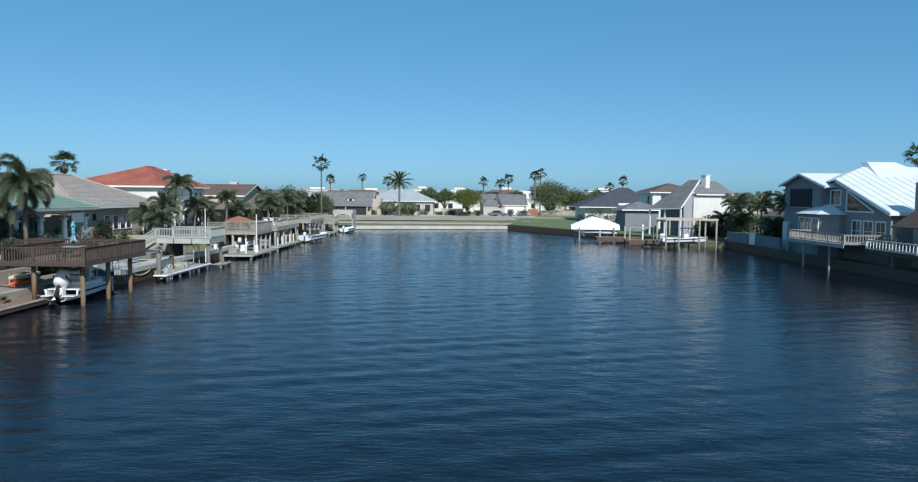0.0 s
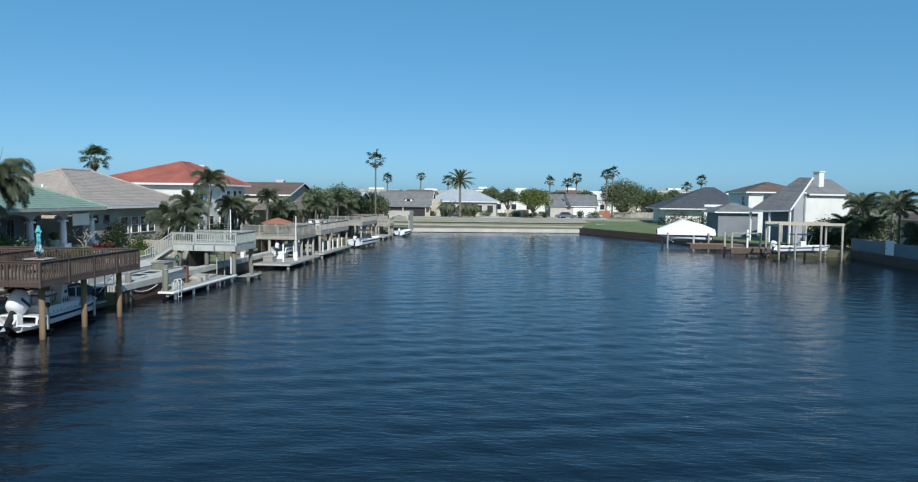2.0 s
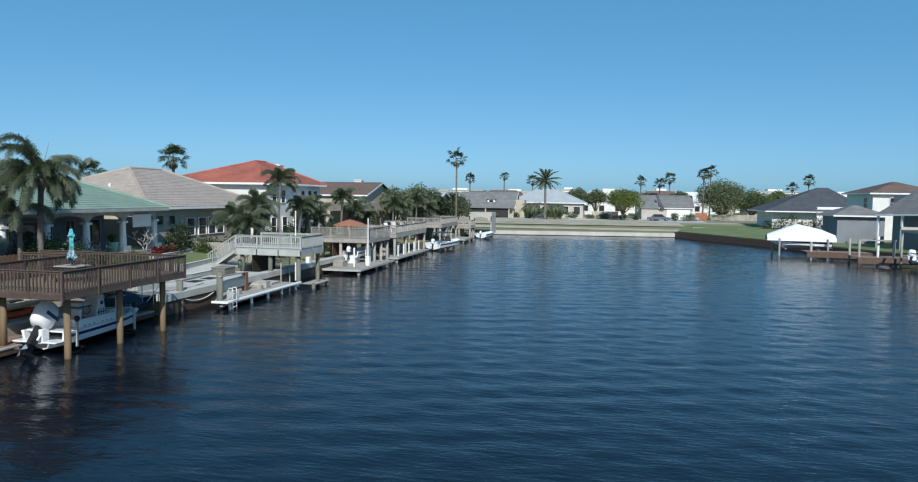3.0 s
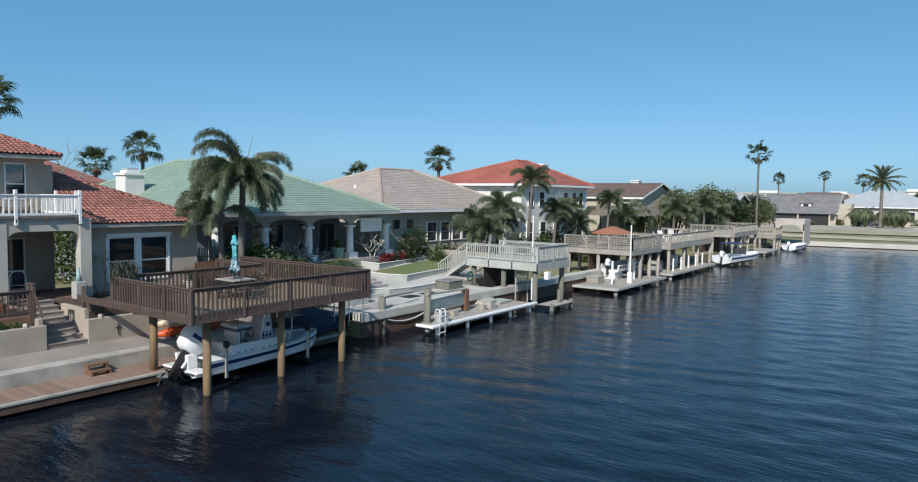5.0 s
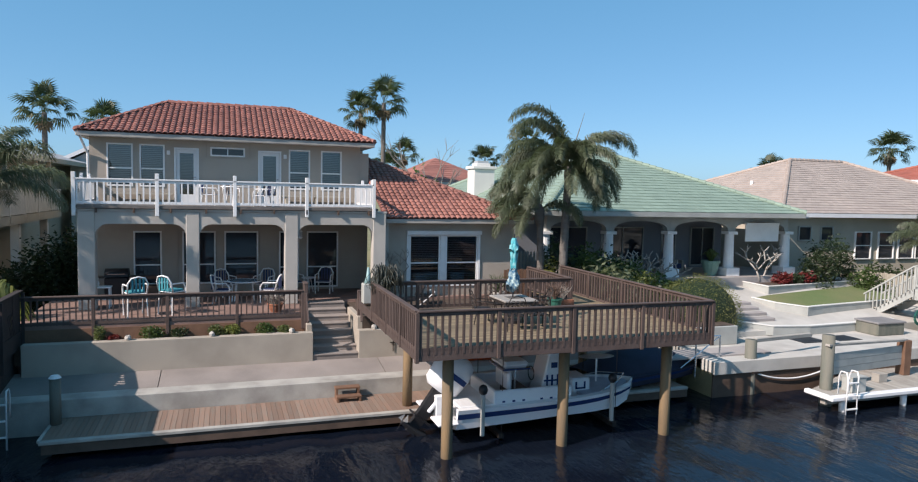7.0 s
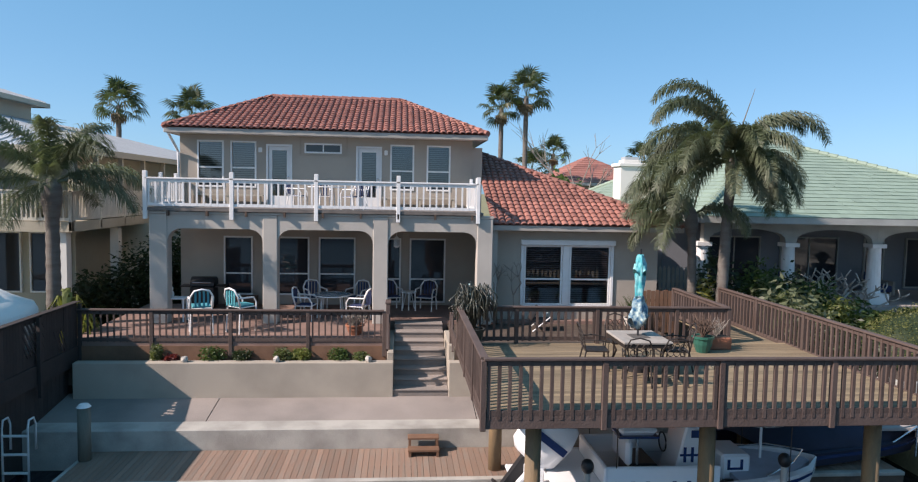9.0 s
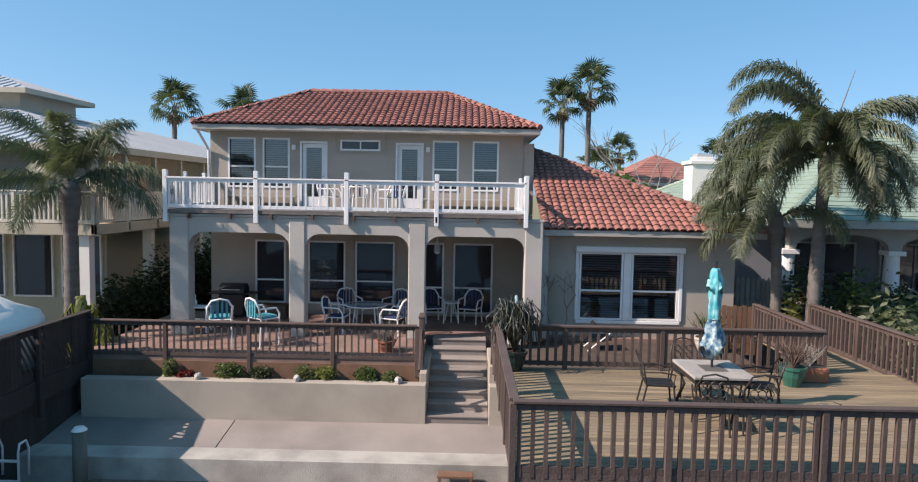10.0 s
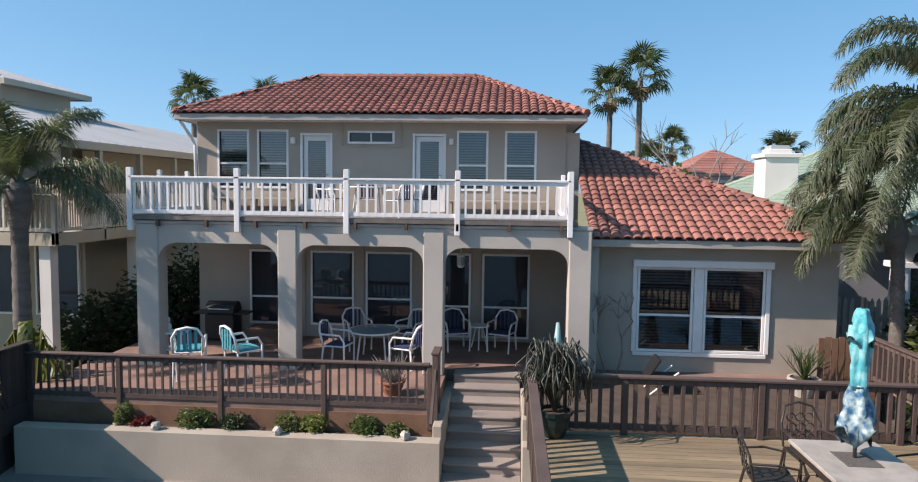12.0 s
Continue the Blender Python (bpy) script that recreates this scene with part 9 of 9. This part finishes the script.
wf = thing("wood_fence", (0, 0, 0), "tan board fence between far houses", "fence")
for i in range(22):
    part("fence_board", Mesh().box(-4.5 + i * 0.3, -4.22 + i * 0.3, 199.0, 199.06, HG, HG + 1.9), (CLAY if i > 16 else TAN_WALL), wf)
wf2 = thing("wood_fence", (0, 0, 0), "reddish board fence beside the garage", "fence")
for i in range(10):
    part("fence_board", Mesh().box(21.4 + i * 0.3, 21.68 + i * 0.3, 203.0, 203.06, HG, HG + 1.9), CLAY, wf2)
wf3 = thing("long_fence", (0, 0, 0), "long grey timber fence along the lot", "fence")
for i in range(60):
    part("fence_board", Mesh().box(25 + i * 0.5, 25.48 + i * 0.5, 206.0, 206.06, HG, HG + 1.5), GREY_WOOD, wf3)

# ---- boats and posts on the west side, far ----
b4 = boat((-22.6, 110.2, 0.15), 7.5, 2.4, 0.95, "white runabout with blue trim and canopy at the dock", turn=75)
part("windscreen", Mesh().prism([(-0.2, -0.8, 1.0), (0.4, -0.6, 1.0), (0.0, -0.6, 1.7), (-0.4, -0.8, 1.7)], (0, 1.5, 0)), GLASS, b4)
part("canopy", Mesh().box(-2.4, 0.2, -1.0, 1.0, 2.2, 2.3), CANVAS_BLUE, b4, bevel=0.04)
for x in (-2.2, 0.1):
    for y in (-0.9, 0.9):
        part("canopy_pole", Mesh().tube([(x, y, 0.9), (x, y, 2.2)], 0.025), CHROME, b4)
outboard(b4, -3.7, 0, 0.8, 0.9, 10)
b5 = boat((-26.0, 86.0, 0.9), 5.6, 2.0, 0.8, "white boat raised on a lift under the lattice deck", turn=85)
outboard(b5, -2.9, 0, 0.7, 0.8, 10)
for y in (-1.6, 1.6):
    part("lift_beam", Mesh().box(y - 0.08, y + 0.08, -1.4, 1.4, -0.12, 0.02), CHROME, b5)
b6 = boat((-21.5, 136.5, 0.15), 5.5, 2.0, 0.8, "small white boat moored by the shelter", turn=80)
outboard(b6, -2.9, 0, 0.7, 0.8, 10)
rope = thing("mooring_rope", (-26.85, 58.4, 0.0), "sagging white mooring rope along the sea wall", "rope")
part("strand", Mesh().tube([(0.0, -1.7 + 3.4 * k / 12, 0.78 - 0.3 * (1 - (k / 6 - 1) ** 2)) for k in range(13)], 0.03, n=6), WHITE, rope, smooth=True)
for y in (-1.7, 1.7):
    part("cleat", Mesh().box(-0.02, 0.08, y - 0.12, y + 0.12, 0.76, 0.83), IRON, rope)

# low shrubs and hedges before the far houses
for i in range(16):
    rq = random.Random(i + 700)
    x = -40 + i * 3.9 + rq.uniform(-1, 1)
    bush((x, rq.uniform(189.5, 198.5) if not -18 < x < 6 else 197.5, HG), rq.uniform(0.8, 1.9), rq.uniform(0.8, 1.4), rq.uniform(1.0, 2.4), "rounded yard shrub before the far houses", (LEAF_GREY, LEAF_OLIVE, LEAF)[i % 3], 420, 0.2, 400 + i, group="far yard shrubs", lobes=4)


# ---- east bank ----
# saltbox house with a sweeping grey roof, turned along the shore
def along(d, s, z):
    """A point d metres inland and s metres along the shore from the saltbox's low corner."""
    return (38.35 + 0.862 * d - 0.506 * s, 115.4 + 0.506 * d + 0.862 * s, z)


TURN_E = pose(38.35, 115.4, 0, 0, 0, 30.4)
eh = thing("house", (0, 0, 0), "white house with a long sweeping grey shingle roof and chimney", "house")
for q in ([along(0, 7.4, 5.7), along(0, 0, 6.0), along(4.5, 0, 10.8), along(4.5, 2.2, 10.8)],
          [along(0, 7.4, 5.7), along(4.5, 2.2, 10.8), along(12.5, 3.0, 10.8), along(9.0, 9.5, 6.2)],
          [along(2.6, -0.7, 8.3), along(13.0, -0.7, 8.3), along(12.5, 3.0, 10.7), along(4.5, 3.0, 10.7)],
          [along(13.0, -0.7, 8.3), along(13.0, 7.0, 8.3), along(12.5, 3.0, 10.7)]):
    sl = Mesh()
    course_slope(sl, q, 0.3)
    part("roof_shingles", raw(sl, "roof_shingles", SHINGLE), None, eh)["kind"] = "stuff"
# one white house: sun and shade are put into its wall colours
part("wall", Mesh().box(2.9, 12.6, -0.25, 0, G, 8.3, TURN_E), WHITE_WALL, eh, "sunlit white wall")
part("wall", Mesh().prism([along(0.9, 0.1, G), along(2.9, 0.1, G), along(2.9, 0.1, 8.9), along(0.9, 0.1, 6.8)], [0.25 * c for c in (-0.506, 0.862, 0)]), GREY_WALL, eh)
part("wall", Mesh().box(2.9, 3.1, 0.3, 7.2, G, 8.4, TURN_E), SLATE_AND_SHADE, eh, "grey wall in shade under the roof")
part("wall", Mesh().box(12.4, 12.6, 0, 8.5, G, 8.2, TURN_E), WHITE_WALL, eh)
part("wall", Mesh().box(3.1, 12.4, 7.0, 7.2, G, 6.4, TURN_E), WHITE_WALL, eh)
part("verge", Mesh().beam(along(0, -0.06, 5.9), along(4.5, -0.06, 10.7), 0.08, 0.26), WHITE, eh)
part("fascia", Mesh().box(2.9, 13.0, -0.78, -0.7, 8.1, 8.32, TURN_E), WHITE, eh)
part("eave_board", Mesh().beam(along(-0.04, 0, 5.85), along(-0.04, 7.4, 5.55), 0.06, 0.24), WHITE, eh)
for q in (0.2, 3.7, 7.2):
    part("porch_post", Mesh().box(0.1, 0.35, q - 0.12, q + 0.12, G, 5.7, TURN_E), WHITE, eh)
part("chimney", Mesh().box(7.2, 8.3, 1.0, 2.0, 8.5, 11.6, TURN_E).box(7.1, 8.4, 0.9, 2.1, 11.6, 11.75, TURN_E), WHITE_WALL, eh)
e2 = thing("house", (0, 0, 0), "two-storey white and grey house behind the saltbox", "house")
box_walls(e2, 40.5, 50.5, 140, 152, G, 8.7, WHITE_WALL)
hip_roof(e2, 39.8, 51.2, 139.3, 152.7, 8.8, ((45.5, 145, 10.7), (45.5, 147, 10.7)), SHINGLE_BROWN, caps=False)
west_window(e2, 40.5, 142, 143.5, 6.4, 8.0)
south_window(e2, 140, 43, 44.6, 6.4, 8.0)
e3 = thing("house", (0, 0, 0), "white single-storey house with dark blue-grey shingle roof", "house")
box_walls(e3, 31.5, 48, 166, 180, 1.2, 5.2, WHITE_WALL)
hip_roof(e3, 29.8, 49.7, 164.2, 181.8, 5.3, ((41.5, 173, 10.1), (43.5, 173, 10.1)), SHINGLE_DARK, caps=False)
part("entry", Mesh().box(39.4, 44.6, 164.9, 165.9, 1.2, 6.2), WHITE, e3, bevel=0.05)
# no hole: a dark slab paints the shade in the entry
part("entry_opening", Mesh().box(40.6, 43.4, 164.8, 164.9, 1.2, 5.4), INTERIOR_SHADE, e3)
e4 = thing("house", (0, 0, 0), "small house with a brown hip roof behind others", "house", "distant houses")
box_walls(e4, 52, 64, 176, 188, 1.2, 7.5, TAN_WALL)
hip_roof(e4, 51, 65, 175, 189, 7.6, ((57, 182, 10.6), (59, 182, 10.6)), SHINGLE_BROWN, caps=False)
lw = thing("house", (0, 0, 0), "low grey-roofed annexe beside the saltbox", "house")
# dark walls stand in for the shade of an open porch
box_walls(lw, 33, 39.5, 132, 139, G, 5.2, SLATE_AND_SHADE)
hip_roof(lw, 32.2, 40.2, 131.3, 139.7, 5.3, ((36, 135, 6.8), (36.5, 135, 6.8)), SHINGLE, caps=False)

for i, (d, q, r, h, mt) in enumerate(((3.6, -1.6, 1.5, 3.8, LEAF_DARK), (5.8, -1.8, 1.6, 4.3, LEAF_DARK), (8.2, -2.0, 1.7, 4.0, LEAF), (10.6, -2.0, 1.7, 4.6, LEAF_DARK), (13.0, -2.2, 1.8, 5.0, LEAF_DARK), (15.5, -3.0, 2.0, 4.6, LEAF_DARK), (18.0, -4.5, 2.0, 4.2, LEAF))):
    bush(along(d, q, G), r, r, h, "tall dark hedge shrub before the saltbox wall", mt, 1500, 0.17, 350 + i, group="saltbox hedge", lobes=7)

# grey house with the white roof, nearest on this bank
wh = thing("house", (0, 0, 0), "large blue-grey house with white roof, bay window and gables", "house")
WB = mat("blue_grey_siding", (0.25, 0.25, 0.255), 0.8, vary=0.1, scale=0.6, fine=25, bump=0.1)
part("wall", Mesh().prism([(45.2, 69.8, G), (45.2, 84.0, G), (45.2, 84.0, 9.65), (45.2, 79.3, 9.65), (45.2, 69.8, 6.3)], (0.25, 0, 0)), WB, wh)
part("wall", Mesh().box(45.45, 62, 69.8, 70.05, G, 6.3), WB, wh)
part("wall", Mesh().box(61.75, 62, 70.05, 92, G, 9.0), WB, wh)
part("wall", Mesh().box(46, 61.75, 91.75, 92, G, 9.0), WB, wh)
part("main_roof", Mesh().prism([(44.7, 69.2, 6.2), (62.6, 69.2, 6.2), (59.5, 84.2, 11.5), (50.5, 84.2, 11.5), (44.7, 79.5, 9.84)], (0, 0, 0.16)), ROOF_WHITE, wh)
part("main_roof", Mesh().prism([(46.0, 93.5, 8.6), (62.6, 93.5, 8.6), (59.5, 84.2, 11.5), (50.5, 84.2, 11.5)], (0, 0, 0.16)), ROOF_WHITE, wh)
part("main_roof", Mesh().prism([(44.7, 79.5, 9.84), (50.5, 84.2, 11.5), (46.0, 93.5, 8.6)], (0, 0, 0.16)), ROOF_WHITE, wh)
part("main_roof", Mesh().prism([(62.6, 69.2, 6.2), (62.6, 93.5, 8.6), (59.5, 84.2, 11.5)], (0, 0, 0.16)), ROOF_WHITE, wh)
part("ridge_crest", Mesh().prism([(50, 80.0, 10.2), (57, 80.0, 10.2), (55, 85, 12.3), (51.5, 85, 12.3)], (0, 1.5, 0)), ROOF_WHITE, wh)
for i in range(16):
    x = 45.6 + i * 1.05
    part("roof_seam", Mesh().beam((x, 69.25, 6.4), (min(x, 59.4), min(84.1, 79.5 + (x - 44.7) * 0.81), 6.4 + 0.3533 * (min(84.1, 79.5 + (x - 44.7) * 0.81) - 69.25)), 0.05, 0.05), ROOF_WHITE, wh)
part("verge", Mesh().beam((44.68, 69.1, 6.1), (44.68, 79.5, 9.79), 0.12, 0.34), WHITE, wh)
part("eave_board", Mesh().box(44.7, 62.6, 69.12, 69.2, 6.0, 6.3), WHITE, wh)
part("gable_wing", Mesh().prism([(44.4, 82.2, G), (44.4, 91.2, G), (44.4, 91.2, 9.5), (44.4, 86.6, 10.6), (44.4, 82.2, 9.5)], (8, 0, 0)), WB, wh)
for a, b in (((43.9, 80.2, 9.0), (43.9, 86.6, 10.75)), ((43.9, 92.0, 9.3), (43.9, 86.6, 10.75))):
    q = [a, (54, a[1], a[2]), (54, b[1], b[2]), b]
    part("gable_roof", Mesh().prism(q, (0, 0, 0.16)), ROOF_WHITE, wh)
    part("verge", Mesh().beam((43.85, a[1], a[2]), (43.85, b[1], b[2]), 0.08, 0.25), WHITE, wh)
# no hole: a dark slab paints the shade of the recessed balcony
part("balcony_opening", Mesh().box(44.3, 44.38, 84.2, 89.6, 6.6, 8.9), INTERIOR_SHADE, wh)
part("balcony_rail", Mesh().box(44.24, 44.3, 84.2, 89.6, 6.5, 6.6), GREY_PAINT, wh)
west_window(wh, 45.2, 79.2, 81.2, 7.0, 8.6, sash=0.5, mull=1, frame=0.14)
part("clerestory", Mesh().prism([(45.12, 72.6, 6.3), (45.12, 77.6, 6.3), (45.12, 77.6, 8.4)], (0.06, 0, 0)), GLASS, wh)
for a, b in (((45.1, 72.4, 6.25), (45.1, 77.8, 8.6)), ((45.1, 72.4, 6.25), (45.1, 77.8, 6.25)), ((45.1, 77.8, 6.2), (45.1, 77.8, 8.65))):
    part("window_frame", Mesh().beam(a, b, 0.1, 0.16), WHITE, wh)
for y0 in (70.6, 72.8, 75.0):
    west_window(wh, 45.2, y0, y0 + 1.5, 3.1, 5.2, sash=0.5, mull=1, frame=0.14)
bay = part("bay", Mesh().prism([(43.0, 79.6, G), (43.0, 84.4, G), (44.6, 85.8, G), (46.1, 85.8, G), (46.1, 78.2, G), (44.6, 78.2, G)], (0, 0, 5.0)), WB, wh)
tip = (45.8, 82, 7.3)
ring = [(42.5, 79.3, 5.85), (42.5, 84.7, 5.85), (44.4, 86.4, 5.85), (46.4, 86.4, 5.85), (46.4, 77.6, 5.85), (44.4, 77.6, 5.85)]
part("bay_roof", Mesh().add(ring + [tip], [(i, (i + 1) % 6, 6) for i in range(6)] + [tuple(range(6))]), ROOF_WHITE, wh)
for y0 in (79.8, 81.4, 83.0):
    west_window(wh, 43.0, y0, y0 + 1.2, 3.1, 5.3, sash=0, mull=1, frame=0.14)
part("porch_arch", Mesh().box(44.1, 44.4, 89.6, 90.9, G, 4.6), WHITE_WALL, wh)
part("chimney", Mesh().box(46.5, 48.2, 66.4, 68.2, G, 9.4), STUCCO, wh)
part("annexe", Mesh().box(46.2, 60, 55, 66.3, G, 6.6), STUCCO, wh)
part("awning", Mesh().prism([(42.8, 58, 4.9), (42.8, 66.0, 4.9), (46.2, 66.0, 7.2), (46.2, 58, 7.2)], (0, 0, 0.12)), SHADE_BROWN, wh, "dark brown awning over the terrace")
for y in (58.3, 65.7):
    part("awning_post", Mesh().box(42.9, 43.1, y - 0.1, y + 0.1, G, 4.9), GREY_WOOD, wh)
for p0, p1, lab in (((40.0, 69.0), (40.0, 80.6), "pale timber deck with ornamental railing on tall posts"), ((41.9, 52.0), (41.9, 68.4), "weathered terrace deck with picket railing")):
    dk = thing("deck", (0, 0, 0), lab, "deck", "east bank decks")
    hz = 3.0 if p0[1] > 60 else 2.6
    planks(dk, p0[0], p0[0] + 5.5, p0[1], p1[1], hz, GREY_WOOD, "x", 0.4)
    part("rim_board", Mesh().box(p0[0] - 0.06, p0[0], p0[1], p1[1], hz - 0.4, hz), STUCCO_LIGHT if hz == 3.0 else SHADE_BROWN, dk)
    railing(dk, p0, p1, hz + 1.0, hz, GREY_WOOD if hz == 3.0 else WHITE_WALL, posts=[0, 0.25, 0.5, 0.75, 1.0], gap=0.3 if hz == 3.0 else 0.5, bal=0.07)
    railing(dk, p0, (p0[0] + 5, p0[1]), hz + 1.0, hz, GREY_WOOD, posts=[0.5, 1.0], gap=0.3, bal=0.07)
    railing(dk, p1, (p1[0] + 5, p1[1]), hz + 1.0, hz, GREY_WOOD, posts=[0.5, 1.0], gap=0.3, bal=0.07)
    k = 2 if p0[1] > 60 else 0
    for i in range(k):
        pile(dk, p0[0] + 0.3, p0[1] + 3.2 + i * 5.4, -1.5, hz - 0.35, 0.13, GREY_WOOD)
# dark brown carries the shade on this wall
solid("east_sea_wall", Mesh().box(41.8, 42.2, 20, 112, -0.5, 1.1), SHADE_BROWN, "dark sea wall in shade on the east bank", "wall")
solid("east_fence_wall", Mesh().box(42.6, 42.9, 88.5, 106, 0.8, 2.5), SLATE_AND_SHADE, "grey garden wall along the east bank", "wall")
gt = thing("gate", (42.5, 96.5, G), "white garden gate in a grey wall", "gate")
part("panel", Mesh().box(-0.06, 0.06, -0.9, 0.9, 0, 1.9), WHITE, gt, bevel=0.02)
part("latch", Mesh().box(-0.1, -0.06, 0.6, 0.7, 0.9, 1.0), IRON, gt)
for i, (x, y, h) in enumerate(((46, 91.5, 7.0), (46.5, 94.0, 6.4), (45, 99.5, 6.2), (46, 103.0, 6.6), (47, 96.2, 6.9), (44.6, 107.5, 6.4), (46, 111.0, 6.0))):
    feather_palm((x, y, G), h - 0.8, 2.9, 17, "dark backlit garden palm on the east bank", 200 + i, (0, 0), 0.16, singles=False, leaf=0.6, material=FROND, group="east bank palms", bend=((80, 0), (66, -40), (46, -60), (24, -72), (0, -80)), plume=True)
for i, (x, y) in enumerate(((44.5, 93.5), (44.8, 109.5), (44.2, 113.5))):
    bush((x, y, G), 1.4, 2.2, 3.0, "dark clipped shrub behind the garden wall", LEAF_DARK, 1400, 0.16, 120 + i, group="east shrubs")
for i, (x, y, h) in enumerate(((44.6, 94.2, 2.2), (44.6, 106.0, 2.6), (44.0, 110.8, 2.8))):
    feather_palm((x, y, G), h, 2.8, 26, "bushy low palm behind the garden wall", 330 + i, (0, 0), 0.18, singles=False, leaf=0.6, material=FROND, group="low garden palms", bend=((80, -10), (62, -44), (44, -60), (24, -70), (4, -76)), plume=True)
bg = thing("house", (0, 0, 0), "low beige house behind the garden palms", "house")
box_walls(bg, 52, 64, 96, 113, G, 5.0, STUCCO_LIGHT)
hip_roof(bg, 51.2, 64.8, 95.2, 113.8, 5.1, ((58, 102, 7.6), (58, 107, 7.6)), SHINGLE_BROWN, step=0.5, caps=False)
for y0 in (98, 101.5, 106, 109.5):
    west_window(bg, 52, y0, y0 + 1.8, 2.4, 4.2, sash=0.5)
bush((46.0, 117.8, G), 3.6, 2.0, 3.4, "dense green hedge against the white wall", LEAF_DARK, 3000, 0.18, 130)
fan_palm((60, 88, G), 12.5, 20, 1.2, "fan palm rising behind the white roof", 140)
fan_palm((58, 70, G), 12.2, 20, 1.2, "fan palm rising behind the white roof", 141)

# timber boat lift with an overhead frame
cp = thing("boat_hoist", (0, 0, 0), "tall timber boat lift frame with a pale top beam", "boat lift")
for y in (99.5, 104.0):
    part("top_beam", Mesh().box(30.9, 38.7, y - 0.12, y + 0.12, 4.3, 4.6), TAN_WALL, cp)
for x in (31.1, 38.5):
    part("cross_beam", Mesh().box(x - 0.1, x + 0.1, 99.6, 103.9, 4.05, 4.3), TAN_WALL, cp)
for x in (31.1, 33.0, 36.0, 38.5):
    for y in (99.5, 104.0):
        pile(cp, x, y, -1.5, 4.3, 0.13, GREY_WOOD)
b1 = boat((34.6, 101.6, 0.75), 7.0, 2.3, 0.85, "white centre-console boat with blue canopy on a lift", turn=5)
outboard(b1, -3.5, 0, 0.75, 1.0, 10)
part("canopy", Mesh().box(-1.2, 1.0, -0.9, 0.9, 2.3, 2.4), CANVAS_BLUE, b1, bevel=0.04)
part("console", Mesh().box(-0.3, 0.4, -0.4, 0.4, 0.4, 1.5), GEL, b1, bevel=0.05)
for x, k in ((-1.1, 0.6), (0.9, -0.6)):
    for y in (-0.8, 0.8):
        part("canopy_pole", Mesh().tube([(x + k, y, 0.8), (x, y, 2.3)], 0.03), CHROME, b1)
for y in (-2.0, 2.0):
    part("cradle_beam", Mesh().box(y - 0.1, y + 0.1, -2.2, 2.4, -0.12, 0.02), CHROME, b1)
dk = thing("dock", (0, 0, 0), "brown timber dock with posts and clutter on the east bank", "dock")
planks(dk, 27.0, 34.5, 105, 108.5, 1.0, DOCK_WOOD, "x", 0.3)
planks(dk, 23.5, 31.0, 112, 114.5, 1.0, DOCK_WOOD, "x", 0.3)
part("skirt", Mesh().box(27.0, 34.5, 104.8, 104.95, 0.3, 1.0), SHADE_BROWN, dk)
part("skirt", Mesh().box(23.5, 31.0, 111.8, 111.95, 0.3, 1.0), SHADE_BROWN, dk)
for x, y, z in ((27.2, 105.2, 3.0), (30.8, 105.2, 3.0), (34.2, 105.2, 1.4), (24.0, 112, 2.2), (29.4, 105.9, 3.4), (27.2, 108.3, 3.0)):
    pile(dk, x, y, -1.5, z, 0.14, WHITE_WALL if x > 29 and z > 3.2 else GREY_WOOD)
part("handrail", Mesh().box(27.1, 31, 105.1, 105.25, 2.9, 3.05), GREY_WOOD, dk)
b2 = boat((24.6, 119.5, 0.95), 7.4, 2.6, 1.0, "white boat under a pale cover on a lift", turn=175)
part("cover", Mesh().loft([[(x, w * math.cos(a), 1.0 + h * math.sin(a)) for a in [math.pi * i / 8 for i in range(9)]] for x, w, h in ((-4.2, 1.4, 0.9), (-2.5, 1.6, 1.6), (0.5, 1.6, 2.3), (2.5, 1.5, 1.5), (4.2, 1.2, 0.8))], closed=False, caps=False), WHITE, b2, "white peaked canvas boat cover", smooth=False)
outboard(b2, -3.8, 0, 0.8, 0.9, 10)
for y in (-2.0, 2.0):
    part("cradle_beam", Mesh().box(y - 0.1, y + 0.1, -2.0, 2.0, -0.12, 0.02), CHROME, b2)
for x in (21.6, 27.6):
    for y in (117.6, 121.4):
        pl = thing("lift_post", (x, y, -1.5), "grey timber boat lift post", "post", "lift posts")
        part("shaft", Mesh().tube([(0, 0, 0), (0, 0, 3.8)], 0.14), GREY_WOOD, pl)
        part("cap", Mesh().tube([(0, 0, 3.8), (0, 0, 3.95)], [0.16, 0.03]), WHITE, pl)
bare_tree((31.5, 136, G), 6.0, 9, "small bare tree by the far house", 0.3, 0.1)
for i in range(9):
    bush((30.5 + i * 2.0, 163.6 - 0.3 * (i % 3), 1.3), 1.5, 1.3, 2.4 + 0.6 * (i % 3), "rounded shrub before the far houses", LEAF_DARK, 500, 0.16, 150 + i, group="far shrubs")


# ---- clay tiles of the near roofs ----
tiled_slope(house, wing, 150)
tiled_slope(house, polys["east"], 150)
tiled_slope(house, polys["north"], 0)
tiled_slope(house, polys["south"], 0)
tiled_slope(house, wing_side, 0)
